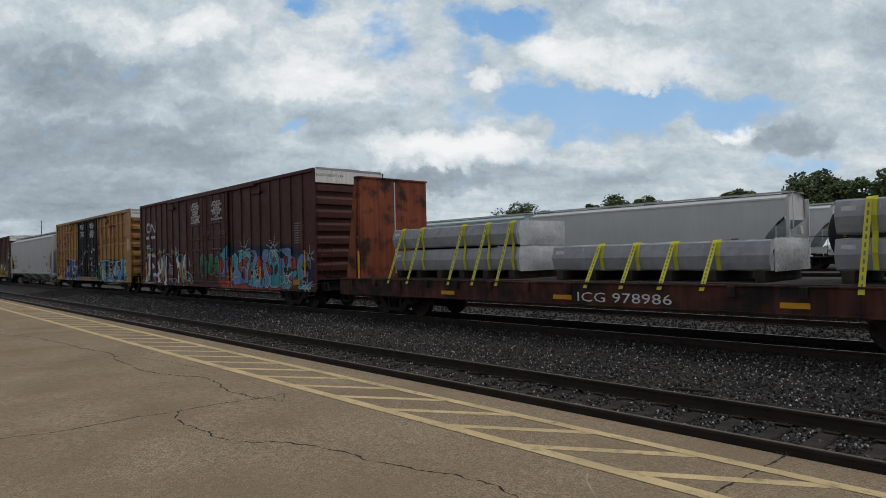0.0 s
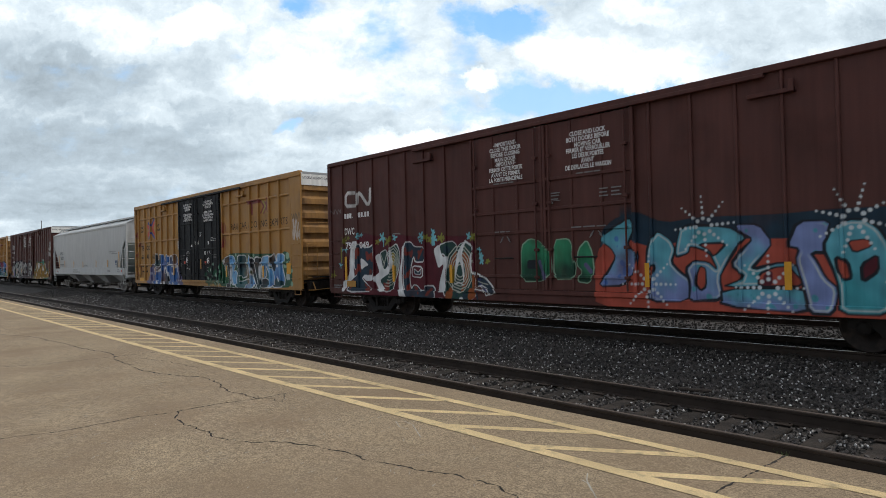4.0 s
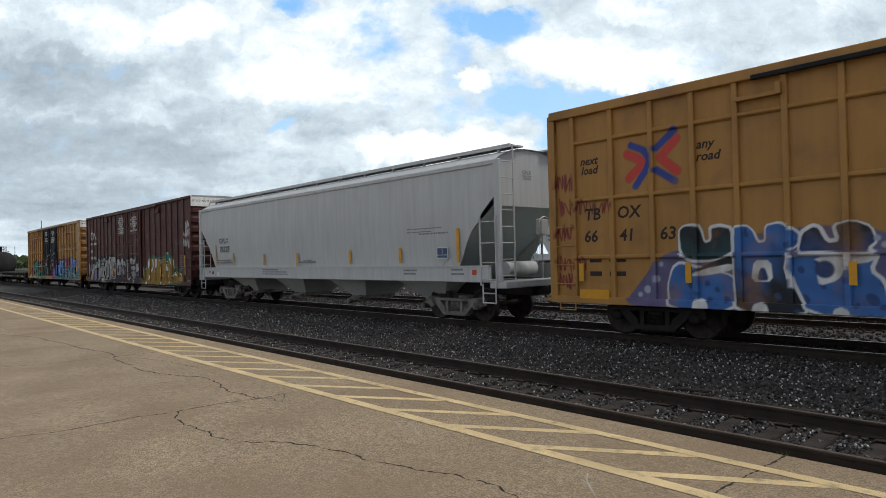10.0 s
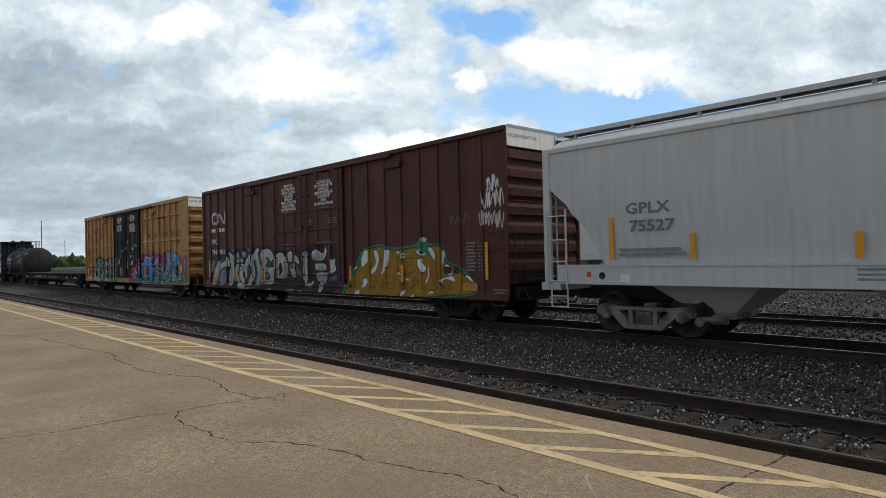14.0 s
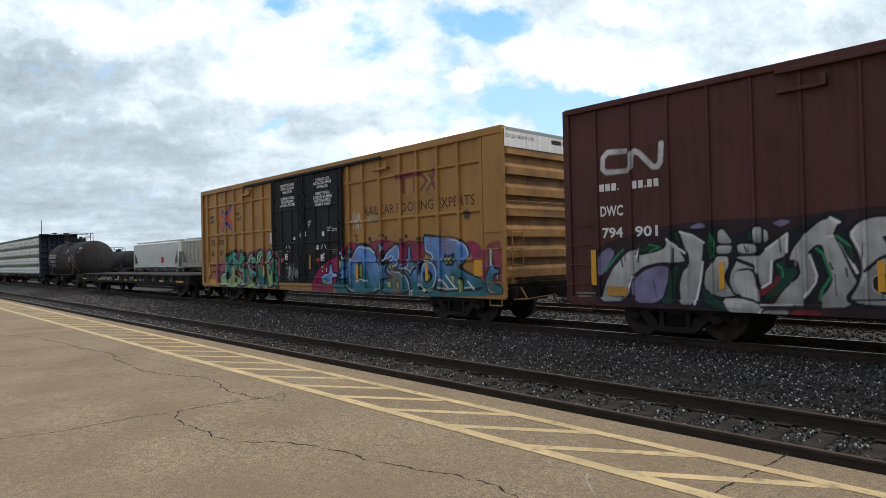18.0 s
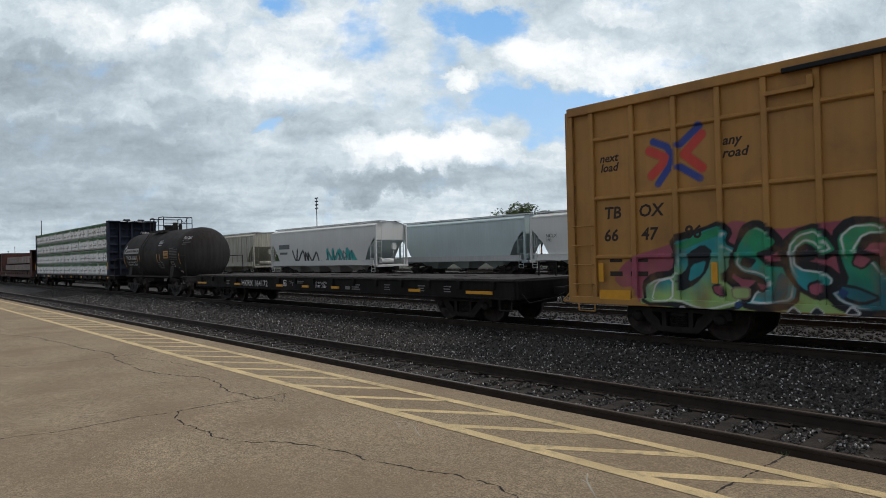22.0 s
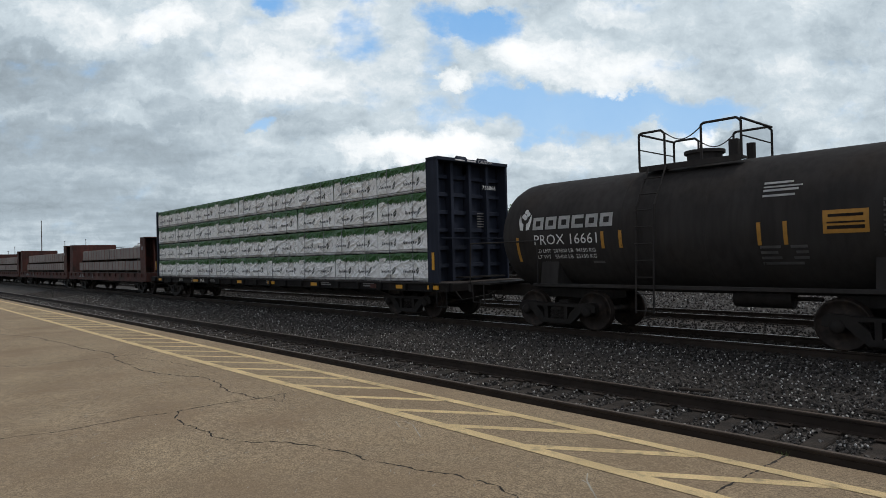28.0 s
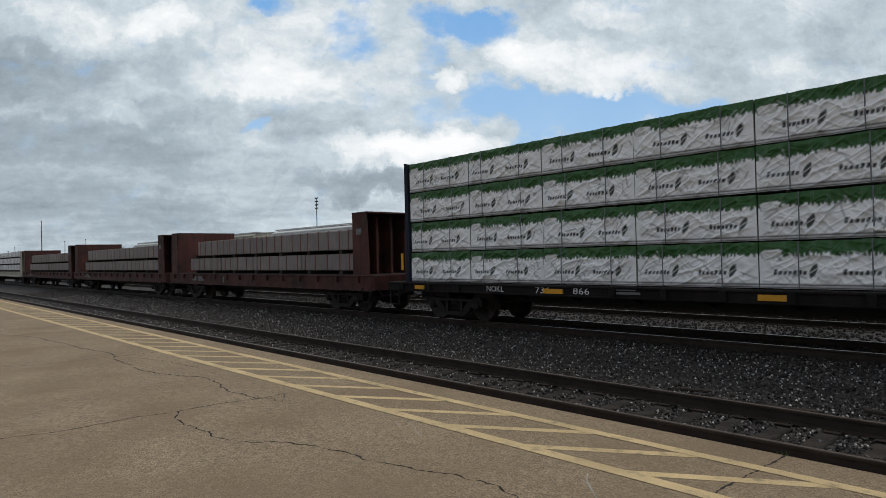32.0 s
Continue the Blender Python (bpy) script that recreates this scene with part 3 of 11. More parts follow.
    e[1].position, e[1].color = 0.30, (0.38, 0.57, 0.79, 1)
    l.new(math_("MULTIPLY", Y, 0.1), blue.inputs["Fac"])
    mix = n.new("ShaderNodeMix")
    mix.data_type = "RGBA"
    l.new(dens.outputs["Result"], mix.inputs["Factor"])
    l.new(blue.outputs["Color"], mix.inputs["A"])
    l.new(ramp.outputs["Color"], mix.inputs["B"])
    em = n.new("ShaderNodeEmission")
    em.inputs["Strength"].default_value = 1.06
    l.new(mix.outputs["Result"], em.inputs["Color"])
    out = n.new("ShaderNodeOutputMaterial")
    l.new(em.outputs[0], out.inputs["Surface"])
    return m


# patches: middle x, y, half width, half height, strength
CLOUD_COVER = [(10.2, 2.1, 2.2, 0.55, -0.95), (12.3, 1.95, 1.9, 0.42, -0.8), (9.0, 1.7, 0.9, 0.35, -0.5), (8.95, 0.5, 0.75, 0.6, -0.85), (8.3, 0.3, 0.8, 0.35, -0.6), (7.95, 1.4, 0.5, 1.1, -0.42), (6.6, 0.6, 0.9, 0.7, -0.52),
               (5.0, 0.0, 0.9, 0.3, -0.5), (4.82, 2.14, 0.28, 0.2, -0.6), (8.3, 1.53, 0.40, 0.16, 0.7), (13.6, 2.9, 1.0, 0.25, -0.5), (8.9, 2.3, 0.6, 0.2, 0.35), (15.3, 2.0, 1.0, 0.3, -0.2), (5.6, 2.55, 0.35, 0.18, -0.35)]
CLOUD_TONE = [(5.5, 2.2, 3.2, 1.2, 0.08), (5.6, 0.8, 2.6, 1.3, 0.16), (1.0, 3.2, 4.0, 1.1, -0.24), (4.8, 2.5, 3.0, 0.8, -0.13), (1.2, 2.2, 2.6, 0.35, -0.12), (2.0, 4.0, 4.0, 0.7, -0.16), (3.2, 1.2, 2.6, 0.4, -0.12), (0.9, 1.45, 1.7, 0.6, -0.38), (0.3, 0.9, 1.6, 0.6, -0.14), (3.4, 1.95, 2.6, 0.4, -0.16), (0.6, 2.6, 3.6, 0.5, -0.12), (7.7, 2.72, 1.9, 0.42, 0.50), (12.75, 2.3, 0.42, 0.24, 0.5), (13.6, 2.45, 0.95, 0.3, -0.34),
              (6.9, 3.3, 1.7, 0.25, -0.42), (3.1, 0.5, 0.7, 0.45, 0.28), (1.6, 0.35, 1.0, 0.5, 0.2), (5.0, 1.3, 1.5, 0.4, 0.2), (10.9, 1.25, 2.0, 0.6, 0.24), (11.0, 0.2, 0.8, 0.3, 0.22), (15.3, 0.7, 1.0, 0.7, -0.12), (13.8, 1.2, 1.2, 0.4, 0.04),
              (2.6, 2.1, 0.7, 0.25, 0.22), (9.6, 0.95, 0.8, 0.4, 0.25), (8.3, 1.53, 0.4, 0.16, 0.3), (10.5, 2.75, 1.3, 0.3, 0.14), (9.4, 3.3, 2.0, 0.3, -0.1), (4.5, 3.5, 2.5, 0.3, -0.1), (14.5, 2.9, 1.4, 0.3, 0.1)]
clouds = new("cloud_backdrop", sky_sheet())
clouds.data.materials.append(sky_material())
tagged(clouds, "broken grey and white clouds with gaps of blue sky", kind="structure")
# ---- sprayed paint on the cars: a canvas in the side's own x and z ----


class Canvas:
    def __init__(self, x0, x1, z0, z1, res=0.013):
        self.x0, self.z0, self.res = x0, z0, res
        self.nx, self.nz = int((x1 - x0) / res) + 2, int((z1 - z0) / res) + 2
        self.X, self.Z = np.meshgrid(x0 + np.arange(self.nx) * res, z0 + np.arange(self.nz) * res)
        self.px = np.zeros((self.nz, self.nx, 4))

    def near(self, pts, w):
        """Distance of the canvas's places to a bent line, within its surroundings."""
        p = np.array(pts, float)
        lo, hi = p.min(0) - w - 0.1, p.max(0) + w + 0.1
        i0, i1 = np.clip([int((lo[0] - self.x0) / self.res), int((hi[0] - self.x0) / self.res) + 1], 0, self.nx)
        j0, j1 = np.clip([int((lo[1] - self.z0) / self.res), int((hi[1] - self.z0) / self.res) + 1], 0, self.nz)
        if i1 <= i0 or j1 <= j0:
            return None, None
        sl = (slice(j0, j1), slice(i0, i1))
        X, Z = self.X[sl], self.Z[sl]
        d = np.full(X.shape, 1e9)
        for a, b in zip(p[:-1], p[1:]):
            v = b - a
            t = np.clip(((X - a[0]) * v[0] + (Z - a[1]) * v[1]) / max(1e-9, v @ v), 0, 1)
            d = np.minimum(d, np.hypot(X - a[0] - t * v[0], Z - a[1] - t * v[1]))
        return sl, d

    def lay(self, sl, cover, color):
        px = self.px[sl]
        c = np.asarray(color, float)
        c = np.broadcast_to(c if c.ndim == 3 else c[None, None, :3], (*cover.shape, 3))
        a = cover[..., None]
        out = a + px[..., 3:] * (1 - a)
        px[..., :3] = (c * a + px[..., :3] * px[..., 3:] * (1 - a)) / np.maximum(out, 1e-6)
        px[..., 3:] = out

    def slide(self, d):
        """Whatever is sprayed next lands d further along the side."""
        self.x0 -= d
        self.X = self.X - d

    def stroke(self, pts, w, color, soft=0.014):
        sl, d = self.near(pts, w)
        if sl:
            self.lay(sl, np.clip((w / 2 - d) / soft + 0.5, 0, 1), color)

    def cloud(self, x0, x1, z0, z1, color, seed, n=14, alpha=0.9):
        r = random.Random(seed)
        for _ in range(n):
            x, z = r.uniform(x0, x1), r.uniform(z0, z1)
            s = r.uniform(0.25, 0.6) * (z1 - z0)
            sl, d = self.near([(x, z), (x + r.uniform(-0.5, 0.5) * s, z)], s)
            if sl:
                self.lay(sl, np.clip((s / 2 - d) / (0.35 * s), 0, 1) * alpha, color)

    def shape(self, pts, fill, edge=None, w=0.05, low=None, spots=None, inner=None):
        """A sprayed letter: a filled outline, shaded to a second colour below, with round spots, a fine highlight along its rim and an edge line."""
        p = []
        n = len(pts)
        for i, a in enumerate(pts):  # corners a little rounded
            b = pts[(i + 1) % n]
            p += [(a[0] * 0.82 + b[0] * 0.18, a[1] * 0.82 + b[1] * 0.18), (a[0] * 0.18 + b[0] * 0.82, a[1] * 0.18 + b[1] * 0.82)]
        p.append(p[0])
        sl, d = self.near(p, 0.2)
        if not sl:
            return
        X, Z = self.X[sl], self.Z[sl]
        inside = np.zeros(X.shape, bool)
        for (xa, za), (xb, zb) in zip(p[:-1], p[1:]):
            if za != zb:
                inside ^= ((za > Z) != (zb > Z)) & (X < (xb - xa) * (Z - za) / (zb - za) + xa)
        sd = np.where(inside, d, -d)
        zs = [q[1] for q in p]
        lo, hi = min(zs), max(zs)
        seed = abs(int((p[0][0] * 131 + p[0][1] * 71) * 10))
        c = np.broadcast_to(np.array(fill, float), (*X.shape, 3)).copy()
        if low is not None:
            t = np.clip(1.35 - 1.9 * (Z - lo) / max(hi - lo, 0.01) + 0.25 * np.sin(X * 6 + seed) + 0.12 * np.sin(X * 17 + Z * 9), 0, 1)[..., None]
            c = c * (1 - t) + np.array(low) * t
        c *= (1 + 0.12 * np.sin(X * 9.3 + Z * 5.1 + seed) * np.sin(Z * 11.7 - X * 3.1))[..., None]
        self.lay(sl, np.clip(sd / 0.014 + 0.5, 0, 1), c)
        r = random.Random(seed)
        if spots is not None:
            area = (max(q[0] for q in p) - min(q[0] for q in p)) * (hi - lo)
            for _ in range(int(5 + 9 * area)):
                x, z = r.uniform(min(q[0] for q in p), max(q[0] for q in p)), r.uniform(lo, hi)
                s = r.choice((0.04, 0.07, 0.11, 0.2))
                k = np.clip((s / 2 - np.hypot((X - x) * 1.2, Z - z) + 0.03 * np.sin(X * 13 + Z * 17)) / 0.02 + 0.5, 0, 1)
                self.lay(sl, k * (sd > 0.03) * 0.85, spots)
        if inner is not None:
            g = np.clip(1.4 * np.sin(X * 2.3 + Z * 3.7 + seed) + 0.7, 0, 1)
            self.lay(sl, np.clip((0.016 - np.abs(sd - w / 2 - 0.03)) / 0.012 + 0.5, 0, 1) * g * 0.85, inner)
        if edge is not None:
            wob = w * (0.85 + 0.3 * np.sin(X * 4.1 + Z * 5.3))
            self.lay(sl, np.clip((wob / 2 - d) / 0.012 + 0.5, 0, 1), edge)

    def burst(self, x, z, r_, color, seed=0, n=8):
        for i in range(n):
            a = math.pi * 2 * i / n + seed
            for k in range(5):
                d = r_ * (0.25 + k * 0.17)
                self.stroke([(x + math.cos(a) * d, z + math.sin(a) * d)] * 2, 0.075 - 0.008 * k, color)

    def tag(self, x0, x1, z0, z1, color, seed, w=0.035, n=16):
        """A quick looping signature with no letters."""
        r = random.Random(seed)
        pts, x = [], x0
        for i in range(n):
            f = i / (n - 1)
            pts.append((x0 + (x1 - x0) * f + r.uniform(-0.09, 0.09) * (x1 - x0), (z0 if i % 2 else z1) + r.uniform(-0.2, 0.2) * (z1 - z0)))
        sm = []
        for i in range(len(pts) - 1):
            p0, p1, p2, p3 = pts[max(0, i - 1)], pts[i], pts[i + 1], pts[min(len(pts) - 1, i + 2)]
            for s in range(6):
                t = s / 6
                sm.append(tuple(0.5 * (2 * p1[k] + (p2[k] - p0[k]) * t + (2 * p0[k] - 5 * p1[k] + 4 * p2[k] - p3[k]) * t * t + (3 * p1[k] - p0[k] - 3 * p2[k] + p3[k]) * t ** 3) for k in (0, 1)))
        self.stroke(sm, w, color)

    def drips(self, x0, x1, z, n, color, seed):
        r = random.Random(seed)
        for _ in range(n):
            x, d = r.uniform(x0, x1), r.uniform(0.1, 0.4)
            self.stroke([(x, z), (x, z - d)], 0.03, color)

    def sample(self, x, z):
        fx, fz = np.clip((x - self.x0) / self.res, 0, self.nx - 1.001), np.clip((z - self.z0) / self.res, 0, self.nz - 1.001)
        i, j = fx.astype(int), fz.astype(int)
        a, b = (fx - i)[:, None], (fz - j)[:, None]
        p = self.px
        return p[j, i] * (1 - a) * (1 - b) + p[j, i + 1] * a * (1 - b) + p[j + 1, i] * (1 - a) * b + p[j + 1, i + 1] * a * b


def side_sheet(x0, x1, z0, z1, y, canvas, fine_to=2.6):
    """A painted sheet of plate, fine where the paint is."""
    xs = np.arange(x0, x1, 0.0165).tolist() + [x1]
    mid = min(2.5, fine_to)
    zs = [*np.arange(z0, min(mid, z1), 0.0165), *np.arange(max(z0, mid), min(fine_to, z1), 0.03), *np.arange(max(z0, fine_to), z1 - 0.1, 0.3), z1]
    return Geo().grid([[(float(x), y, float(z)) for x in xs] for z in zs])


def slat(x0, x1, y0, y1, z0, z1, step=0.02, c=0.012):
    """An upright or level bar whose front is cut fine enough to take the paint."""
    geo = Geo()
    if x1 - x0 < z1 - z0:
        zs = list(np.arange(z0, z1, step)) + [z1]
        return geo.grid([[(x0, y1, z), (x0, y0 + c, z), (x0 + c, y0, z), (x1 - c, y0, z), (x1, y0 + c, z), (x1, y1, z)] for z in zs])
    xs = list(np.arange(x0, x1, step)) + [x1]
    front = list(np.linspace(z0 + c, z1 - c, max(2, int((z1 - z0) / 0.022))))
    return geo.grid([[(x, y1, z0), (x, y0 + c, z0)] + [(x, y0, z) for z in front] + [(x, y0 + c, z1), (x, y1, z1)] for x in xs])
# ---- running gear ----
WHEEL_R = 0.457


def gear_meshes():
    w = Geo()
    for s in (-1, 1):
        prof = [(0.0, 0.93), (0.055, 0.93), (0.085, 0.90), (0.11, 0.80), (0.30, 0.765), (0.40, 0.79), (0.425, 0.815), (0.455, 0.812), (0.457, 0.73), (0.462, 0.695), (0.485, 0.68), (0.480, 0.665), (0.42, 0.665), (0.39, 0.70), (0.20, 0.715), (0.11, 0.66), (0.09, 0.60), (0.075, 0.0)]
        w.lathe([(r, h * s) for r, h in prof], 28, "y")
        w.tube((0, s * 0.9, 0), (0, s * 1.12, 0), 0.075, 12)
    out = {"wheelset": w.mesh("wheelset", "wheel")}
    for key in ("grime", "grime_grey"):
        f = Geo()
        top = [(-1.13, 0.0), (-1.12, 0.15), (-1.02, 0.215), (-0.85, 0.21), (-0.60, 0.175), (0.60, 0.175), (0.85, 0.21), (1.02, 0.215), (1.12, 0.15), (1.13, 0.0)]
        f.prism(top + [(1.03, -0.02), (0.98, 0.07), (0.80, 0.09), (0.40, 0.105), (-0.40, 0.105), (-0.80, 0.09), (-0.98, 0.07), (-1.03, -0.02)], -0.09, 0.09)
        f.prism([(-0.90, 0.10), (-0.60, 0.12), (-0.40, -0.06), (-0.36, -0.19), (0.36, -0.19), (0.40, -0.06), (0.60, 0.12), (0.90, 0.10), (0.74, -0.02), (0.44, -0.30), (-0.44, -0.30), (-0.74, -0.02)], -0.085, 0.085)
        for s in (-1, 1):
            f.prism([(s * 0.24, 0.16), (s * 0.34, 0.16), (s * 0.34, -0.2), (s * 0.24, -0.2)], -0.08, 0.08)
            f.lathe([(0.0, -0.15), (0.07, -0.15), (0.12, -0.12), (0.125, 0.1), (0.0, 0.1)], 14, "y", (s * 0.89, 0, 0))
            f.box(s * 0.89 - 0.14, s * 0.89 + 0.14, -0.08, 0.08, 0.05, 0.15, 0.02)
        out["frame", key] = f.mesh("side_frame", key)
        sp = Geo()
        for x in (-0.13, 0.0, 0.13):
            n = 40
            pts = [(x + 0.06 * math.cos(i * 0.95), 0.06 * math.sin(i * 0.95), -0.19 + 0.22 * i / n) for i in range(n + 1)]
            sp.path(pts, 0.015, 5)
        out["spring", key] = sp.mesh("spring", key)
        b = Geo().box(-0.17, 0.17, -1.09, 1.09, 0.01, 0.11, 0.03).box(-0.15, 0.15, -0.8, 0.8, -0.02, 0.24, 0.03)
        b.box(-0.75, 0.75, -0.3, 0.3, -0.02, 0.05, 0.01)
        out["bolster", key] = b.mesh("truck", key)
    return out


GEAR = gear_meshes()
WHEELS = []     # every wheelset, with its place in its truck


def trucks(car, xs, mat="grime"):
    for x in xs:
        t = at(part("truck", GEAR["bolster", mat], None, car, "four-wheeled cast steel truck"), x, 0, WHEEL_R)
        for s in (-1, 1):
            at(part("side_frame", GEAR["frame", mat], None, t), 0, s * 1.03, 0)
            at(part("spring_set", GEAR["spring", mat], None, t), 0, s * 1.03, 0)
            ws = at(part("wheelset", GEAR["wheelset"], None, t, "steel wheels on their axle"), s * 0.89, 0, 0)
            WHEELS.append((ws, s * 0.89, s))


def coupler(car, x, s, z=0.87, mat="grime"):
    c = Geo().box(-0.05, 0.42, -0.09, 0.09, -0.1, 0.1, 0.02)
    c.prism([(0.38, -0.14), (0.62, -0.17), (0.70, -0.06), (0.62, 0.0), (0.66, 0.12), (0.52, 0.17), (0.38, 0.12)], -0.16, 0.14, "xy")
    c.path([(0.3, -0.2, -0.1), (0.42, -0.24, -0.28), (0.58, -0.22, -0.33), (0.75, -0.18, -0.25)], 0.02)
    at(part("coupler", c, mat, car, "steel knuckle coupler with air hose"), x, 0, z, 0, 0, 0 if s > 0 else 180)


def rung_mesh(w, mat="dark_metal", depth=0.07):
    g = Geo().path([(-w / 2, 0, 0), (-w / 2, -depth, 0), (w / 2, -depth, 0), (w / 2, 0, 0)], 0.013, 6)
    return g.mesh("grab_iron", mat)


def step_mesh(w, h, mat="dark_metal"):
    return Geo().path([(-w / 2, 0, 0), (-w / 2, 0, -h), (w / 2, 0, -h), (w / 2, 0, 0)], 0.017, 6).mesh("stirrup_step", mat)


def car_root(name, label, category, u0, u1, group="cars of the passing freight train"):
    """A car between two places of the train; it is keyed in motions()."""
    car = thing(name, label, category, group, (u0 + u1) / 2, MAIN_C, MAIN_Z)
    MOVING.append((car, (u0 + u1) / 2, MAIN_C, MAIN_Z))
    return car


MOVING = []
# ---- the sprayed pieces: colours, then filled shapes in each side's own x and z ----
BLK, WHT, TEAL = (0.01, 0.01, 0.014), (0.66, 0.67, 0.67), (0.03, 0.16, 0.17)
INK, GREEN, GREEN2, GREEND, SKYB, BLUE, BLUED = (0.012, 0.016, 0.022), (0.018, 0.085, 0.045), (0.03, 0.22, 0.11), (0.012, 0.05, 0.032), (0.15, 0.36, 0.60), (0.04, 0.13, 0.36), (0.018, 0.05, 0.15)
TEALD, TEALM, TEAL2, PALE, PALEG, PALEM, MAUVE, MAUVE2 = (0.015, 0.05, 0.06), (0.035, 0.12, 0.13), (0.02, 0.13, 0.16), (0.45, 0.5, 0.5), (0.26, 0.42, 0.30), (0.34, 0.36, 0.44), (0.11, 0.10, 0.20), (0.20, 0.18, 0.30)
PINKD, LIME, GRT, TEAT, MAGE, BLU2, YGR, RUST = (0.30, 0.06, 0.09), (0.26, 0.40, 0.14), (0.018, 0.26, 0.12), (0.02, 0.27, 0.30), (0.25, 0.022, 0.07), (0.12, 0.26, 0.60), (0.30, 0.40, 0.16), (0.22, 0.16, 0.12)
MUDP, SILV, SILD, REDD = (0.03, 0.018, 0.024), (0.44, 0.44, 0.43), (0.28, 0.28, 0.275), (0.16, 0.02, 0.03)
GTEAL, GOLD, OCHR = (0.03, 0.19, 0.13), (0.27, 0.155, 0.02), (0.16, 0.09, 0.015)
MAROON, SLATE, DTEAL, CAMR, CREAM, OLIVE = (0.085, 0.012, 0.02), (0.018, 0.038, 0.06), (0.02, 0.055, 0.05), (0.19, 0.032, 0.022), (0.45, 0.47, 0.40), (0.28, 0.20, 0.02)
NAVYC, CORAL, TURQ, TURQ2, LILA, BLUES = (0.012, 0.03, 0.05), (0.36, 0.07, 0.045), (0.10, 0.34, 0.42), (0.05, 0.28, 0.32), (0.17, 0.22, 0.42), (0.06, 0.15, 0.42)


def tendy_letters(c):
    c.shape([(2.25, 1.57), (2.58, 2), (3.35, 2.18), (3.93, 2.19), (5, 2.17), (5.66, 2.12), (6.85, 2.11), (7.79, 2.08), (8.02, 2.18), (8.28, 2.13), (8.45, 1.88), (8.48, 1.65), (8.76, 1.62), (8.71, 0.8), (7.09, 0.74), (4.95, 0.64), (3.3, 0.69), (2.22, 0.75)], GREEN)
    c.shape([(2.58, 1.98), (2.94, 2.06), (3.31, 2.11), (3.45, 1.79), (3.38, 1.42), (3.43, 1.13), (3.32, 0.66), (2.93, 0.65), (3.07, 1.01), (2.93, 1.65), (2.76, 1.72), (2.71, 1.36)], INK, WHT, 0.05)
    c.shape([(3.31, 2.11), (3.54, 2.06), (3.71, 1.9), (3.72, 1.64), (3.52, 1.39), (3.77, 1.45), (3.93, 1.28), (3.96, 1.03), (4.18, 0.98), (4.1, 0.8), (3.5, 0.82), (3.35, 1.13), (3.42, 1.5), (3.33, 1.79)], SKYB, WHT, 0.04, spots=BLUE)
    c.shape([(3.92, 2.09), (4.76, 2.08), (4.8, 1.77), (4.88, 1.19), (4.41, 1.1), (4.34, 1.2), (4.19, 1.23), (4.15, 1.1), (4.29, 0.95), (4.96, 1.09), (5.1, 1), (5.2, 0.7), (3.88, 0.66), (3.8, 1.07), (4, 1.49), (3.87, 1.68)], TEALD, WHT, 0.055, low=TEALM)
    c.shape([(3.97, 1.68), (4.73, 1.71), (4.81, 1.53), (4.37, 1.58), (4, 1.48)], INK)
    c.shape([(4.9, 1.9), (5.01, 2.1), (5.19, 1.93), (5.25, 1.72), (5.19, 1.42), (5.4, 1.13), (5.63, 0.82), (5.32, 0.65), (4.69, 0.69), (4.96, 0.88), (5.17, 1.08), (5, 1.29), (4.95, 1.61)], SKYB, WHT, 0.05, spots=BLUE)
    c.shape([(5.01, 2.1), (5.58, 1.83), (5.55, 1.43), (5.78, 1.17), (5.91, 0.78), (5.86, 0.65), (5.63, 0.82), (5.32, 1.4), (5.22, 1.76)], INK, WHT, 0.05, low=TEALD)
    c.shape([(5.57, 1.99), (6.12, 1.99), (6.12, 1.68), (6.07, 1.49), (6.09, 1.07), (6.2, 0.92), (6.09, 0.67), (5.89, 0.66), (5.7, 1.16), (5.54, 1.56), (5.52, 1.86)], INK, WHT, 0.055, low=TEALD)
    c.shape([(6.13, 1.99), (6.85, 2.04), (6.9, 1.89), (6.84, 1.7), (6.92, 1.55), (7.08, 1.43), (7.19, 1.31), (7.2, 0.95), (7.14, 0.77), (6.23, 0.74), (6.14, 0.92), (6.18, 1.11), (6.16, 1.43)], SKYB, WHT, 0.05, spots=BLUE)
    c.shape([(6.48, 1.65), (6.66, 1.45), (6.8, 1.25), (6.75, 1.03), (6.59, 1.02), (6.39, 1.14), (6.57, 1.23)], TEALM, WHT, 0.055)
    c.shape([(6.18, 1.1), (6.54, 1.13), (6.79, 1.01), (6.82, 0.76), (6.23, 0.73), (6.14, 0.92)], INK, WHT, 0.03, low=TEALD)
    c.shape([(6.99, 2), (7.23, 2.14), (7.37, 1.91), (7.43, 1.76), (7.4, 2.1), (8.02, 2.07), (8.02, 1.77), (7.86, 1.64), (7.92, 1.43), (8.05, 1.14), (8.01, 0.91), (7.91, 0.79), (7.18, 0.76), (7.21, 1.19), (7.08, 1.45), (6.95, 1.65), (6.85, 1.89)], SKYB, WHT, 0.055, low=BLUE)
    c.shape([(6.9, 1.92), (7.07, 2.03), (7.21, 2.05), (7.31, 1.85), (7.34, 1.61), (7.24, 1.38), (7.11, 1.46), (7, 1.63)], INK)
    c.shape([(7.21, 1.04), (7.4, 1.17), (7.5, 0.99), (7.63, 1.19), (7.78, 1.04), (7.99, 1), (7.91, 0.81), (7.2, 0.79)], TEALD)
    c.stroke([(7.41, 1.19), (7.5, 1.01), (7.63, 1.26)], 0.05, WHT, 0.012)
    c.shape([(7.34, 1.63), (7.44, 1.68), (7.53, 1.58), (7.38, 1.55)], WHT)
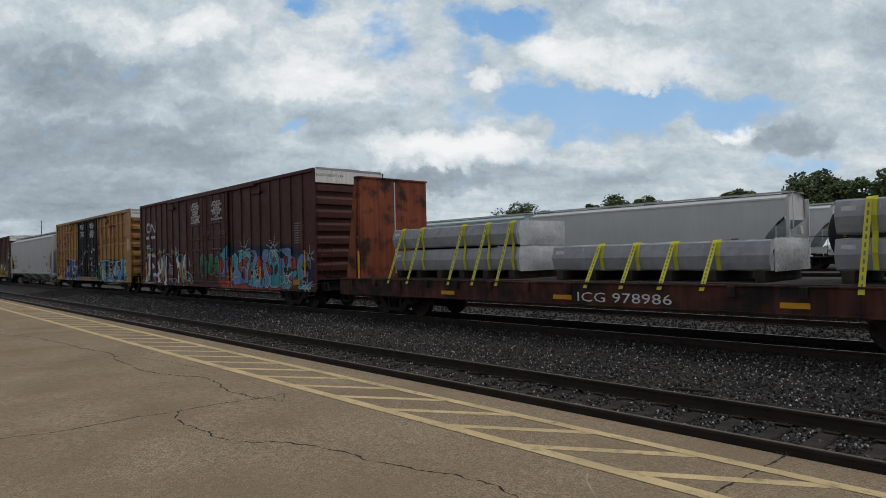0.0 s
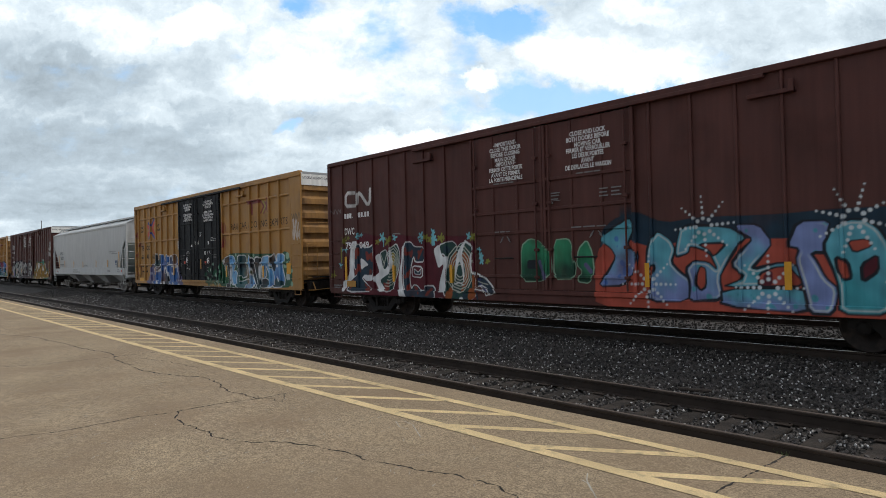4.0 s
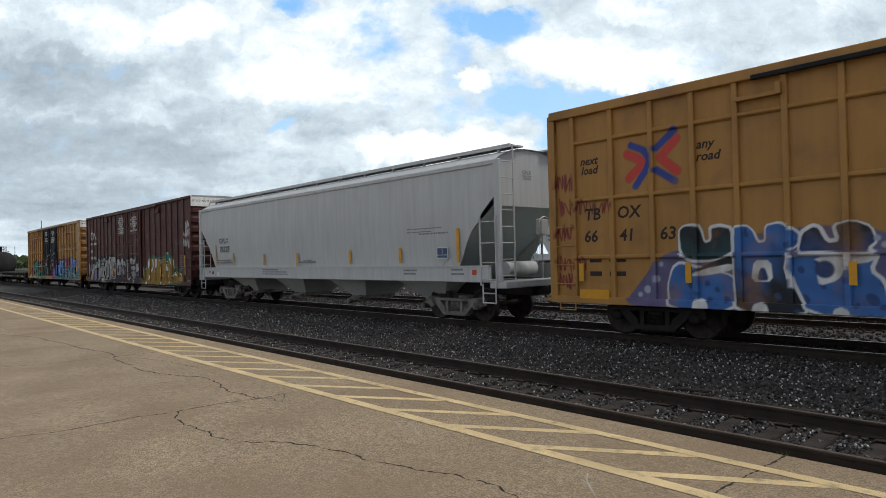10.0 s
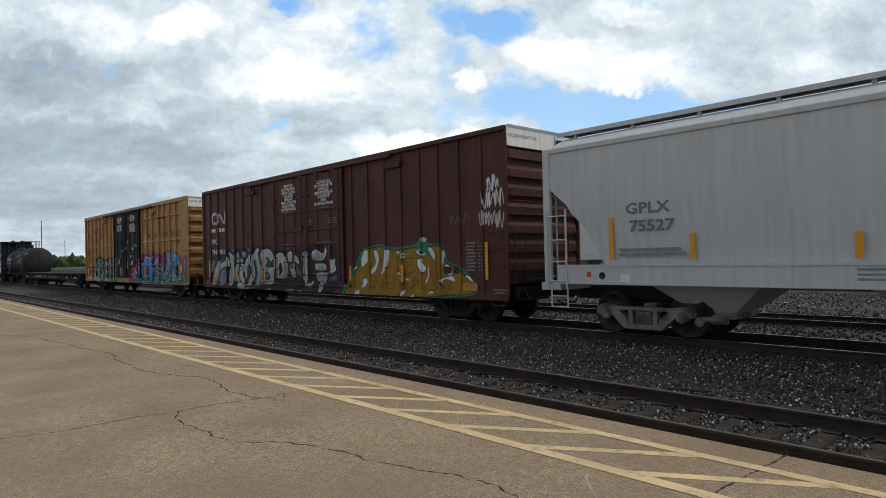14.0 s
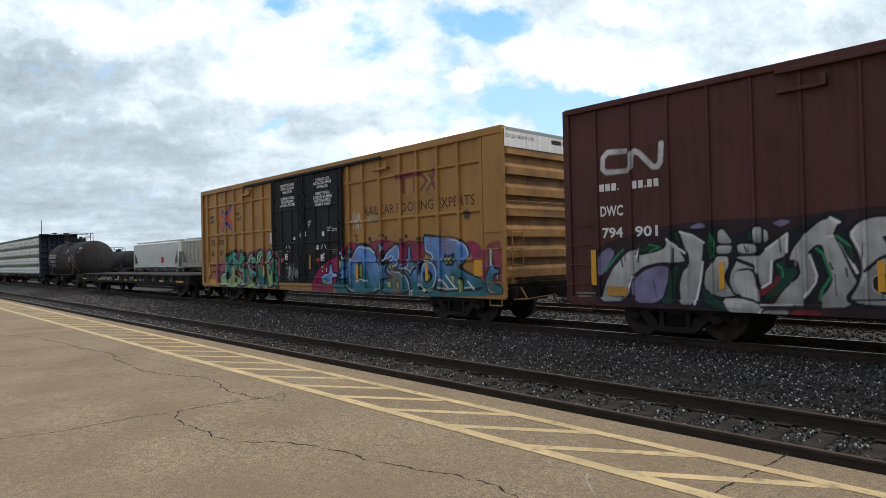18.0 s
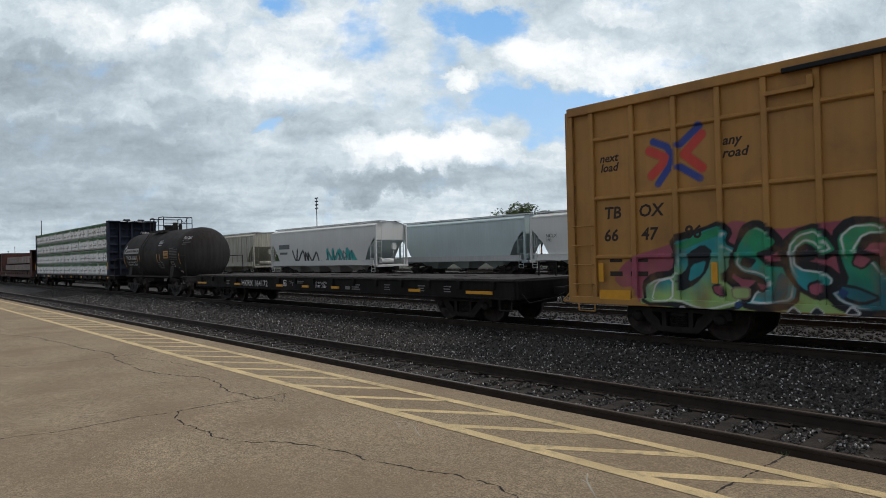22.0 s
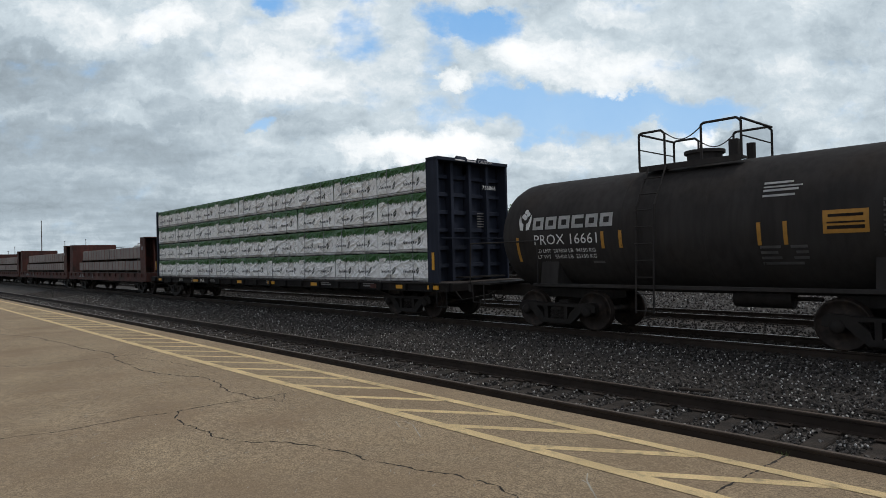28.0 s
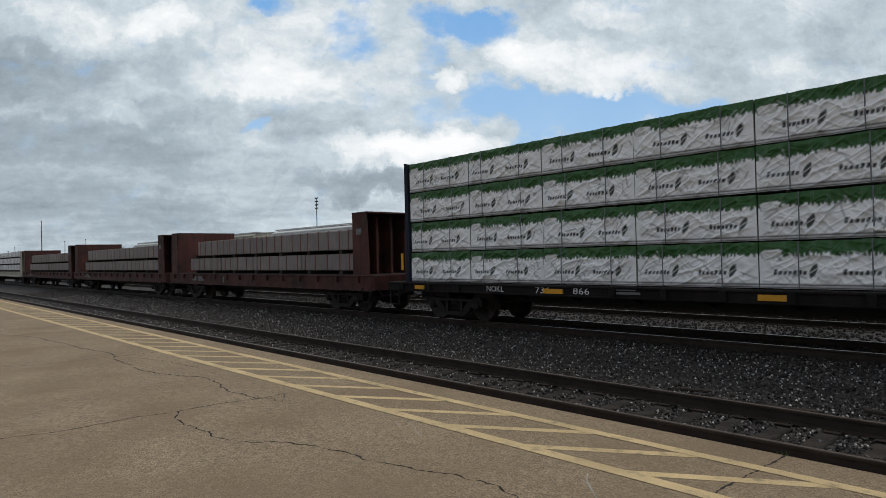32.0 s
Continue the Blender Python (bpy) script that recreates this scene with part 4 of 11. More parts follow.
    c.stroke([(7.72, 1.93), (7.72, 1.57)], 0.06, BLUE, 0.012)
    c.stroke([(7.61, 1.76), (7.85, 1.8)], 0.04, BLUE, 0.012)
    c.shape([(8.14, 1.34), (8.26, 1.46), (8.38, 1.54), (8.39, 1.2), (8.44, 1.09), (8.15, 1.06)], PALE)
    c.stroke([(8.25, 2.0)] * 2, 0.27, PALEG, 0.03)
    c.stroke([(5.44, 2.05)] * 2, 0.16, PALEG, 0.03)
    c.stroke([(3.77, 2.11)] * 2, 0.14, PALEG, 0.03)
    c.stroke([(8.00, 1.6)] * 2, 0.14, PALEG, 0.03)
    c.stroke([(8.12, 1.58)] * 2, 0.12, PALEG, 0.03)
    c.stroke([(2.18, 1.58)] * 2, 0.14, PALEG, 0.03)
    c.stroke([(2.35, 1.39)] * 2, 0.12, PALEG, 0.03)
    c.stroke([(8.71, 1.43)] * 2, 0.16, PALEG, 0.03)
    c.stroke([(8.69, 0.93)] * 2, 0.2, PALEG, 0.03)
    c.stroke([(8.33, 1.75)] * 2, 0.1, PALEG, 0.03)
    c.stroke([(2.49, 1.12)] * 2, 0.08, PALEG, 0.03)
    c.stroke([(2.65, 0.94)] * 2, 0.1, PALEG, 0.03)
    c.stroke([(2.27, 1.04)] * 2, 0.1, PALEG, 0.03)


def zhe_letters(c):
    c.shape([(-7.59, 0.77), (-7.29, 1.12), (-6.85, 1.65), (-6.42, 1.86), (-4.02, 2.24), (-2.89, 2.11), (-2.75, 1.73), (-2.54, 1.49), (-2.24, 1.19), (-2.06, 0.63), (-4.07, 0.61), (-6.78, 0.59)], MAUVE)
    c.shape([(-6.36, 2.24), (-6.24, 2.34), (-5.95, 2.34), (-5.88, 2.21), (-5.83, 1.99), (-5.72, 2.03), (-5.73, 2.28), (-5.52, 2.31), (-5.3, 2.25), (-5.28, 1.77), (-5.54, 1.66), (-5.8, 1.62), (-6.15, 1.63), (-6.34, 1.79)], INK, WHT, 0.06, low=TEALD)
    c.shape([(-6.51, 1.5), (-6.35, 1.61), (-6.06, 1.54), (-5.68, 1.45), (-5.4, 1.38), (-5.26, 1.29), (-5.27, 0.65), (-6.58, 0.67), (-6.62, 1.13)], BLUE, WHT, 0.05, spots=BLUED)
    c.shape([(-6.16, 1.39), (-5.67, 1.62), (-5.28, 1.74), (-5.29, 1.54), (-5.77, 1.45)], INK)
    c.shape([(-6.12, 1.34), (-5.87, 1.47), (-5.31, 1.58), (-5.29, 1.45), (-5.83, 1.34)], WHT)
    c.shape([(-5.3, 2.25), (-5.05, 2.29), (-4.92, 2.18), (-4.84, 1.97), (-4.72, 1.98), (-4.72, 2.26), (-4.47, 2.31), (-4.26, 2.19), (-4.13, 2.08), (-4.17, 1.89), (-4.36, 1.76), (-4.4, 1.43), (-4.21, 1.1), (-4.01, 0.89), (-4.07, 0.67), (-5.25, 0.65), (-5.3, 1.29)], BLUE, WHT, 0.055, low=INK, spots=BLUED)
    c.shape([(-4.93, 1.63), (-4.63, 1.63), (-4.6, 1.24), (-4.98, 1.23)], WHT)
    c.shape([(-4.82, 1.49), (-4.73, 1.49), (-4.67, 1.26), (-4.88, 1.26)], BLUED)
    c.shape([(-4.13, 2.11), (-3.94, 2.23), (-3.83, 2.2), (-3.71, 1.94), (-3.56, 1.96), (-3.63, 2.22), (-3.32, 2.28), (-3.08, 2.17), (-3, 1.92), (-3.12, 1.8), (-3.03, 1.74), (-3.27, 1.69), (-3.87, 1.75), (-4.19, 1.74)], INK, WHT, 0.06, low=BLUED)
    c.shape([(-4.34, 1.69), (-4.03, 1.71), (-2.98, 1.72), (-3.1, 1.45), (-2.92, 1.28), (-2.85, 0.94), (-2.73, 0.68), (-4.02, 0.67), (-4.29, 1.29)], BLUE, WHT, 0.055, spots=BLUED)
    c.shape([(-3.99, 1.67), (-3.01, 1.71), (-3.07, 1.59), (-3.42, 1.53), (-3.58, 1.27), (-3.86, 1.18), (-3.9, 1.4), (-3.67, 1.48)], WHT)
    c.stroke([(-3.77, 1.46)] * 2, 0.3, BLUED, 0.03)
    c.shape([(-6.1, 0.67), (-6.06, 0.85), (-5.92, 0.91), (-5.79, 0.84), (-5.76, 0.69)], WHT)
    c.shape([(-4.97, 0.66), (-4.93, 0.82), (-4.8, 0.88), (-4.69, 0.82), (-4.66, 0.67)], WHT)
    c.shape([(-3.66, 0.63), (-3.63, 0.79), (-3.52, 0.84), (-3.41, 0.78), (-3.39, 0.64)], WHT)
    c.shape([(-2.81, 0.58), (-2.78, 0.73), (-2.68, 0.78), (-2.59, 0.72), (-2.56, 0.59)], WHT)
    c.stroke([(-6.84, 1.27)] * 2, 0.14, PALEM, 0.03)
    c.stroke([(-7.06, 1.05)] * 2, 0.16, PALEM, 0.03)
    c.stroke([(-6.75, 1.57)] * 2, 0.1, PALEM, 0.03)
    c.stroke([(-2.68, 1.24)] * 2, 0.14, PALEM, 0.03)
    c.stroke([(-2.52, 1.13)] * 2, 0.18, PALEM, 0.03)
    c.stroke([(-2.34, 0.95)] * 2, 0.14, PALEM, 0.03)
    c.stroke([(-2.58, 0.94)] * 2, 0.1, PALEM, 0.03)
    c.stroke([(-7.23, 0.94)] * 2, 0.1, PALEM, 0.03)
    c.stroke([(-3.00, 1.97)] * 2, 0.1, PALEM, 0.03)
    c.stroke([(-2.90, 1.86)] * 2, 0.1, PALEM, 0.03)


def acen_letters(c):
    c.shape([(-8.44, 1.26), (-8.23, 1.56), (-7.87, 1.77), (-7.23, 1.94), (-6.75, 2.14), (-6.12, 2.28), (-5.79, 2.39), (-5.12, 2.16), (-4.31, 2.27), (-3.2, 2.3), (-2.05, 2.12), (-2.08, 0.79), (-7.77, 0.72), (-7.97, 1.11), (-8.28, 1.08)], (0.30, 0.075, 0.115))
    c.stroke([(-7.95, 1.56), (-7.93, 1.56)], 0.06, PINKD, 0.012)
    c.stroke([(-7.74, 1.67), (-7.72, 1.67)], 0.06, PINKD, 0.012)
    c.stroke([(-7.54, 1.56), (-7.53, 1.56)], 0.06, PINKD, 0.012)
    c.stroke([(-7.32, 1.72), (-7.31, 1.72)], 0.06, PINKD, 0.012)
    c.stroke([(-8.01, 1.36), (-7.99, 1.36)], 0.06, PINKD, 0.012)
    c.stroke([(-7.79, 1.29), (-7.77, 1.29)], 0.06, PINKD, 0.012)
    c.stroke([(-5.72, 2.26), (-5.71, 2.26)], 0.06, PINKD, 0.012)
    c.stroke([(-5.61, 2.16), (-5.6, 2.16)], 0.06, PINKD, 0.012)
    c.stroke([(-4.43, 2.17), (-4.42, 2.17)], 0.06, PINKD, 0.012)
    c.stroke([(-4.25, 2.13), (-4.24, 2.13)], 0.06, PINKD, 0.012)
    c.stroke([(-3.46, 2.2), (-3.45, 2.2)], 0.06, PINKD, 0.012)
    c.shape([(-7.76, 1.16), (-3.23, 1.06), (-2.08, 1.04), (-2.08, 0.76), (-3.35, 0.74), (-7.77, 0.67)], LIME)
    c.shape([(-7.1, 2.06), (-6.47, 2.24), (-6.12, 2.35), (-5.92, 2.17), (-6.01, 1.97), (-5.78, 1.85), (-5.87, 1.55), (-6.02, 1.3), (-5.8, 1.11), (-5.66, 0.8), (-6.35, 0.59), (-6.65, 0.65), (-6.95, 0.76), (-7.7, 0.75), (-7.74, 1.16), (-7.5, 1.33), (-7.07, 1.4), (-7.01, 1.75)], TEAT, BLK, 0.13, low=LIME, inner=WHT)
    c.shape([(-6.98, 1.97), (-6.45, 2.19), (-6.12, 2.29), (-6.02, 2.14), (-6.45, 2.01), (-6.89, 1.84)], GRT)
    c.shape([(-6.76, 1.79), (-6.45, 1.96), (-6.26, 1.81), (-6.38, 1.43), (-6.61, 1.17), (-6.94, 1.01), (-7.03, 1.27), (-6.77, 1.49)], INK)
    c.shape([(-6.71, 1.56), (-6.37, 1.66), (-6.47, 1.36), (-6.78, 1.19)], TEAT, INK, 0.03)
    c.shape([(-6.3, 1.15), (-6.07, 1.18), (-6.02, 0.93), (-6.25, 0.99)], (0.30, 0.075, 0.115), INK, 0.05)
    c.shape([(-7.45, 1.21), (-7.09, 1.3), (-7.11, 0.84), (-7.57, 0.82)], TEAT, WHT, 0.03, low=LIME)
    c.shape([(-5.82, 1.91), (-5.67, 2.22), (-5.45, 2.32), (-5.24, 2.21), (-5.04, 1.96), (-5.18, 1.77), (-5.44, 1.73), (-5.26, 1.55), (-4.87, 1.55), (-4.74, 1.31), (-4.82, 0.84), (-5.36, 0.75), (-5.71, 0.79), (-5.54, 1.13), (-5.27, 1.19), (-5.45, 1.31), (-5.75, 1.36), (-5.93, 1.55)], GRT, BLK, 0.13, low=TEAT, inner=WHT)
    c.shape([(-5.71, 1.7), (-5.44, 1.65), (-5.58, 1.47), (-5.77, 1.55)], INK)
    c.shape([(-5.51, 1.25), (-5.19, 1.17), (-5.4, 1.04)], (0.30, 0.075, 0.115), INK, 0.05)
    c.shape([(-5.08, 1.43), (-4.93, 1.31), (-4.96, 0.96), (-5.23, 0.86)], TEAL2)
    c.shape([(-5.01, 1.89), (-4.8, 2.14), (-4.48, 2.22), (-4.3, 2.05), (-4.14, 1.77), (-4.38, 1.65), (-4.61, 1.89), (-4.74, 1.78), (-4.74, 1.55), (-4.32, 1.49), (-4.15, 1.32), (-4.21, 1.08), (-4.47, 0.95), (-4.77, 1.12), (-4.96, 1.42)], GRT, BLK, 0.13, low=TEAT, inner=WHT)
    c.shape([(-4.74, 1.75), (-4.56, 1.82), (-4.47, 1.64), (-4.67, 1.57)], INK)
    c.shape([(-4.62, 1.2), (-4.43, 1.27), (-4.32, 1.14), (-4.47, 0.99), (-4.61, 1.04)], (0.30, 0.075, 0.115), INK, 0.05)
    c.shape([(-4.21, 2.04), (-3.97, 2.27), (-3.6, 2.28), (-3.39, 2.14), (-3.4, 1.96), (-3.72, 1.97), (-3.85, 1.75), (-3.6, 1.65), (-3.47, 1.43), (-3.21, 1.33), (-3.22, 0.79), (-3.78, 0.71), (-4.18, 0.85), (-4.36, 1.08), (-4.04, 1.26), (-4.14, 1.65)], GRT, BLK, 0.13, low=TEAL2, inner=WHT)
    c.shape([(-3.89, 1.74), (-3.64, 1.64), (-3.8, 1.46), (-3.96, 1.54)], (0.30, 0.075, 0.115), INK, 0.06)
    c.shape([(-4.16, 1.21), (-3.88, 1.16), (-3.55, 1), (-3.83, 0.88), (-4.09, 0.98)], TEAL2, INK, 0.05)
    c.shape([(-3.38, 1.86), (-3.2, 2.23), (-2.89, 2.28), (-2.68, 2.13), (-2.73, 1.84), (-2.98, 1.89), (-3.09, 1.69), (-2.77, 1.53), (-2.55, 1.33), (-2.52, 0.82), (-3.06, 0.74), (-3.24, 1.01), (-3.39, 1.43)], TEAT, BLK, 0.13, low=LIME, inner=WHT)
    c.shape([(-3.1, 1.54), (-2.92, 1.45), (-3, 1.22), (-3.16, 1.33)], INK)
    c.shape([(-2.65, 1.94), (-2.38, 2.05), (-2.22, 1.83), (-2.26, 1.43), (-2.15, 1.04), (-2.19, 0.78), (-2.49, 0.78), (-2.51, 1.23), (-2.7, 1.53)], GRT, BLK, 0.13, low=TEAT, inner=WHT)
    c.shape([(-2.46, 1.73), (-2.33, 1.75), (-2.36, 1.43)], (0.30, 0.075, 0.115), INK, 0.05)
    c.shape([(-5.93, 1.12), (-5.59, 1.13), (-5.6, 0.92), (-5.9, 0.91)], YGR, RUST, 0.03)
    c.shape([(-4.17, 1.07), (-4.11, 1.15), (-4, 1.08), (-4.09, 0.96)], BLUED)
    c.shape([(-5.86, 0.81), (-5.79, 0.89), (-5.68, 0.81), (-5.8, 0.72)], BLUED)
    c.shape([(-7.04, 0.58), (-6.87, 0.75), (-6.69, 0.59)], INK, WHT, 0.025)
    c.shape([(-4.97, 0.67), (-4.84, 0.82), (-4.7, 0.68)], INK, WHT, 0.025)
    c.shape([(-4.6, 0.68), (-4.47, 0.84), (-4.33, 0.7)], INK, WHT, 0.025)
    c.shape([(-4.06, 0.71), (-3.95, 0.86), (-3.81, 0.72)], INK, WHT, 0.025)
    c.shape([(-3.45, 0.73), (-3.34, 0.88), (-3.22, 0.74)], INK, WHT, 0.025)


def sudre_letters(c):
    c.stroke([(2.94, 2.57), (2.96, 2.57)], 0.12, (0.05, 0.032, 0.03), 0.012)
    c.stroke([(2.97, 2.42), (2.98, 2.42)], 0.1, (0.05, 0.032, 0.03), 0.012)
    c.stroke([(3.68, 2.44), (3.7, 2.44)], 0.16, (0.05, 0.032, 0.03), 0.012)
    c.stroke([(4.21, 2.54), (4.22, 2.54)], 0.13, (0.05, 0.032, 0.03), 0.012)
    c.stroke([(4.4, 2.53), (4.41, 2.53)], 0.1, (0.05, 0.032, 0.03), 0.012)
    c.stroke([(4.52, 2.44), (4.53, 2.44)], 0.14, (0.05, 0.032, 0.03), 0.012)
    c.stroke([(5.31, 2.36), (5.32, 2.36)], 0.12, (0.05, 0.032, 0.03), 0.012)
    c.stroke([(5.51, 2.46), (5.52, 2.46)], 0.13, (0.05, 0.032, 0.03), 0.012)
    c.stroke([(6.11, 2.36), (6.12, 2.36)], 0.13, (0.05, 0.032, 0.03), 0.012)
    c.stroke([(4.02, 2.39), (4.03, 2.39)], 0.08, (0.05, 0.032, 0.03), 0.012)
    c.shape([(1.96, 1.75), (2.35, 2.3), (2.94, 2.37), (3.49, 2.25), (4.02, 2.39), (4.63, 2.4), (5.15, 2.29), (5.74, 2.33), (6.26, 2.27), (6.35, 1.79), (6.02, 1.22), (2, 1.17)], MAGE)
    c.shape([(1.98, 1.56), (2.49, 1.94), (3.21, 2.16), (4, 1.9), (4.37, 1.77), (5.18, 1.63), (6.03, 1.56), (6.18, 1.74), (6.88, 1.73), (6.93, 0.8), (4.34, 0.68), (1.91, 0.71)], BLU2, low=TEAL2)
    c.shape([(0.18, 0.63), (0.33, 1.03), (0.81, 1.56), (1.45, 1.79), (1.87, 1.89), (2.06, 2.15), (2.25, 2.07), (2.17, 1.56), (1.84, 1.1), (1.58, 0.62)], MAGE)
    c.shape([(2.31, 2.13), (2.5, 2.35), (2.79, 2.35), (3.01, 2.23), (2.64, 2.03)], MAGE, INK, 0.05)
    c.shape([(3.57, 2.2), (3.76, 2.37), (4.04, 2.33), (4.06, 2.07), (3.85, 1.88)], MAGE, INK, 0.05)
    c.shape([(4.19, 2.07), (4.39, 2.33), (4.67, 2.35), (4.75, 2.19), (4.48, 2), (4.25, 1.87)], MAGE, INK, 0.05)
    c.shape([(5.12, 2.18), (5.34, 2.27), (5.48, 2.14), (5.54, 2.31), (5.74, 2.32), (5.85, 2.13), (6.15, 2.28), (6.32, 2.22), (6.35, 1.82), (6.03, 1.66), (5.8, 1.62), (5.52, 1.78), (5.3, 1.67), (5.17, 1.74)], MAGE, INK, 0.05)
    c.shape([(1.59, 1), (3.32, 1.09), (5.17, 1.08), (6.68, 1.13), (6.85, 0.72), (1.83, 0.63)], TEAL2)
    c.shape([(1.12, 1.34), (1.44, 1.35), (1.45, 1.67), (1.62, 1.67), (1.62, 1.36), (1.9, 1.36), (1.89, 1.2), (1.62, 1.19), (1.59, 0.96), (0.93, 0.95), (0.94, 1.18)], BLU2, BLK, 0.05, inner=WHT)
    c.shape([(1.01, 1.13), (1.22, 1.13), (1.21, 0.97), (1, 0.96)], YGR, BLK, 0.04)
    c.shape([(1.97, 2.07), (2.11, 2.15), (2.35, 1.88), (2.42, 1.72), (2.24, 1.79), (2.01, 1.92)], BLU2, BLK, 0.06, low=TEAL2, inner=WHT)
    c.shape([(1.97, 1.74), (2.19, 1.81), (2.14, 1.48), (1.96, 1.44)], YGR, BLK, 0.05)
    c.shape([(1.94, 1.35), (2.32, 1.53), (2.44, 1.55), (2.4, 1.17), (2, 1.11)], BLU2, BLK, 0.06)
    c.shape([(2.37, 2.04), (2.52, 2.21), (2.81, 2.05), (2.66, 1.88)], BLU2, BLK, 0.06, low=TEAL2, inner=WHT)
    c.shape([(2.79, 2.08), (3.01, 2.28), (3.36, 2.3), (3.75, 2.18), (3.99, 1.96), (4.09, 1.78), (4.17, 1.55), (4.26, 1.29), (4.22, 0.72), (2.77, 0.67), (2.42, 0.82), (2.45, 1.66), (2.63, 1.91)], BLU2, BLK, 0.1, low=TEAL2, inner=WHT)
    c.shape([(2.97, 1.66), (3.36, 1.66), (3.35, 1.2), (3.02, 1.17)], YGR, INK, 0.08)
    c.stroke([(3.1, 1.64), (3.1, 1.19)], 0.05, BLK, 0.012)
    c.stroke([(3.23, 1.65), (3.23, 1.2)], 0.05, BLK, 0.012)
    c.stroke([(2.87, 1.07), (3.11, 1.15), (3.5, 1.1)], 0.045, WHT, 0.012)
    c.stroke([(3.28, 2.18), (3.69, 2.14), (3.9, 1.99)], 0.05, WHT, 0.012)
    c.shape([(4.1, 2.28), (4.24, 2.34), (4.39, 2.21), (4.38, 2.05), (4.27, 1.95), (4.14, 2.12)], BLU2, BLK, 0.06, low=YGR, inner=WHT)
    c.shape([(4.28, 1.75), (4.5, 2), (4.8, 2.18), (5.01, 2.28), (5.17, 2.21), (5.24, 1.98), (5.15, 1.65), (5.06, 1.53), (4.81, 1.47), (5.18, 1.45), (5.46, 1.33), (5.64, 1.11), (5.69, 0.76), (4.34, 0.73), (4.31, 1.14), (4.54, 1.2), (4.83, 1.22), (4.55, 1.31), (4.44, 1.42), (4.61, 1.7), (4.82, 1.83), (4.55, 1.72), (4.37, 1.64)], BLU2, BLK, 0.1, low=TEAL2, inner=WHT)
    c.shape([(4.65, 1.63), (4.81, 1.73), (4.75, 1.44), (4.62, 1.48)], YGR, INK, 0.05)
    c.shape([(4.45, 1.11), (4.75, 1.11), (4.72, 0.9), (4.58, 0.9)], YGR, INK, 0.05)
    c.shape([(4.98, 1.13), (5.14, 1.08), (5.13, 0.88), (4.98, 0.91)], YGR, INK, 0.05)
    c.stroke([(4.56, 2.02), (4.88, 2.18)], 0.04, INK, 0.012)
    c.shape([(5.57, 2.14), (5.7, 2.22), (5.74, 1.75), (5.99, 1.66), (6, 1.53), (5.78, 1.47), (5.66, 1.25), (5.54, 1.42), (5.26, 1.44), (5.23, 1.53), (5.52, 1.62)], BLU2, BLK, 0.07, low=TEAL2, inner=WHT)
    c.shape([(6.08, 1.2), (6.11, 1.53), (6.25, 1.7), (6.44, 1.76), (6.66, 1.72), (6.82, 1.58), (6.89, 1.33), (6.83, 1.08), (6.68, 0.87), (6.44, 0.8), (6.18, 0.87), (6.09, 1.02)], BLU2, BLK, 0.1, low=TEAL2, inner=WHT)
    c.shape([(6.23, 1.38), (6.46, 1.44), (6.66, 1.33), (6.56, 1.13), (6.31, 1.09)], INK, BLK, 0.03)
    c.shape([(6.32, 1.34), (6.56, 1.36), (6.56, 1.19), (6.32, 1.17)], YGR, INK, 0.03)
    c.shape([(6.21, 0.96), (6.38, 0.92), (6.32, 0.81), (6.18, 0.86)], YGR, INK, 0.04)
    c.shape([(6.51, 0.89), (6.68, 0.94), (6.66, 0.83), (6.53, 0.81)], YGR, INK, 0.04)
    c.stroke([(6.11, 1.07), (6.23, 0.92), (6.38, 0.84)], 0.045, WHT, 0.012)
    c.stroke([(6.38, 1.72), (6.65, 1.69)], 0.045, WHT, 0.012)
    c.shape([(5.72, 0.84), (5.82, 0.86), (5.82, 0.7), (5.7, 0.69)], TEAL2, WHT, 0.03)


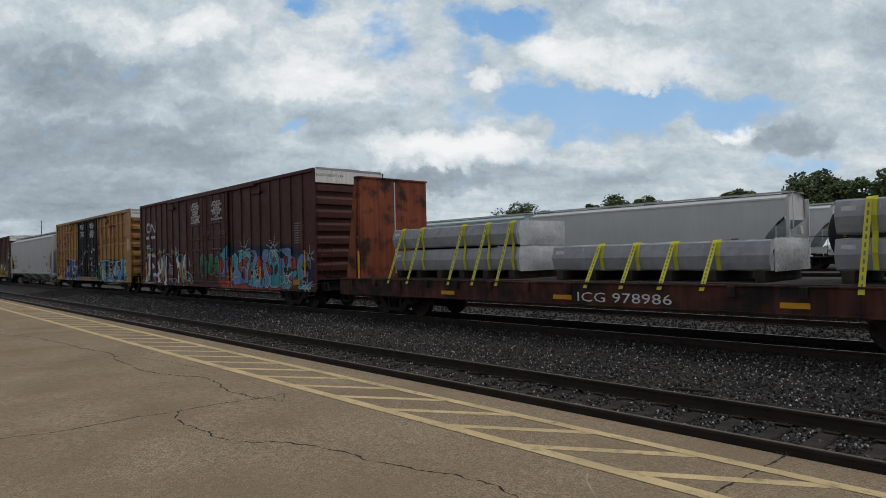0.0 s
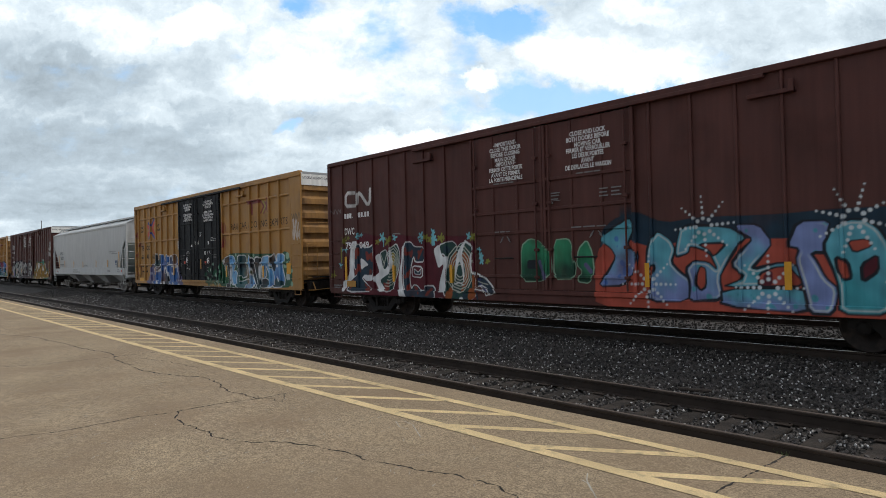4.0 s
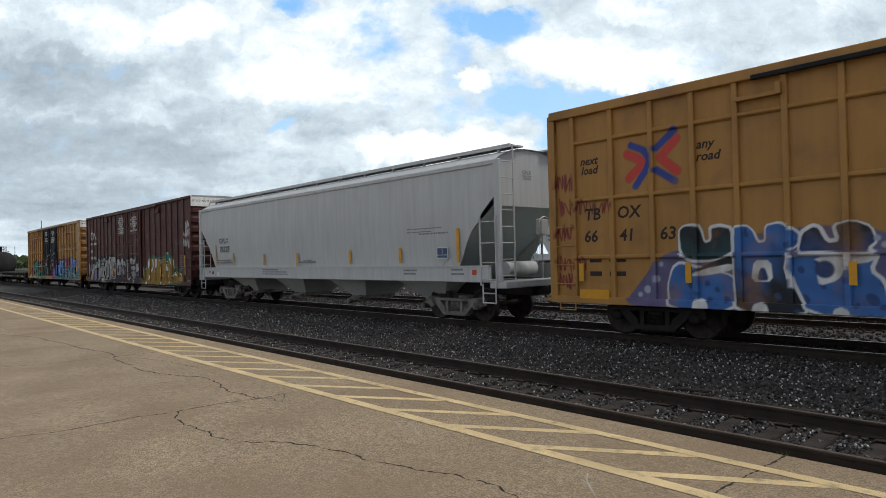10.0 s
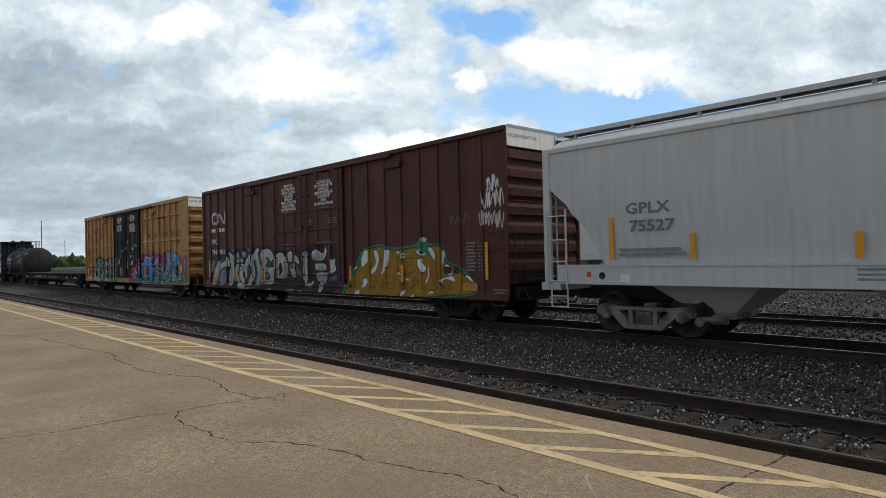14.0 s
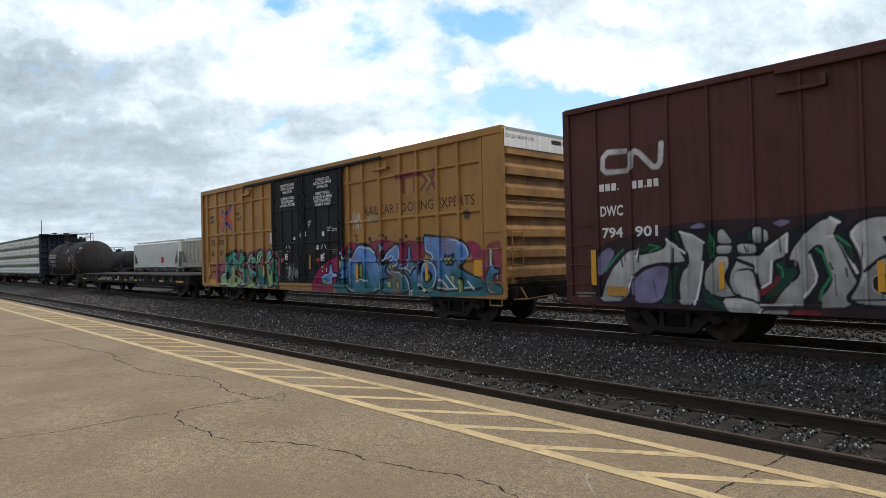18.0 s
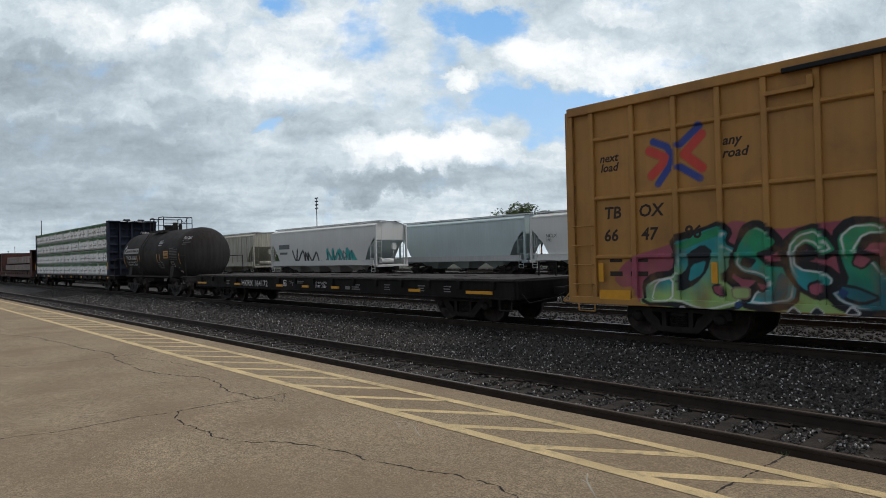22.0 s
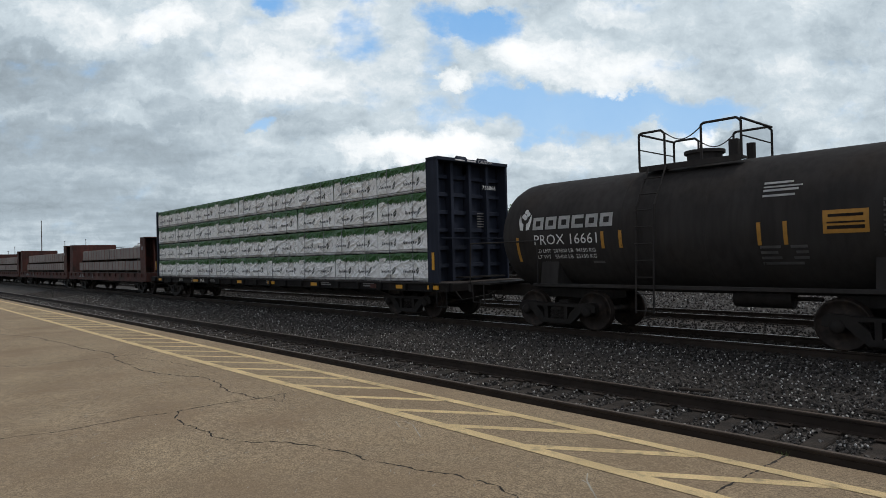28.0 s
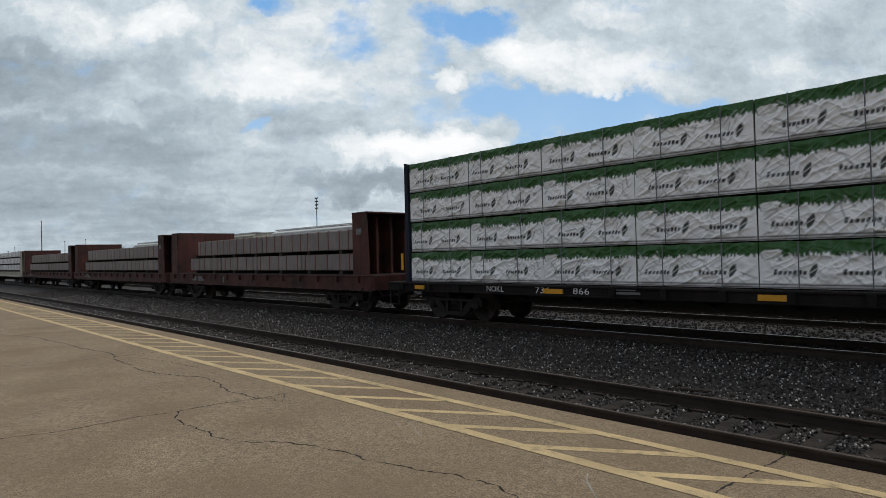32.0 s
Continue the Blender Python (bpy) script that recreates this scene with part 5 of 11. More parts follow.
def sudre2_letters(c):
    c.shape([(7.98, 2.24), (8.41, 2.22), (8.74, 1.91), (8.94, 2.14), (9.33, 2.22), (9.4, 2.01), (9.37, 0.97), (8.65, 1.19)], MAGE)
    c.shape([(6.2, 0.95), (7.04, 1.23), (9.4, 1.14), (9.39, 0.79), (6.19, 0.67)], TEAL2)
    c.shape([(6.28, 2.47), (6.75, 2.42), (7.54, 2.35), (7.84, 2.28), (8.09, 2.11), (8.19, 1.86), (8.04, 1.7), (7.82, 1.55), (7.96, 1.43), (8.38, 1.28), (8.68, 1.19), (8.67, 0.95), (6.87, 0.83), (6.63, 1.29), (6.65, 1.83), (6.32, 1.97)], BLU2, BLK, 0.07, low=TEAL2, inner=WHT)
    c.shape([(7.14, 1.95), (7.29, 1.85), (7.6, 1.96), (7.55, 1.55), (7.18, 1.56)], INK)
    c.shape([(7.22, 1.81), (7.31, 1.81), (7.3, 1.63), (7.21, 1.63)], YGR)
    c.shape([(7.37, 1.81), (7.46, 1.81), (7.46, 1.63), (7.37, 1.63)], YGR)
    c.shape([(7.35, 1.3), (7.57, 1.32), (7.56, 0.98)], YGR, BLK, 0.05)
    c.shape([(7.73, 1.24), (7.89, 1.24), (7.91, 0.83), (7.79, 0.82)], YGR, BLK, 0.05)
    c.stroke([(7.2, 1.3), (7.56, 0.98)], 0.05, WHT, 0.012)
    c.stroke([(7.01, 1.19), (7.28, 0.96)], 0.05, WHT, 0.012)
    c.stroke([(8.06, 1.15), (8.3, 0.94)], 0.05, WHT, 0.012)
    c.shape([(8.57, 1.64), (8.73, 1.63), (8.7, 1.43), (8.56, 1.45)], BLU2, BLK, 0.05, inner=WHT)
    c.shape([(8.94, 2), (9.1, 2.04), (9.06, 1.66), (9.16, 1.49), (9.31, 1.49), (9.3, 1.37), (9.09, 1.33), (9.11, 1.13), (9.39, 1.01), (9.39, 0.83), (8.88, 0.83), (8.78, 1.19), (8.95, 1.55)], BLU2, BLK, 0.06, low=TEAL2, inner=WHT)
    c.shape([(9.18, 1.35), (9.27, 1.35), (9.26, 1.2), (9.18, 1.19)], YGR, BLK, 0.04)
    c.stroke([(9, 1.99), (9, 1.6)], 0.06, WHT, 0.012)
    c.stroke([(6.52, 2.37), (6.67, 2.35)], 0.04, RUST, 0.012)
    c.stroke([(6.52, 2.26), (6.67, 2.27)], 0.04, RUST, 0.012)
    c.stroke([(6.51, 2.15), (6.66, 2.12)], 0.04, RUST, 0.012)
    c.stroke([(6.51, 2.04), (6.66, 2.04)], 0.04, RUST, 0.012)
    c.stroke([(7.12, 2.34), (7.26, 2.32)], 0.04, RUST, 0.012)
    c.stroke([(7.12, 2.23), (7.26, 2.24)], 0.04, RUST, 0.012)
    c.stroke([(7.12, 2.13), (7.26, 2.1)], 0.04, RUST, 0.012)
    c.stroke([(7.11, 2.03), (7.25, 2.02)], 0.04, RUST, 0.012)
    c.stroke([(7.51, 2.32), (7.65, 2.3)], 0.04, RUST, 0.012)
    c.stroke([(7.51, 2.22), (7.64, 2.23)], 0.04, RUST, 0.012)
    c.stroke([(7.5, 2.12), (7.64, 2.09)], 0.04, RUST, 0.012)
    c.stroke([(7.5, 2.01), (7.64, 2.01)], 0.04, RUST, 0.012)


def silver_letters(c):
    c.shape([(-8.97, 1.13), (-8.74, 2.01), (-7.11, 2.35), (-6.22, 2.41), (-5.32, 2.39), (-4.51, 2.4), (-3.88, 2.46), (-3.24, 2.47), (-2.65, 2.26), (-1.63, 2.21), (-0.76, 2.16), (0.01, 2.21), (-0.03, 0.71), (-3.76, 0.66), (-8.62, 0.64)], MUDP)
    c.shape([(-8.7, 1.18), (-8.59, 1.78), (-8.14, 1.99), (-8, 1.91), (-8.29, 1.43), (-8.58, 1.06)], MUDP)
    c.shape([(-6.62, 2.3), (-6.39, 2.38), (-6.28, 2.3), (-6.44, 2.2)], MAUVE2)
    c.shape([(-5.09, 2.3), (-4.9, 2.35), (-4.75, 2.31), (-4.92, 2.21)], MAUVE2)
    c.shape([(-8.68, 1.8), (-8.44, 1.95), (-8.28, 1.84), (-8.54, 1.43), (-8.69, 1.3)], MAUVE2)
    c.shape([(-7.1, 2.17), (-6.91, 2.28), (-6.39, 2.26), (-6, 2.31), (-5.75, 2.07), (-5.29, 2.34), (-5.15, 2.04), (-4.79, 2.18), (-4.5, 2.26), (-4.14, 2.48), (-3.9, 2.32), (-3.94, 0.82), (-5.79, 0.58), (-6.32, 0.72), (-7.02, 0.75)], INK)
    c.shape([(-7.86, 1.25), (-7.62, 1.45), (-7.3, 1.55), (-7.05, 1.52), (-7.08, 1.2), (-7.18, 0.91), (-7.32, 0.78), (-7.77, 0.76), (-7.9, 1.01)], MAUVE2, BLK, 0.02)
    c.shape([(-7.18, 0.91), (-6.97, 1.54), (-6.83, 1.54), (-6.91, 1.2), (-6.94, 0.77), (-7.24, 0.76)], GREEND, BLK, 0.03)
    c.shape([(-8.68, 0.75), (-8.58, 1.12), (-8.36, 1.49), (-8, 1.86), (-7.71, 1.9), (-7.82, 1.76), (-7.35, 1.82), (-7.13, 1.92), (-7.12, 2.06), (-7.03, 2.07), (-6.82, 1.86), (-6.68, 1.61), (-6.93, 1.59), (-7.24, 1.6), (-7.59, 1.52), (-7.86, 1.33), (-7.97, 1.19), (-8.04, 0.77)], SILV, BLK, 0.04, low=SILD)
    c.shape([(-7.76, 1.88), (-7.5, 1.99), (-7.27, 1.99), (-7.14, 1.89), (-7.48, 1.83), (-7.69, 1.81)], GREEND, BLK, 0.04)
    c.stroke([(-7.48, 1.98), (-7.25, 1.92), (-7.48, 1.83)], 0.025, GREEN2, 0.012)
    c.stroke([(-7.71, 1.9), (-7.78, 1.73)], 0.05, WHT, 0.012)
    c.stroke([(-7.86, 1.31), (-7.97, 1.12), (-8, 0.95)], 0.045, WHT, 0.012)
    c.stroke([(-7.1, 2.07), (-6.72, 1.79)], 0.05, WHT, 0.012)
    c.stroke([(-8.54, 1.43), (-8.28, 1.72), (-8.08, 1.89)], 0.05, GREEN2, 0.012)
    c.stroke([(-6.96, 1.88), (-6.97, 1.59)], 0.035, BLK, 0.012)
    c.shape([(-6.83, 2.23), (-6.55, 2.14), (-6.37, 2.03), (-6.32, 1.93), (-6.37, 1.54), (-6.42, 1.16), (-6.52, 0.77), (-6.84, 0.74), (-6.86, 1.15), (-6.76, 1.45), (-6.64, 1.54), (-6.66, 1.77), (-6.77, 1.99)], SILV, BLK, 0.04, low=SILD)
    c.stroke([(-6.81, 2.21), (-6.55, 2.13), (-6.33, 1.98)], 0.04, WHT, 0.012)
    c.stroke([(-6.52, 0.79), (-6.42, 1.21), (-6.36, 1.6)], 0.045, WHT, 0.012)
    c.stroke([(-6.62, 1.54), (-6.65, 1.21), (-6.61, 0.81)], 0.07, SILD, 0.012)
    c.shape([(-6.97, 2.2), (-6.85, 2.23), (-6.77, 1.88), (-6.86, 1.93)], GREEND, BLK, 0.04)
    c.shape([(-6.29, 2.03), (-6.19, 2.17), (-6.11, 2.12), (-6.12, 1.7), (-6.23, 1.63), (-6.29, 1.87)], GREEND, BLK, 0.04)
    c.stroke([(-6.19, 2.15), (-6.13, 1.97), (-6.15, 1.7)], 0.035, GREEN2, 0.012)
    c.shape([(-6.4, 1.16), (-6.18, 1), (-5.94, 0.79), (-5.83, 0.67), (-6, 0.7), (-6.36, 0.83)], GREEND, BLK, 0.03)
    c.shape([(-6.06, 2.21), (-5.95, 2.25), (-5.79, 2.02), (-5.79, 1.94), (-6.07, 1.95)], SILV, BLK, 0.04, low=SILD)
    c.shape([(-6.09, 1.93), (-5.77, 1.92), (-5.82, 1.75), (-6.1, 1.75)], SILV, BLK, 0.04, low=SILD)
    c.shape([(-6.32, 1.47), (-6.17, 1.6), (-6.1, 1.73), (-5.86, 1.72), (-5.85, 1.54), (-5.94, 1.32), (-5.88, 1.16), (-5.7, 0.97), (-5.99, 0.92), (-6.18, 0.98), (-6.36, 1.12)], SILV, BLK, 0.04, low=SILD)
    c.shape([(-5.71, 1.95), (-5.33, 1.94), (-5.33, 1.74), (-5.69, 1.75)], SILV, BLK, 0.04, low=SILD)
    c.stroke([(-5.57, 1.89), (-5.53, 1.79)], 0.03, BLK, 0.012)
    c.stroke([(-5.51, 1.87), (-5.49, 1.79)], 0.02, BLK, 0.012)
    c.shape([(-5.44, 2.16), (-5.36, 2.26), (-5.24, 2.23), (-5.25, 1.92), (-5.4, 1.95)], SILV, BLK, 0.03, low=SILD)
    c.shape([(-5.24, 2.23), (-5.14, 2.16), (-5.12, 2), (-5.21, 1.9), (-5.25, 2.01)], SILV, BLK, 0.04, low=SILD)
    c.shape([(-5.52, 2.14), (-5.42, 2.24), (-5.42, 1.97), (-5.52, 2.02)], GREEND, BLK, 0.03)
    c.shape([(-5.23, 1.82), (-5.05, 1.96), (-4.86, 2.11), (-4.79, 2.08), (-4.83, 1.83), (-4.87, 1.67), (-5.06, 1.61), (-5.11, 1.43), (-5.13, 1.23), (-5.31, 1.12), (-5.36, 1.43), (-5.5, 1.48), (-5.7, 1.45), (-5.77, 1.33), (-5.65, 1.17), (-5.57, 0.96), (-5.78, 0.99), (-5.88, 1.22), (-5.85, 1.41), (-5.74, 1.58), (-5.72, 1.71), (-5.45, 1.72), (-5.31, 1.72)], SILV, BLK, 0.04, low=SILD)
    c.stroke([(-5.19, 1.82), (-4.83, 2.09), (-4.85, 1.77)], 0.045, WHT, 0.012)
    c.stroke([(-5.1, 1.61), (-5.13, 1.23), (-5.32, 1.1)], 0.04, WHT, 0.012)
    c.stroke([(-5.7, 1.64), (-5.46, 1.54), (-5.4, 1.51)], 0.07, INK, 0.012)
    c.stroke([(-5.4, 1.47), (-5.37, 1.23), (-5.29, 1.06)], 0.05, BLK, 0.012)
    c.shape([(-5.77, 1.43), (-5.42, 1.45), (-5.33, 1.02), (-5.32, 0.81), (-5.62, 0.93), (-5.77, 1.17)], SILV)
    c.shape([(-6.01, 0.92), (-5.66, 0.95), (-5.32, 0.86), (-5.26, 0.74), (-5.34, 0.59), (-5.74, 0.59), (-5.89, 0.69)], SILV, BLK, 0.04, low=SILD)
    c.stroke([(-5.27, 0.73), (-5.36, 0.59)], 0.05, WHT, 0.012)
    c.stroke([(-5.89, 0.74), (-5.38, 0.69)], 0.03, SILD, 0.012)
    c.shape([(-5.07, 1.57), (-4.86, 1.67), (-4.86, 1.49), (-4.69, 1.53), (-4.64, 1.39), (-4.89, 1.13), (-5.08, 0.93), (-5.3, 0.9), (-5.12, 1.13), (-4.98, 1.33)], GREEND, BLK, 0.05)
    c.stroke([(-5.01, 1.55), (-4.92, 1.47), (-4.92, 1.33)], 0.03, GREEN2, 0.012)
    c.shape([(-5.35, 1.07), (-5.09, 1.21), (-5.03, 1.35), (-4.94, 1.33), (-5.06, 1.15), (-5.28, 0.96)], REDD)
    c.shape([(-5.12, 0.8), (-4.94, 1.08), (-4.64, 1.37), (-4.69, 1.61), (-4.84, 1.61), (-4.76, 1.83), (-4.55, 2.08), (-4.32, 2.3), (-4.16, 2.35), (-4, 2.26), (-4.1, 2.06), (-4, 1.81), (-3.86, 1.43), (-3.77, 1.25), (-3.84, 0.82), (-4.45, 0.79), (-4.64, 0.82)], SILV, BLK, 0.04, low=SILD)
    c.shape([(-4.51, 1.74), (-4.38, 1.88), (-4.28, 1.87), (-4.24, 1.62), (-4.14, 1.32), (-4.21, 1.15), (-4.34, 0.97), (-4.29, 0.78), (-4.57, 0.79), (-4.59, 0.94), (-4.44, 1.19), (-4.38, 1.34), (-4.41, 1.61)], INK, BLK, 0.03)
    c.stroke([(-4.37, 1.82), (-4.27, 1.72), (-4.16, 1.34), (-4.3, 1.11), (-4.34, 0.95)], 0.045, GREEN2, 0.012)
    c.stroke([(-4.19, 2.01), (-4.07, 2.04), (-3.96, 1.81), (-3.78, 1.41)], 0.045, WHT, 0.012)
    c.stroke([(-4.15, 2.33), (-4.02, 2.25)], 0.05, WHT, 0.012)
    c.stroke([(-4.48, 1.71), (-4.38, 1.37), (-4.4, 1.24), (-4.57, 0.98)], 0.04, WHT, 0.012)
    c.shape([(-4.12, 2.08), (-4.02, 2.04), (-3.82, 1.81), (-3.81, 1.53), (-3.92, 1.7), (-3.99, 1.87)], GREEND, BLK, 0.03)
    c.stroke([(-4.06, 2.02), (-3.82, 1.81)], 0.04, GREEN2, 0.012)
    c.shape([(-5.26, 0.74), (-4.79, 0.76), (-4.87, 0.57), (-5.29, 0.59)], SILD, BLK, 0.03)
    c.shape([(-4.77, 0.76), (-4.28, 0.76), (-4.37, 0.6), (-4.81, 0.58)], REDD)
    c.stroke([(-5.3, 0.82), (-4.76, 0.84)], 0.025, WHT, 0.012)
    c.stroke([(-8.2, 1.55), (-8.24, 1.18)], 0.02, SILD, 0.012)
    c.stroke([(-7.48, 1.78), (-7.46, 1.57)], 0.02, SILD, 0.012)
    c.stroke([(-6.74, 1.99), (-6.68, 1.82)], 0.02, SILD, 0.012)
    c.stroke([(-6.22, 1.32), (-6.18, 1)], 0.02, SILD, 0.012)
    c.stroke([(-5.58, 1.39), (-5.55, 1.01)], 0.02, SILD, 0.012)
    c.stroke([(-4.69, 1.83), (-4.71, 1.53)], 0.02, SILD, 0.012)
    c.stroke([(-4.79, 1.23), (-4.82, 0.83)], 0.02, SILD, 0.012)
    c.stroke([(-4.16, 1.72), (-4.1, 1.53)], 0.02, SILD, 0.012)
    c.shape([(-3.93, 2.06), (-3.77, 2.25), (-3.53, 2.32), (-3.19, 2.31), (-2.96, 2.24), (-2.8, 2.08), (-2.72, 1.95), (-2.92, 1.8), (-3.01, 1.69), (-3.06, 1.58), (-2.71, 1.59), (-2.51, 1.43), (-2.62, 1.22), (-2.54, 1.05), (-2.68, 0.88), (-3.75, 0.85), (-3.94, 0.97), (-3.79, 1.2), (-3.72, 1.43), (-3.77, 1.71)], SILV, BLK, 0.062, low=SILD, inner=WHT)
    c.shape([(-3.41, 2), (-3.19, 1.92), (-3.03, 1.76), (-2.85, 1.82), (-3.03, 1.58), (-3.27, 1.55), (-3.39, 1.65), (-3.26, 1.76), (-3.35, 1.87)], GREEND, INK, 0.04, inner=GREEN2)
    c.shape([(-3.58, 1.32), (-3.44, 1.41), (-3.21, 1.38), (-3.07, 1.27), (-3.03, 1.07), (-3.4, 1.03), (-3.57, 1.13)], MUDP, WHT, 0.02)
    c.shape([(-3.49, 1.3), (-3.3, 1.34), (-3.19, 1.21), (-3.37, 1.12)], MAUVE2)
    c.stroke([(-3.67, 1.43), (-3.47, 1.63), (-3.26, 1.74)], 0.05, BLK, 0.012)
    c.shape([(-2.71, 1.94), (-2.56, 2.18), (-2.48, 2.06), (-2.64, 1.69), (-2.85, 1.62), (-2.93, 1.75)], GREEND, BLK, 0.03)
    c.shape([(-2.73, 1.54), (-2.65, 1.86), (-2.48, 2.06), (-2.24, 2.16), (-1.95, 2.13), (-1.72, 1.99), (-1.56, 1.73), (-1.49, 1.53), (-1.51, 1.28), (-1.65, 1.11), (-2.33, 1.11), (-2.55, 1.16), (-2.5, 1.43)], SILV, BLK, 0.062, low=SILD, inner=WHT)
    c.shape([(-2.29, 1.52), (-2.21, 1.74), (-2.09, 1.78), (-1.96, 1.64), (-1.94, 1.42), (-2.02, 1.25), (-2.13, 1.22), (-2.24, 1.32)], INK, WHT, 0.03)
    c.stroke([(-2.22, 1.41), (-2.19, 1.58)], 0.06, REDD, 0.012)
    c.stroke([(-2.5, 1.39), (-2.27, 1.54)], 0.05, BLK, 0.012)
    c.shape([(-1.6, 2.03), (-1.49, 2.15), (-1.27, 2.2), (-1.2, 2.06), (-1.23, 1.76), (-1.28, 1.69), (-1.46, 1.7), (-1.56, 1.83)], SILV, BLK, 0.062, low=SILD, inner=WHT)
    c.shape([(-1.45, 1.68), (-1.1, 1.73), (-1.02, 1.62), (-0.94, 1.43), (-0.87, 1.22), (-0.97, 1.14), (-1.25, 1.15), (-1.29, 1.34), (-1.43, 1.43)], SILV, BLK, 0.062, low=SILD, inner=WHT)
    c.shape([(-1.36, 1.68), (-1.23, 1.67), (-1.24, 1.5), (-1.38, 1.5)], REDD)
    c.stroke([(-1.21, 2.11), (-1.15, 1.82), (-1.2, 1.53)], 0.07, REDD, 0.012)
    c.shape([(-1.52, 1.65), (-1.42, 1.34), (-1.38, 1.12), (-1.58, 1.1), (-1.49, 1.28)], GREEND, BLK, 0.02)
    c.shape([(-1.13, 2.02), (-0.93, 2.03), (-0.76, 1.9), (-0.67, 1.71), (-0.74, 1.63), (-0.94, 1.72), (-1.03, 1.75)], SILV, BLK, 0.062, low=SILD, inner=WHT)
    c.shape([(-1.02, 1.75), (-0.68, 1.53), (-0.53, 1.25), (-0.58, 1.14), (-0.79, 1.23), (-0.91, 1.43)], MAUVE, INK, 0.05)
    c.stroke([(-0.98, 1.7), (-0.78, 1.6), (-0.69, 1.48)], 0.05, GREEN, 0.012)
    c.shape([(-0.62, 1.94), (-0.53, 2.11), (-0.32, 2.15), (-0.07, 2.16), (-0.1, 1.08), (-0.32, 1.03), (-0.55, 1.16), (-0.48, 1.34), (-0.54, 1.71)], SILV, BLK, 0.062, low=SILD, inner=WHT)
    c.shape([(-0.67, 1.99), (-0.61, 2.1), (-0.58, 1.8), (-0.46, 1.73), (-0.54, 1.66), (-0.65, 1.76)], INK)
    c.shape([(-3.82, 0.57), (-2.91, 0.8), (-3.05, 0.59)], SILD, BLK, 0.03)
    c.shape([(-1.82, 0.7), (-1.17, 0.77), (-1.24, 0.6), (-1.88, 0.59)], SILD, BLK, 0.03)
    c.shape([(-0.97, 0.71), (-0.56, 0.73), (-0.61, 0.6), (-1.01, 0.6)], SILD, BLK, 0.03)
    c.stroke([(-2.53, 1.1), (-0.96, 1.05)], 0.03, BLK, 0.012)
    c.stroke([(-3.87, 0.95), (-2.64, 1.01)], 0.03, BLK, 0.012)
    c.shape([(-0.22, 2.21), (0.12, 2.38), (1.16, 2.38), (2.09, 2.07), (2, 0.9), (1.4, 0.66), (-0.07, 0.65)], MUDP)
    c.shape([(-0.3, 1.85), (-0.16, 2.15), (0, 2.09), (-0.05, 1.43), (0, 0.83), (-0.27, 0.8)], SILV, BLK, 0.062, low=SILD, inner=WHT)
    c.shape([(0.15, 2.12), (0.49, 2.23), (0.75, 2.12), (0.93, 2.05), (1.04, 2.21), (1.14, 2.29), (1.2, 2.04), (0.97, 1.76), (0.48, 1.77), (0.15, 1.83)], SILV, BLK, 0.062, low=SILD, inner=WHT)
    c.shape([(0.38, 1.71), (1.1, 1.71), (1.18, 1.54), (1.09, 1.41), (0.37, 1.44)], SILV, BLK, 0.062, low=SILD, inner=WHT)
    c.shape([(1.37, 1.87), (1.54, 1.8), (1.72, 1.88), (1.65, 1.7), (1.77, 1.43), (1.37, 1.3), (1.42, 1.54)], SILV, INK, 0.03, inner=WHT)
    c.shape([(1.19, 2.28), (1.36, 2.31), (1.33, 1.54), (1.22, 1.6)], REDD)
    c.shape([(0.44, 1.29), (0.66, 1.43), (1.13, 1.36), (1.33, 1.43), (1.21, 1.21), (0.94, 0.85), (0.64, 0.6), (0.5, 0.72), (0.73, 0.97), (0.51, 1.14)], SILD, BLK, 0.04, inner=WHT)
    c.shape([(-0.13, 0.95), (0.34, 1.14), (0.3, 0.9), (-0.07, 0.77)], SILV, BLK, 0.062, low=SILD, inner=WHT)
    c.shape([(1.36, 1.21), (1.85, 1.32), (1.74, 1.11), (1.41, 1.08)], MAUVE)
    c.stroke([(-0.12, 1.01), (0.95, 1.07)], 0.03, BLK, 0.012)
    c.stroke([(-0.2, 0.85), (0.94, 0.91)], 0.03, BLK, 0.012)


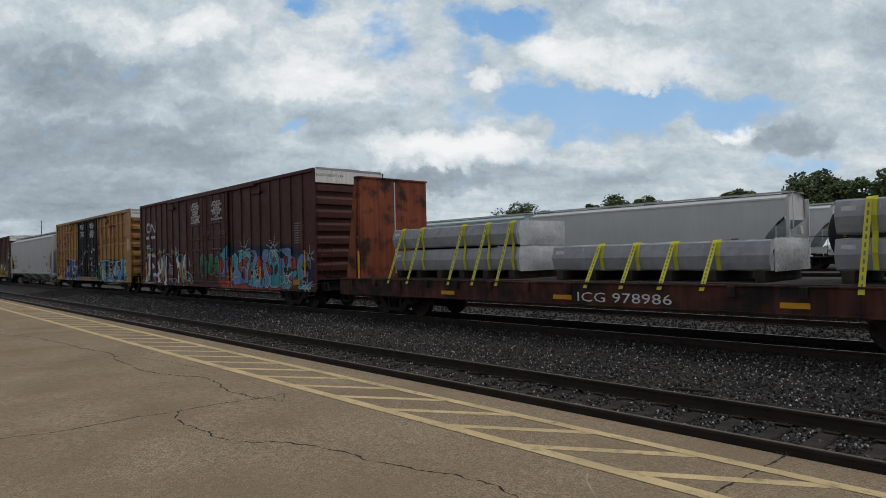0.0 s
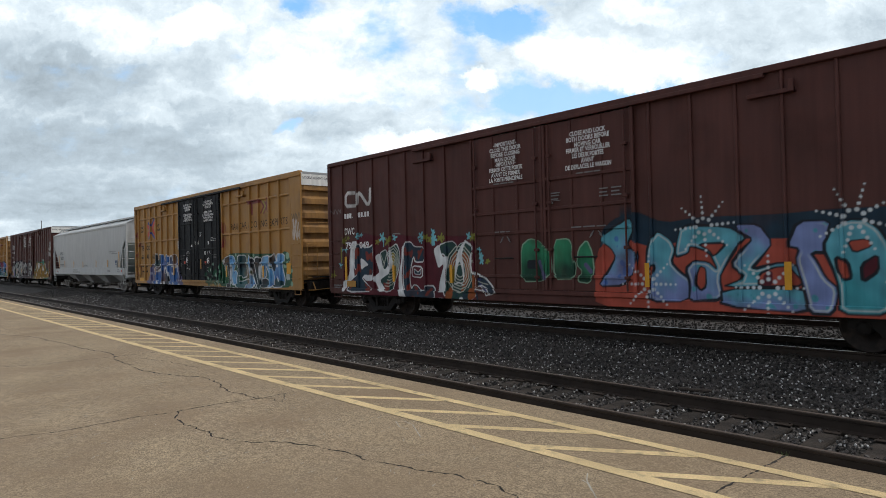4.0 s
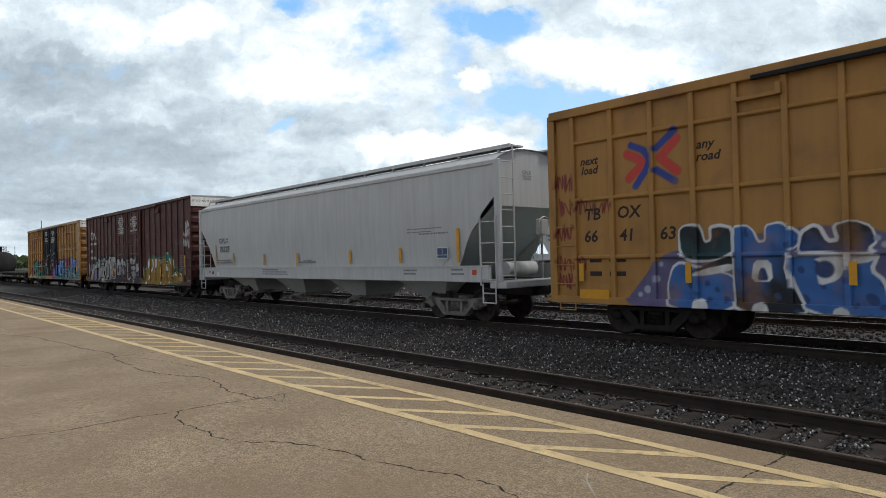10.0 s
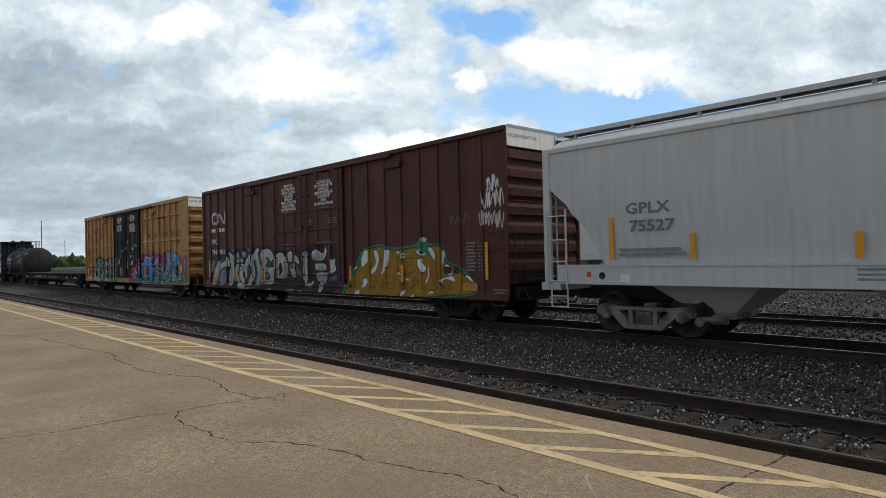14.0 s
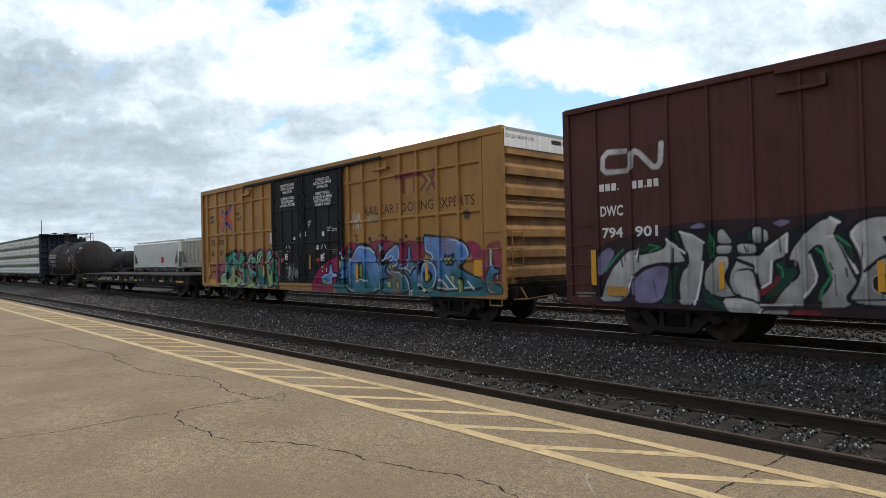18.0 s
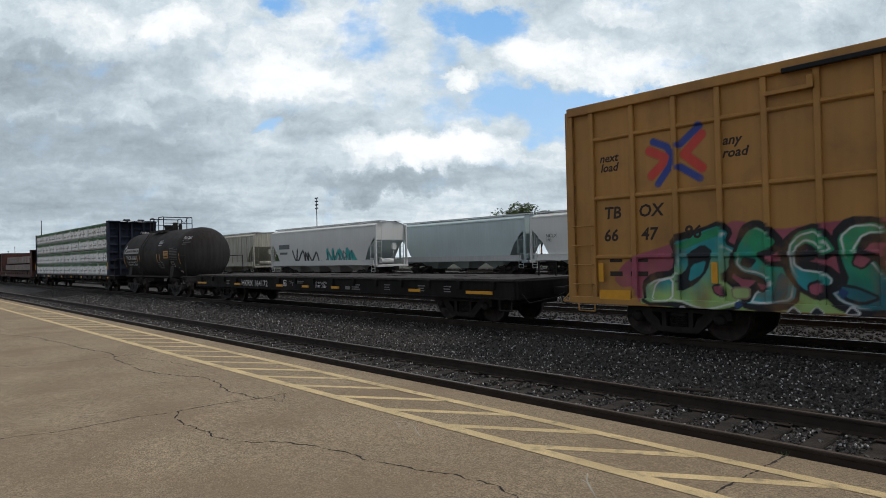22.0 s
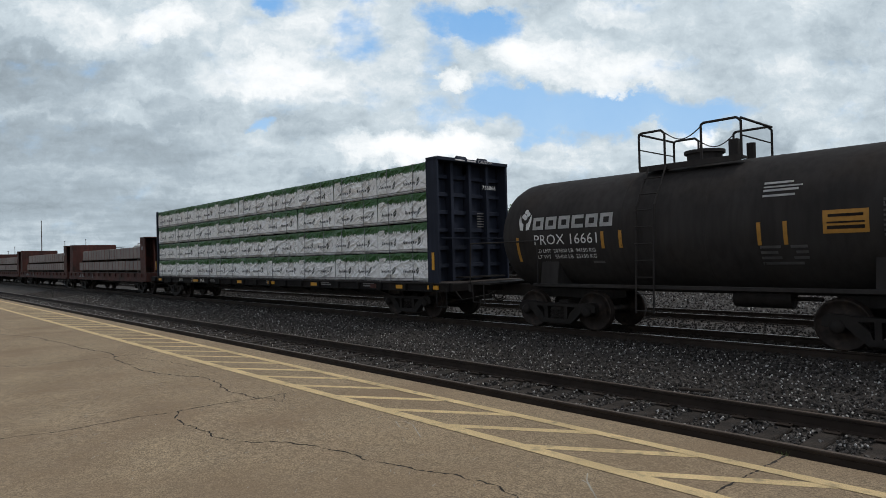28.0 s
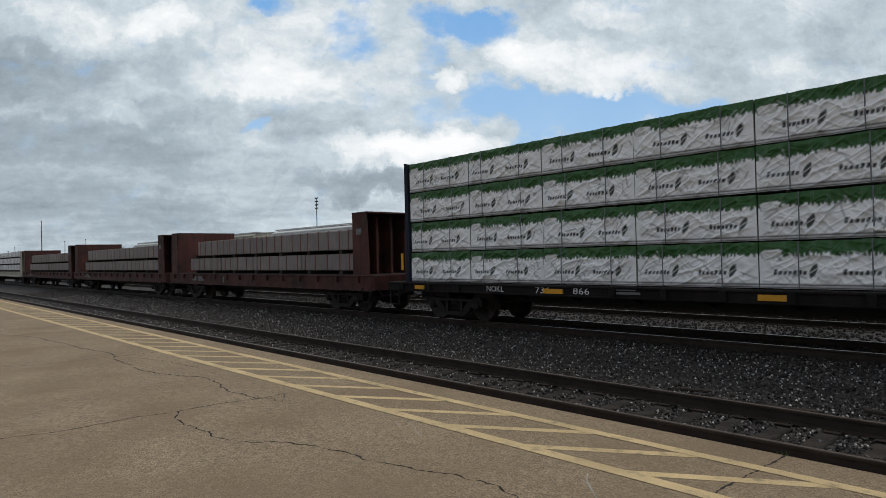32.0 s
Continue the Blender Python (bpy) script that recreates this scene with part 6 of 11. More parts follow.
def gold_letters(c):
    c.shape([(1.92, 0.55), (2.77, 1.59), (3.18, 2.13), (3.56, 2.2), (4.17, 2.28), (4.74, 2.14), (5.82, 2.19), (6.07, 2.38), (6.27, 2.4), (6.42, 2.22), (6.9, 2.22), (7.17, 1.98), (7.19, 1.7), (7.68, 1.56), (7.94, 1.45), (8.1, 1.26), (8.34, 1.1), (8.39, 0.77), (5.97, 0.57), (1.91, 0.44)], GTEAL)
    c.shape([(2.06, 0.55), (2.98, 1.59), (3.31, 2.08), (3.68, 2.15), (4.17, 2.19), (4.74, 2.04), (5.82, 2.11), (6.42, 2.12), (6.9, 2.16), (7.07, 1.98), (7.1, 1.68), (7.33, 1.59), (7.68, 1.49), (7.85, 1.32), (8.1, 1.22), (8.25, 1.05), (8.33, 0.82), (5.97, 0.66), (2.19, 0.52)], GOLD, INK, 0.03)
    c.shape([(3.26, 2.08), (3.56, 2.11), (3.52, 1.75), (3.16, 1.5), (3.09, 1.75)], WHT, INK, 0.025)
    c.shape([(3.76, 2.12), (4.04, 2.06), (4.1, 1.74), (3.9, 1.42), (3.65, 1.29), (3.58, 1.42), (3.93, 1.66)], WHT, INK, 0.025)
    c.shape([(4.35, 2.08), (4.63, 2.08), (4.57, 1.66), (4.37, 1.42), (4.13, 1.26), (4.26, 1.58)], WHT, INK, 0.025)
    c.shape([(4.87, 2.01), (5.12, 2.02), (5.09, 1.91)], WHT, INK, 0.02)
    c.shape([(5.14, 1.97), (5.39, 1.97), (5.39, 1.8), (5.13, 1.8)], WHT, INK, 0.025)
    c.shape([(5.2, 1.93), (5.35, 1.92), (5.35, 1.85), (5.2, 1.85)], GTEAL)
    c.shape([(5.86, 2.02), (6.06, 2.07), (6.33, 1.92), (6.21, 1.86), (5.93, 1.9)], WHT, INK, 0.03)
    c.shape([(5.94, 2), (6.14, 2.01), (6.25, 1.92), (6.06, 1.92)], INK)
    c.shape([(5.82, 2.16), (6.22, 2.18), (6.61, 2), (6.6, 1.78), (6.41, 1.86)], GTEAL)
    c.shape([(6.38, 2.1), (6.57, 2.11), (6.7, 1.92), (6.69, 1.71), (6.51, 1.88)], WHT, INK, 0.025)
    c.shape([(5.91, 1.79), (6.25, 1.79), (6.13, 1.69), (6.36, 1.5), (6.2, 1.35), (6, 1.45), (5.9, 1.6)], WHT, INK, 0.03)
    c.shape([(7.02, 2.08), (7.13, 1.91), (7.06, 1.68), (6.97, 1.56)], WHT, INK, 0.02)
    c.shape([(4.99, 1.45), (5.2, 1.3), (5, 1.3)], WHT, INK, 0.02)
    c.shape([(5.33, 1.24), (5.62, 1.15), (5.37, 1.12)], WHT, INK, 0.02)
    c.stroke([(6.4, 1.5), (6.41, 1.28), (6.29, 1.09)], 0.045, WHT, 0.012)
    c.shape([(7.12, 1.63), (7.3, 1.59), (7.42, 1.42), (7.41, 1.3), (7, 1.3)], WHT, INK, 0.03)
    c.shape([(7.04, 1.49), (7.26, 1.49), (7.25, 1.3), (7.03, 1.3)], GTEAL)
    c.shape([(6.86, 1.2), (7.41, 1.31), (7.55, 1.11), (7.14, 1.2), (6.99, 1.14), (7.04, 0.97)], WHT, INK, 0.025)
    c.shape([(7.85, 1.29), (8.02, 1.32), (8.18, 1.2), (8.21, 1.09), (8.01, 1.21)], WHT, INK, 0.02)
    c.shape([(2.88, 0.95), (3.17, 1.05), (3.32, 0.93), (3.13, 0.86)], GTEAL)
    c.shape([(3.15, 1.15), (3.38, 1.21), (3.47, 1.09), (3.31, 0.89), (3.01, 0.89), (3.22, 1.01)], WHT, INK, 0.02)
    c.shape([(2.79, 0.78), (3.06, 0.82), (3.05, 0.62), (2.74, 0.61)], WHT, INK, 0.02)
    c.shape([(2.21, 0.99), (2.83, 1.62), (2.93, 1.5), (2.55, 1.42)], WHT, INK, 0.02)
    c.shape([(5.18, 0.81), (5.46, 0.88), (5.35, 0.73), (5.13, 0.63)], WHT, INK, 0.02)
    c.shape([(5.56, 0.64), (5.77, 0.77), (5.81, 0.64)], WHT, INK, 0.02)
    c.shape([(6.37, 0.76), (6.57, 0.88), (6.76, 0.8)], WHT, INK, 0.02)
    c.shape([(7.31, 0.95), (7.45, 0.87), (7.52, 0.77)], WHT, INK, 0.02)
    c.shape([(4.46, 0.7), (4.74, 0.68), (4.82, 0.6)], WHT, INK, 0.02)
    c.stroke([(4.48, 1.26), (4.25, 1.1), (4.59, 1.03)], 0.05, OCHR, 0.012)
    c.stroke([(5.15, 1.12), (5.04, 0.96), (5.36, 1.04)], 0.05, OCHR, 0.012)
    c.stroke([(4.01, 1.18), (3.76, 0.85)], 0.02, INK, 0.012)
    c.stroke([(5.79, 1.27), (5.67, 0.94), (5.99, 1.13)], 0.02, INK, 0.012)
    c.stroke([(4.96, 1.88), (4.99, 1.42), (5.37, 1.3), (5.79, 1.42)], 0.025, INK, 0.012)
    c.stroke([(6.79, 1.85), (6.72, 1.42), (6.86, 1.14), (7.04, 0.93)], 0.025, INK, 0.012)
    c.stroke([(5.39, 1.8), (5.77, 1.79)], 0.02, INK, 0.012)
    c.shape([(6.11, 2.38), (6.23, 2.41), (6.37, 2.35), (6.31, 2.27), (6.15, 2.27)], PALE)


def rex_letters(c):
    c.shape([(-8.79, 0.73), (-8.46, 2.11), (-7.58, 2.67), (-6.67, 2.49), (-5.84, 2.56), (-5.08, 2.44), (-4.26, 2.47), (-3.42, 2.39), (-2.75, 2.38), (-2.4, 2.21), (-2.33, 1.43), (-2.35, 0.64), (-3.47, 0.58), (-4.89, 0.57), (-6.73, 0.61)], MAROON)
    c.shape([(-8.18, 2.4), (-7.88, 2.4), (-7.79, 2.29), (-7.96, 2.09), (-8.09, 1.56), (-8.04, 1.16), (-8.32, 1.09), (-8.58, 0.74), (-8.77, 0.73), (-8.6, 1.12), (-8.33, 1.32), (-8.31, 1.9)], WHT)
    c.shape([(-7.88, 2.33), (-7.59, 2.21), (-7.25, 2.17), (-6.96, 2.28), (-7.04, 1.17), (-7.46, 1.3), (-7.63, 1.16), (-6.93, 0.78), (-8.44, 0.72), (-8.38, 1.05), (-7.87, 1.32), (-8.07, 1.56), (-8.02, 2.1)], SLATE, WHT, 0.04, spots=CAMR)
    c.shape([(-8.02, 2.12), (-7.76, 2.21), (-7.73, 1.95), (-8, 1.76)], CAMR)
    c.shape([(-8.03, 1.45), (-7.74, 1.61), (-7.78, 1.37), (-8, 1.27)], CAMR)
    c.shape([(-7.42, 1.87), (-7.03, 2.04), (-7.05, 1.86), (-7.33, 1.74)], CAMR)
    c.shape([(-7.42, 0.78), (-7.32, 0.98), (-7.05, 0.78)], CAMR)
    c.shape([(-7.7, 1.86), (-7.45, 1.75), (-7.25, 1.61), (-7.46, 1.56), (-7.67, 1.45)], WHT)
    c.shape([(-7.58, 1.24), (-7.34, 1.29), (-7.06, 1.3), (-7.06, 1.11), (-7.44, 1.1)], WHT)
    c.shape([(-7.44, 1.08), (-7.04, 1.1), (-6.93, 0.79), (-7.17, 0.89)], MAROON)
    c.shape([(-6.66, 1.98), (-6.33, 2.1), (-6.29, 1.92), (-6.22, 1.6), (-6.42, 1.43), (-6.61, 1.65)], DTEAL, WHT, 0.03, spots=SLATE)
    c.stroke([(-6.6, 1.93), (-6.44, 1.65)], 0.03, CREAM, 0.012)
    c.stroke([(-6.32, 1.92), (-6.47, 1.55)], 0.03, CREAM, 0.012)
    c.shape([(-6.29, 1.97), (-6.06, 2.15), (-5.81, 2.26), (-5.68, 2.05), (-5.65, 1.78), (-5.74, 1.43), (-5.91, 1.13), (-6.02, 0.83), (-6.33, 0.77), (-6.72, 0.99), (-6.63, 1.18), (-6.2, 1.36), (-6.11, 1.65), (-6.18, 1.85)], DTEAL, WHT, 0.035, spots=CAMR)
    c.shape([(-6.04, 2.01), (-5.88, 1.91), (-5.97, 1.55), (-6.08, 1.45)], OLIVE)
    c.shape([(-6.54, 1.08), (-6.29, 1.01), (-6.19, 0.82), (-6.35, 0.8)], CAMR)
    c.stroke([(-6.17, 2.11), (-5.95, 2.2), (-5.77, 2.05), (-5.72, 1.73), (-5.78, 1.38), (-5.93, 1.12), (-6.16, 0.94), (-6.43, 0.96)], 0.026, CREAM, 0.012)
    c.stroke([(-6.15, 2.03), (-5.96, 2.11), (-5.81, 1.98), (-5.76, 1.7), (-5.82, 1.41), (-5.95, 1.18), (-6.14, 1.04), (-6.37, 1.05)], 0.026, CREAM, 0.012)
    c.stroke([(-6.13, 1.95), (-5.98, 2.01), (-5.85, 1.91), (-5.81, 1.68), (-5.85, 1.44), (-5.96, 1.25), (-6.12, 1.13), (-6.31, 1.15)], 0.026, CREAM, 0.012)
    c.stroke([(-6.11, 1.87), (-5.99, 1.92), (-5.89, 1.84), (-5.85, 1.66), (-5.89, 1.47), (-5.98, 1.32), (-6.1, 1.23), (-6.25, 1.24)], 0.026, CREAM, 0.012)
    c.stroke([(-6.09, 1.79), (-6, 1.82), (-5.92, 1.77), (-5.9, 1.64), (-5.93, 1.5), (-5.99, 1.39), (-6.08, 1.32), (-6.19, 1.33)], 0.026, CREAM, 0.012)
    c.stroke([(-6.06, 1.71), (-6.01, 1.73), (-5.96, 1.69), (-5.95, 1.61), (-5.96, 1.53), (-6, 1.46), (-6.06, 1.42), (-6.13, 1.42)], 0.026, CREAM, 0.012)
    c.shape([(-6.91, 1.88), (-6.69, 1.98), (-6.6, 1.88), (-6.53, 1.6), (-6.45, 1.45), (-6.16, 1.6), (-6.17, 1.87), (-6.23, 1.97), (-6.08, 2.11), (-6.07, 1.91), (-6, 1.65), (-6.14, 1.38), (-6.42, 1.26), (-6.69, 1.13), (-6.35, 0.8), (-6.7, 0.77), (-6.89, 1.07), (-7.04, 1.16), (-6.86, 1.3), (-6.68, 1.38), (-6.81, 1.65)], WHT)
    c.shape([(-5.56, 2.14), (-5.43, 2.22), (-5.37, 2.15), (-5.49, 1.99), (-5.54, 1.66), (-5.6, 1.19), (-5.52, 0.84), (-5.32, 0.61), (-5.66, 0.59), (-5.75, 0.89), (-5.73, 1.31), (-5.58, 1.78)], WHT)
    c.shape([(-5.42, 2.28), (-5.13, 2.29), (-4.98, 2.14), (-4.53, 2.12), (-4.54, 1.69), (-4.95, 1.68), (-5.02, 1.86), (-5.15, 1.54), (-5.21, 1.2), (-5.15, 0.89), (-5.04, 1.02), (-4.88, 1), (-4.69, 0.85), (-4.53, 0.88), (-4.51, 1), (-4.11, 1), (-4.07, 0.61), (-5.32, 0.55), (-5.47, 0.79), (-5.54, 1.19), (-5.47, 1.66), (-5.5, 2.02)], SLATE, WHT, 0.035, spots=CAMR)
    c.shape([(-4.85, 1.79), (-4.79, 1.97), (-4.63, 2.1), (-4.59, 2.05), (-4.71, 1.88), (-4.78, 1.75)], CAMR)
    c.shape([(-5.47, 1.9), (-5.34, 1.99), (-5.14, 2), (-5.27, 1.87)], CAMR)
    c.shape([(-5.36, 1.31), (-5.15, 1.54), (-5.21, 1.34), (-5.29, 1.2)], CAMR)
    c.shape([(-5.34, 0.96), (-5.21, 1.08), (-5.17, 0.88), (-5.3, 0.83)], CAMR)
    c.shape([(-4.51, 0.71), (-4.3, 0.94), (-4.17, 0.93), (-4.36, 0.71)], CAMR)
    c.shape([(-5.05, 1.58), (-4.63, 1.54), (-4.64, 1.23), (-5.07, 1.25), (-5.11, 1.38)], MAROON, WHT, 0.035)
    c.shape([(-5.01, 1.5), (-4.82, 1.38), (-4.7, 1.5), (-4.7, 1.32), (-4.99, 1.33)], SLATE, WHT, 0.02)
    c.shape([(-3.9, 2.16), (-3.55, 2.23), (-3.36, 2.25), (-3.21, 2.17), (-3.14, 1.99), (-3.22, 1.74), (-3.28, 1.23), (-3.25, 0.77), (-3.65, 0.72), (-3.72, 0.85), (-3.59, 1.22), (-3.56, 1.75), (-3.74, 1.91), (-3.85, 1.86)], DTEAL, WHT, 0.03, spots=SLATE)
    c.shape([(-3.21, 2), (-3.07, 2.16), (-2.85, 2.21), (-2.51, 2.04), (-2.62, 1.83), (-2.66, 1.53), (-2.56, 1.37), (-2.4, 1.34), (-2.42, 0.8), (-2.62, 0.65), (-3.47, 0.6), (-3.36, 1.02), (-3.5, 1.22), (-3.36, 1.74)], DTEAL, WHT, 0.03, spots=SLATE)
    c.shape([(-3.5, 1.54), (-3.36, 1.84), (-3.18, 1.99), (-3.22, 1.78), (-3.33, 1.43), (-3.36, 1.1), (-3.47, 1.22)], (0.27, 0.075, 0.022))
    c.shape([(-3.08, 1.84), (-2.9, 1.95), (-2.73, 1.83), (-2.68, 1.53), (-2.75, 1.18), (-2.88, 0.93), (-3.07, 0.82), (-2.93, 1.18), (-2.87, 1.48), (-2.92, 1.71)], (0.27, 0.075, 0.022))
    c.shape([(-2.56, 1.33), (-2.41, 1.32), (-2.43, 0.75), (-2.71, 0.62), (-2.76, 0.76), (-2.61, 0.99)], (0.27, 0.075, 0.022))
    c.shape([(-3.65, 0.75), (-3.46, 1.02), (-3.32, 0.81), (-3.42, 0.6), (-3.59, 0.59)], (0.27, 0.075, 0.022))
    c.stroke([(-3.63, 1.54), (-3.5, 1.87), (-3.23, 2.09), (-2.89, 2.09), (-2.67, 1.89), (-2.58, 1.53), (-2.64, 1.18), (-2.81, 0.93), (-3.07, 0.84), (-3.36, 0.92), (-3.56, 1.14)], 0.03, CREAM, 0.012)
    c.stroke([(-3.54, 1.52), (-3.43, 1.8), (-3.21, 1.99), (-2.91, 2), (-2.73, 1.82), (-2.65, 1.51), (-2.7, 1.21), (-2.85, 1), (-3.07, 0.93), (-3.32, 0.99), (-3.49, 1.18)], 0.03, CREAM, 0.012)
    c.stroke([(-3.46, 1.5), (-3.37, 1.73), (-3.19, 1.89), (-2.94, 1.9), (-2.79, 1.75), (-2.72, 1.5), (-2.76, 1.24), (-2.89, 1.07), (-3.07, 1.01), (-3.28, 1.06), (-3.41, 1.22)], 0.03, CREAM, 0.012)
    c.stroke([(-3.38, 1.48), (-3.31, 1.67), (-3.16, 1.79), (-2.97, 1.8), (-2.85, 1.68), (-2.79, 1.48), (-2.83, 1.28), (-2.92, 1.14), (-3.07, 1.09), (-3.24, 1.13), (-3.34, 1.26)], 0.03, CREAM, 0.012)
    c.stroke([(-3.3, 1.46), (-3.25, 1.6), (-3.14, 1.69), (-3, 1.7), (-2.9, 1.61), (-2.87, 1.46), (-2.89, 1.31), (-2.96, 1.21), (-3.08, 1.17), (-3.2, 1.21), (-3.27, 1.3)], 0.03, CREAM, 0.012)
    c.stroke([(-3.22, 1.45), (-3.19, 1.53), (-3.12, 1.6), (-3.02, 1.6), (-2.96, 1.54), (-2.94, 1.45), (-2.95, 1.35), (-3, 1.28), (-3.08, 1.26), (-3.15, 1.28), (-3.21, 1.34)], 0.03, CREAM, 0.012)
    c.shape([(-4.14, 2.04), (-3.91, 2.17), (-3.87, 2.07), (-3.76, 1.81), (-3.56, 1.85), (-3.52, 1.72), (-3.63, 1.43), (-3.68, 1.17), (-3.68, 0.84), (-3.96, 0.83), (-3.89, 1.16), (-3.73, 1.54), (-3.75, 1.62), (-3.94, 1.5), (-4.02, 1.69)], WHT)
    c.shape([(-2.83, 2.22), (-3, 2.14), (-3.16, 1.92), (-3.22, 1.72), (-3.29, 1.43), (-3.29, 1.1), (-3.23, 1.33), (-3.13, 1.64), (-3.07, 1.69), (-2.98, 1.43), (-2.95, 1.07), (-2.91, 1.33), (-2.94, 1.61), (-2.99, 1.84), (-2.95, 2)], WHT)
    c.stroke([(-3.3, 1.07), (-3.12, 1.11), (-2.95, 1.05)], 0.03, WHT, 0.012)
    c.stroke([(-3.02, 2.04), (-3.08, 1.84)], 0.06, WHT, 0.012)
    c.shape([(-3.36, 1.56), (-3.27, 1.55), (-3.31, 1.1), (-3.41, 1.1)], OLIVE)
    c.shape([(-5.96, 1.55), (-5.84, 1.6), (-5.88, 1.12), (-5.97, 1.12)], OLIVE)
    c.shape([(-3.97, 0.66), (-3.72, 0.67), (-3.65, 0.55), (-3.9, 0.53)], WHT)
    c.shape([(-3.08, 0.7), (-2.96, 0.73), (-2.89, 0.57), (-3.1, 0.56)], WHT)
    c.stroke([(-2.85, 2.23), (-2.51, 2.04), (-2.66, 1.83), (-2.68, 1.61), (-2.63, 1.39), (-2.42, 1.37), (-2.08, 1.26), (-1.84, 1.04), (-1.73, 0.88)], 0.055, WHT, 0.012)
    c.shape([(-2.42, 1.33), (-2.08, 1.24), (-1.86, 1.04), (-1.72, 0.88), (-1.93, 0.8), (-2.11, 0.91), (-2.26, 1.03), (-2.43, 1.01)], SLATE, WHT, 0.02, spots=(0.05, 0.05, 0.16))
    c.stroke([(-2.43, 1.01), (-2.2, 1.05), (-2.01, 0.96), (-1.94, 0.82), (-2.08, 0.79), (-2.14, 0.91), (-2.43, 0.95)], 0.03, WHT, 0.012)
    c.stroke([(-2.34, 1.16), (-2.17, 1.11), (-1.99, 1.08)], 0.02, CREAM, 0.012)
    c.stroke([(-2.39, 0.64), (-2.36, 0.47)], 0.04, CREAM, 0.012)
    c.stroke([(-2.42, 0.9), (-2.39, 0.66)], 0.06, SLATE, 0.012)
    c.stroke([(-2.6, 1.94), (-2.55, 1.77), (-2.61, 1.59)], 0.025, CREAM, 0.012)
    c.stroke([(-2.49, 1.92), (-2.57, 1.82)], 0.02, CREAM, 0.012)
    c.stroke([(-2.53, 1.71), (-2.48, 1.65)], 0.03, CREAM, 0.012)
    c.stroke([(-6.5, 2.46), (-6.32, 2.41)], 0.074, (0.17, 0.46, 0.52), 0.012)
    c.stroke([(-6.5, 2.46), (-6.45, 2.34)], 0.074, (0.17, 0.46, 0.52), 0.012)
    c.stroke([(-6.5, 2.46), (-6.63, 2.38)], 0.074, (0.17, 0.46, 0.52), 0.012)
    c.stroke([(-6.5, 2.46), (-6.6, 2.56)], 0.074, (0.17, 0.46, 0.52), 0.012)
    c.stroke([(-6.5, 2.46), (-6.45, 2.59)], 0.074, (0.17, 0.46, 0.52), 0.012)
    c.stroke([(-5.89, 2.44), (-5.78, 2.46)], 0.05, (0.17, 0.46, 0.52), 0.012)
    c.stroke([(-5.89, 2.44), (-5.88, 2.36)], 0.05, (0.17, 0.46, 0.52), 0.012)
    c.stroke([(-5.89, 2.44), (-5.97, 2.39)], 0.05, (0.17, 0.46, 0.52), 0.012)
    c.stroke([(-5.89, 2.44), (-5.98, 2.51)], 0.05, (0.17, 0.46, 0.52), 0.012)
    c.stroke([(-5.89, 2.44), (-5.89, 2.5)], 0.05, (0.17, 0.46, 0.52), 0.012)
    c.stroke([(-4.66, 2.44), (-4.53, 2.39)], 0.062, (0.17, 0.46, 0.52), 0.012)
    c.stroke([(-4.66, 2.44), (-4.61, 2.37)], 0.062, (0.17, 0.46, 0.52), 0.012)
    c.stroke([(-4.66, 2.44), (-4.78, 2.4)], 0.062, (0.17, 0.46, 0.52), 0.012)
    c.stroke([(-4.66, 2.44), (-4.73, 2.51)], 0.062, (0.17, 0.46, 0.52), 0.012)
    c.stroke([(-4.66, 2.44), (-4.61, 2.54)], 0.062, (0.17, 0.46, 0.52), 0.012)
    c.stroke([(-4.67, 2.3), (-4.6, 2.31)], 0.043, (0.17, 0.46, 0.52), 0.012)
    c.stroke([(-4.67, 2.3), (-4.64, 2.23)], 0.043, (0.17, 0.46, 0.52), 0.012)
    c.stroke([(-4.67, 2.3), (-4.73, 2.28)], 0.043, (0.17, 0.46, 0.52), 0.012)
    c.stroke([(-4.67, 2.3), (-4.76, 2.33)], 0.043, (0.17, 0.46, 0.52), 0.012)
    c.stroke([(-4.67, 2.3), (-4.66, 2.37)], 0.043, (0.17, 0.46, 0.52), 0.012)
    c.stroke([(-4.14, 2.52), (-4.07, 2.52)], 0.056, (0.17, 0.46, 0.52), 0.012)
    c.stroke([(-4.14, 2.52), (-4.11, 2.44)], 0.056, (0.17, 0.46, 0.52), 0.012)
    c.stroke([(-4.14, 2.52), (-4.19, 2.45)], 0.056, (0.17, 0.46, 0.52), 0.012)
    c.stroke([(-4.14, 2.52), (-4.2, 2.61)], 0.056, (0.17, 0.46, 0.52), 0.012)
    c.stroke([(-4.14, 2.52), (-4.1, 2.58)], 0.056, (0.17, 0.46, 0.52), 0.012)
    c.stroke([(-4.11, 2.32), (-3.98, 2.3)], 0.068, (0.17, 0.46, 0.52), 0.012)
    c.stroke([(-4.11, 2.32), (-4.1, 2.18)], 0.068, (0.17, 0.46, 0.52), 0.012)
    c.stroke([(-4.11, 2.32), (-4.24, 2.26)], 0.068, (0.17, 0.46, 0.52), 0.012)
    c.stroke([(-4.11, 2.32), (-4.22, 2.36)], 0.068, (0.17, 0.46, 0.52), 0.012)
    c.stroke([(-4.11, 2.32), (-4.04, 2.41)], 0.068, (0.17, 0.46, 0.52), 0.012)
    c.stroke([(-2.71, 2.36), (-2.64, 2.34)], 0.05, (0.17, 0.46, 0.52), 0.012)
    c.stroke([(-2.71, 2.36), (-2.7, 2.3)], 0.05, (0.17, 0.46, 0.52), 0.012)
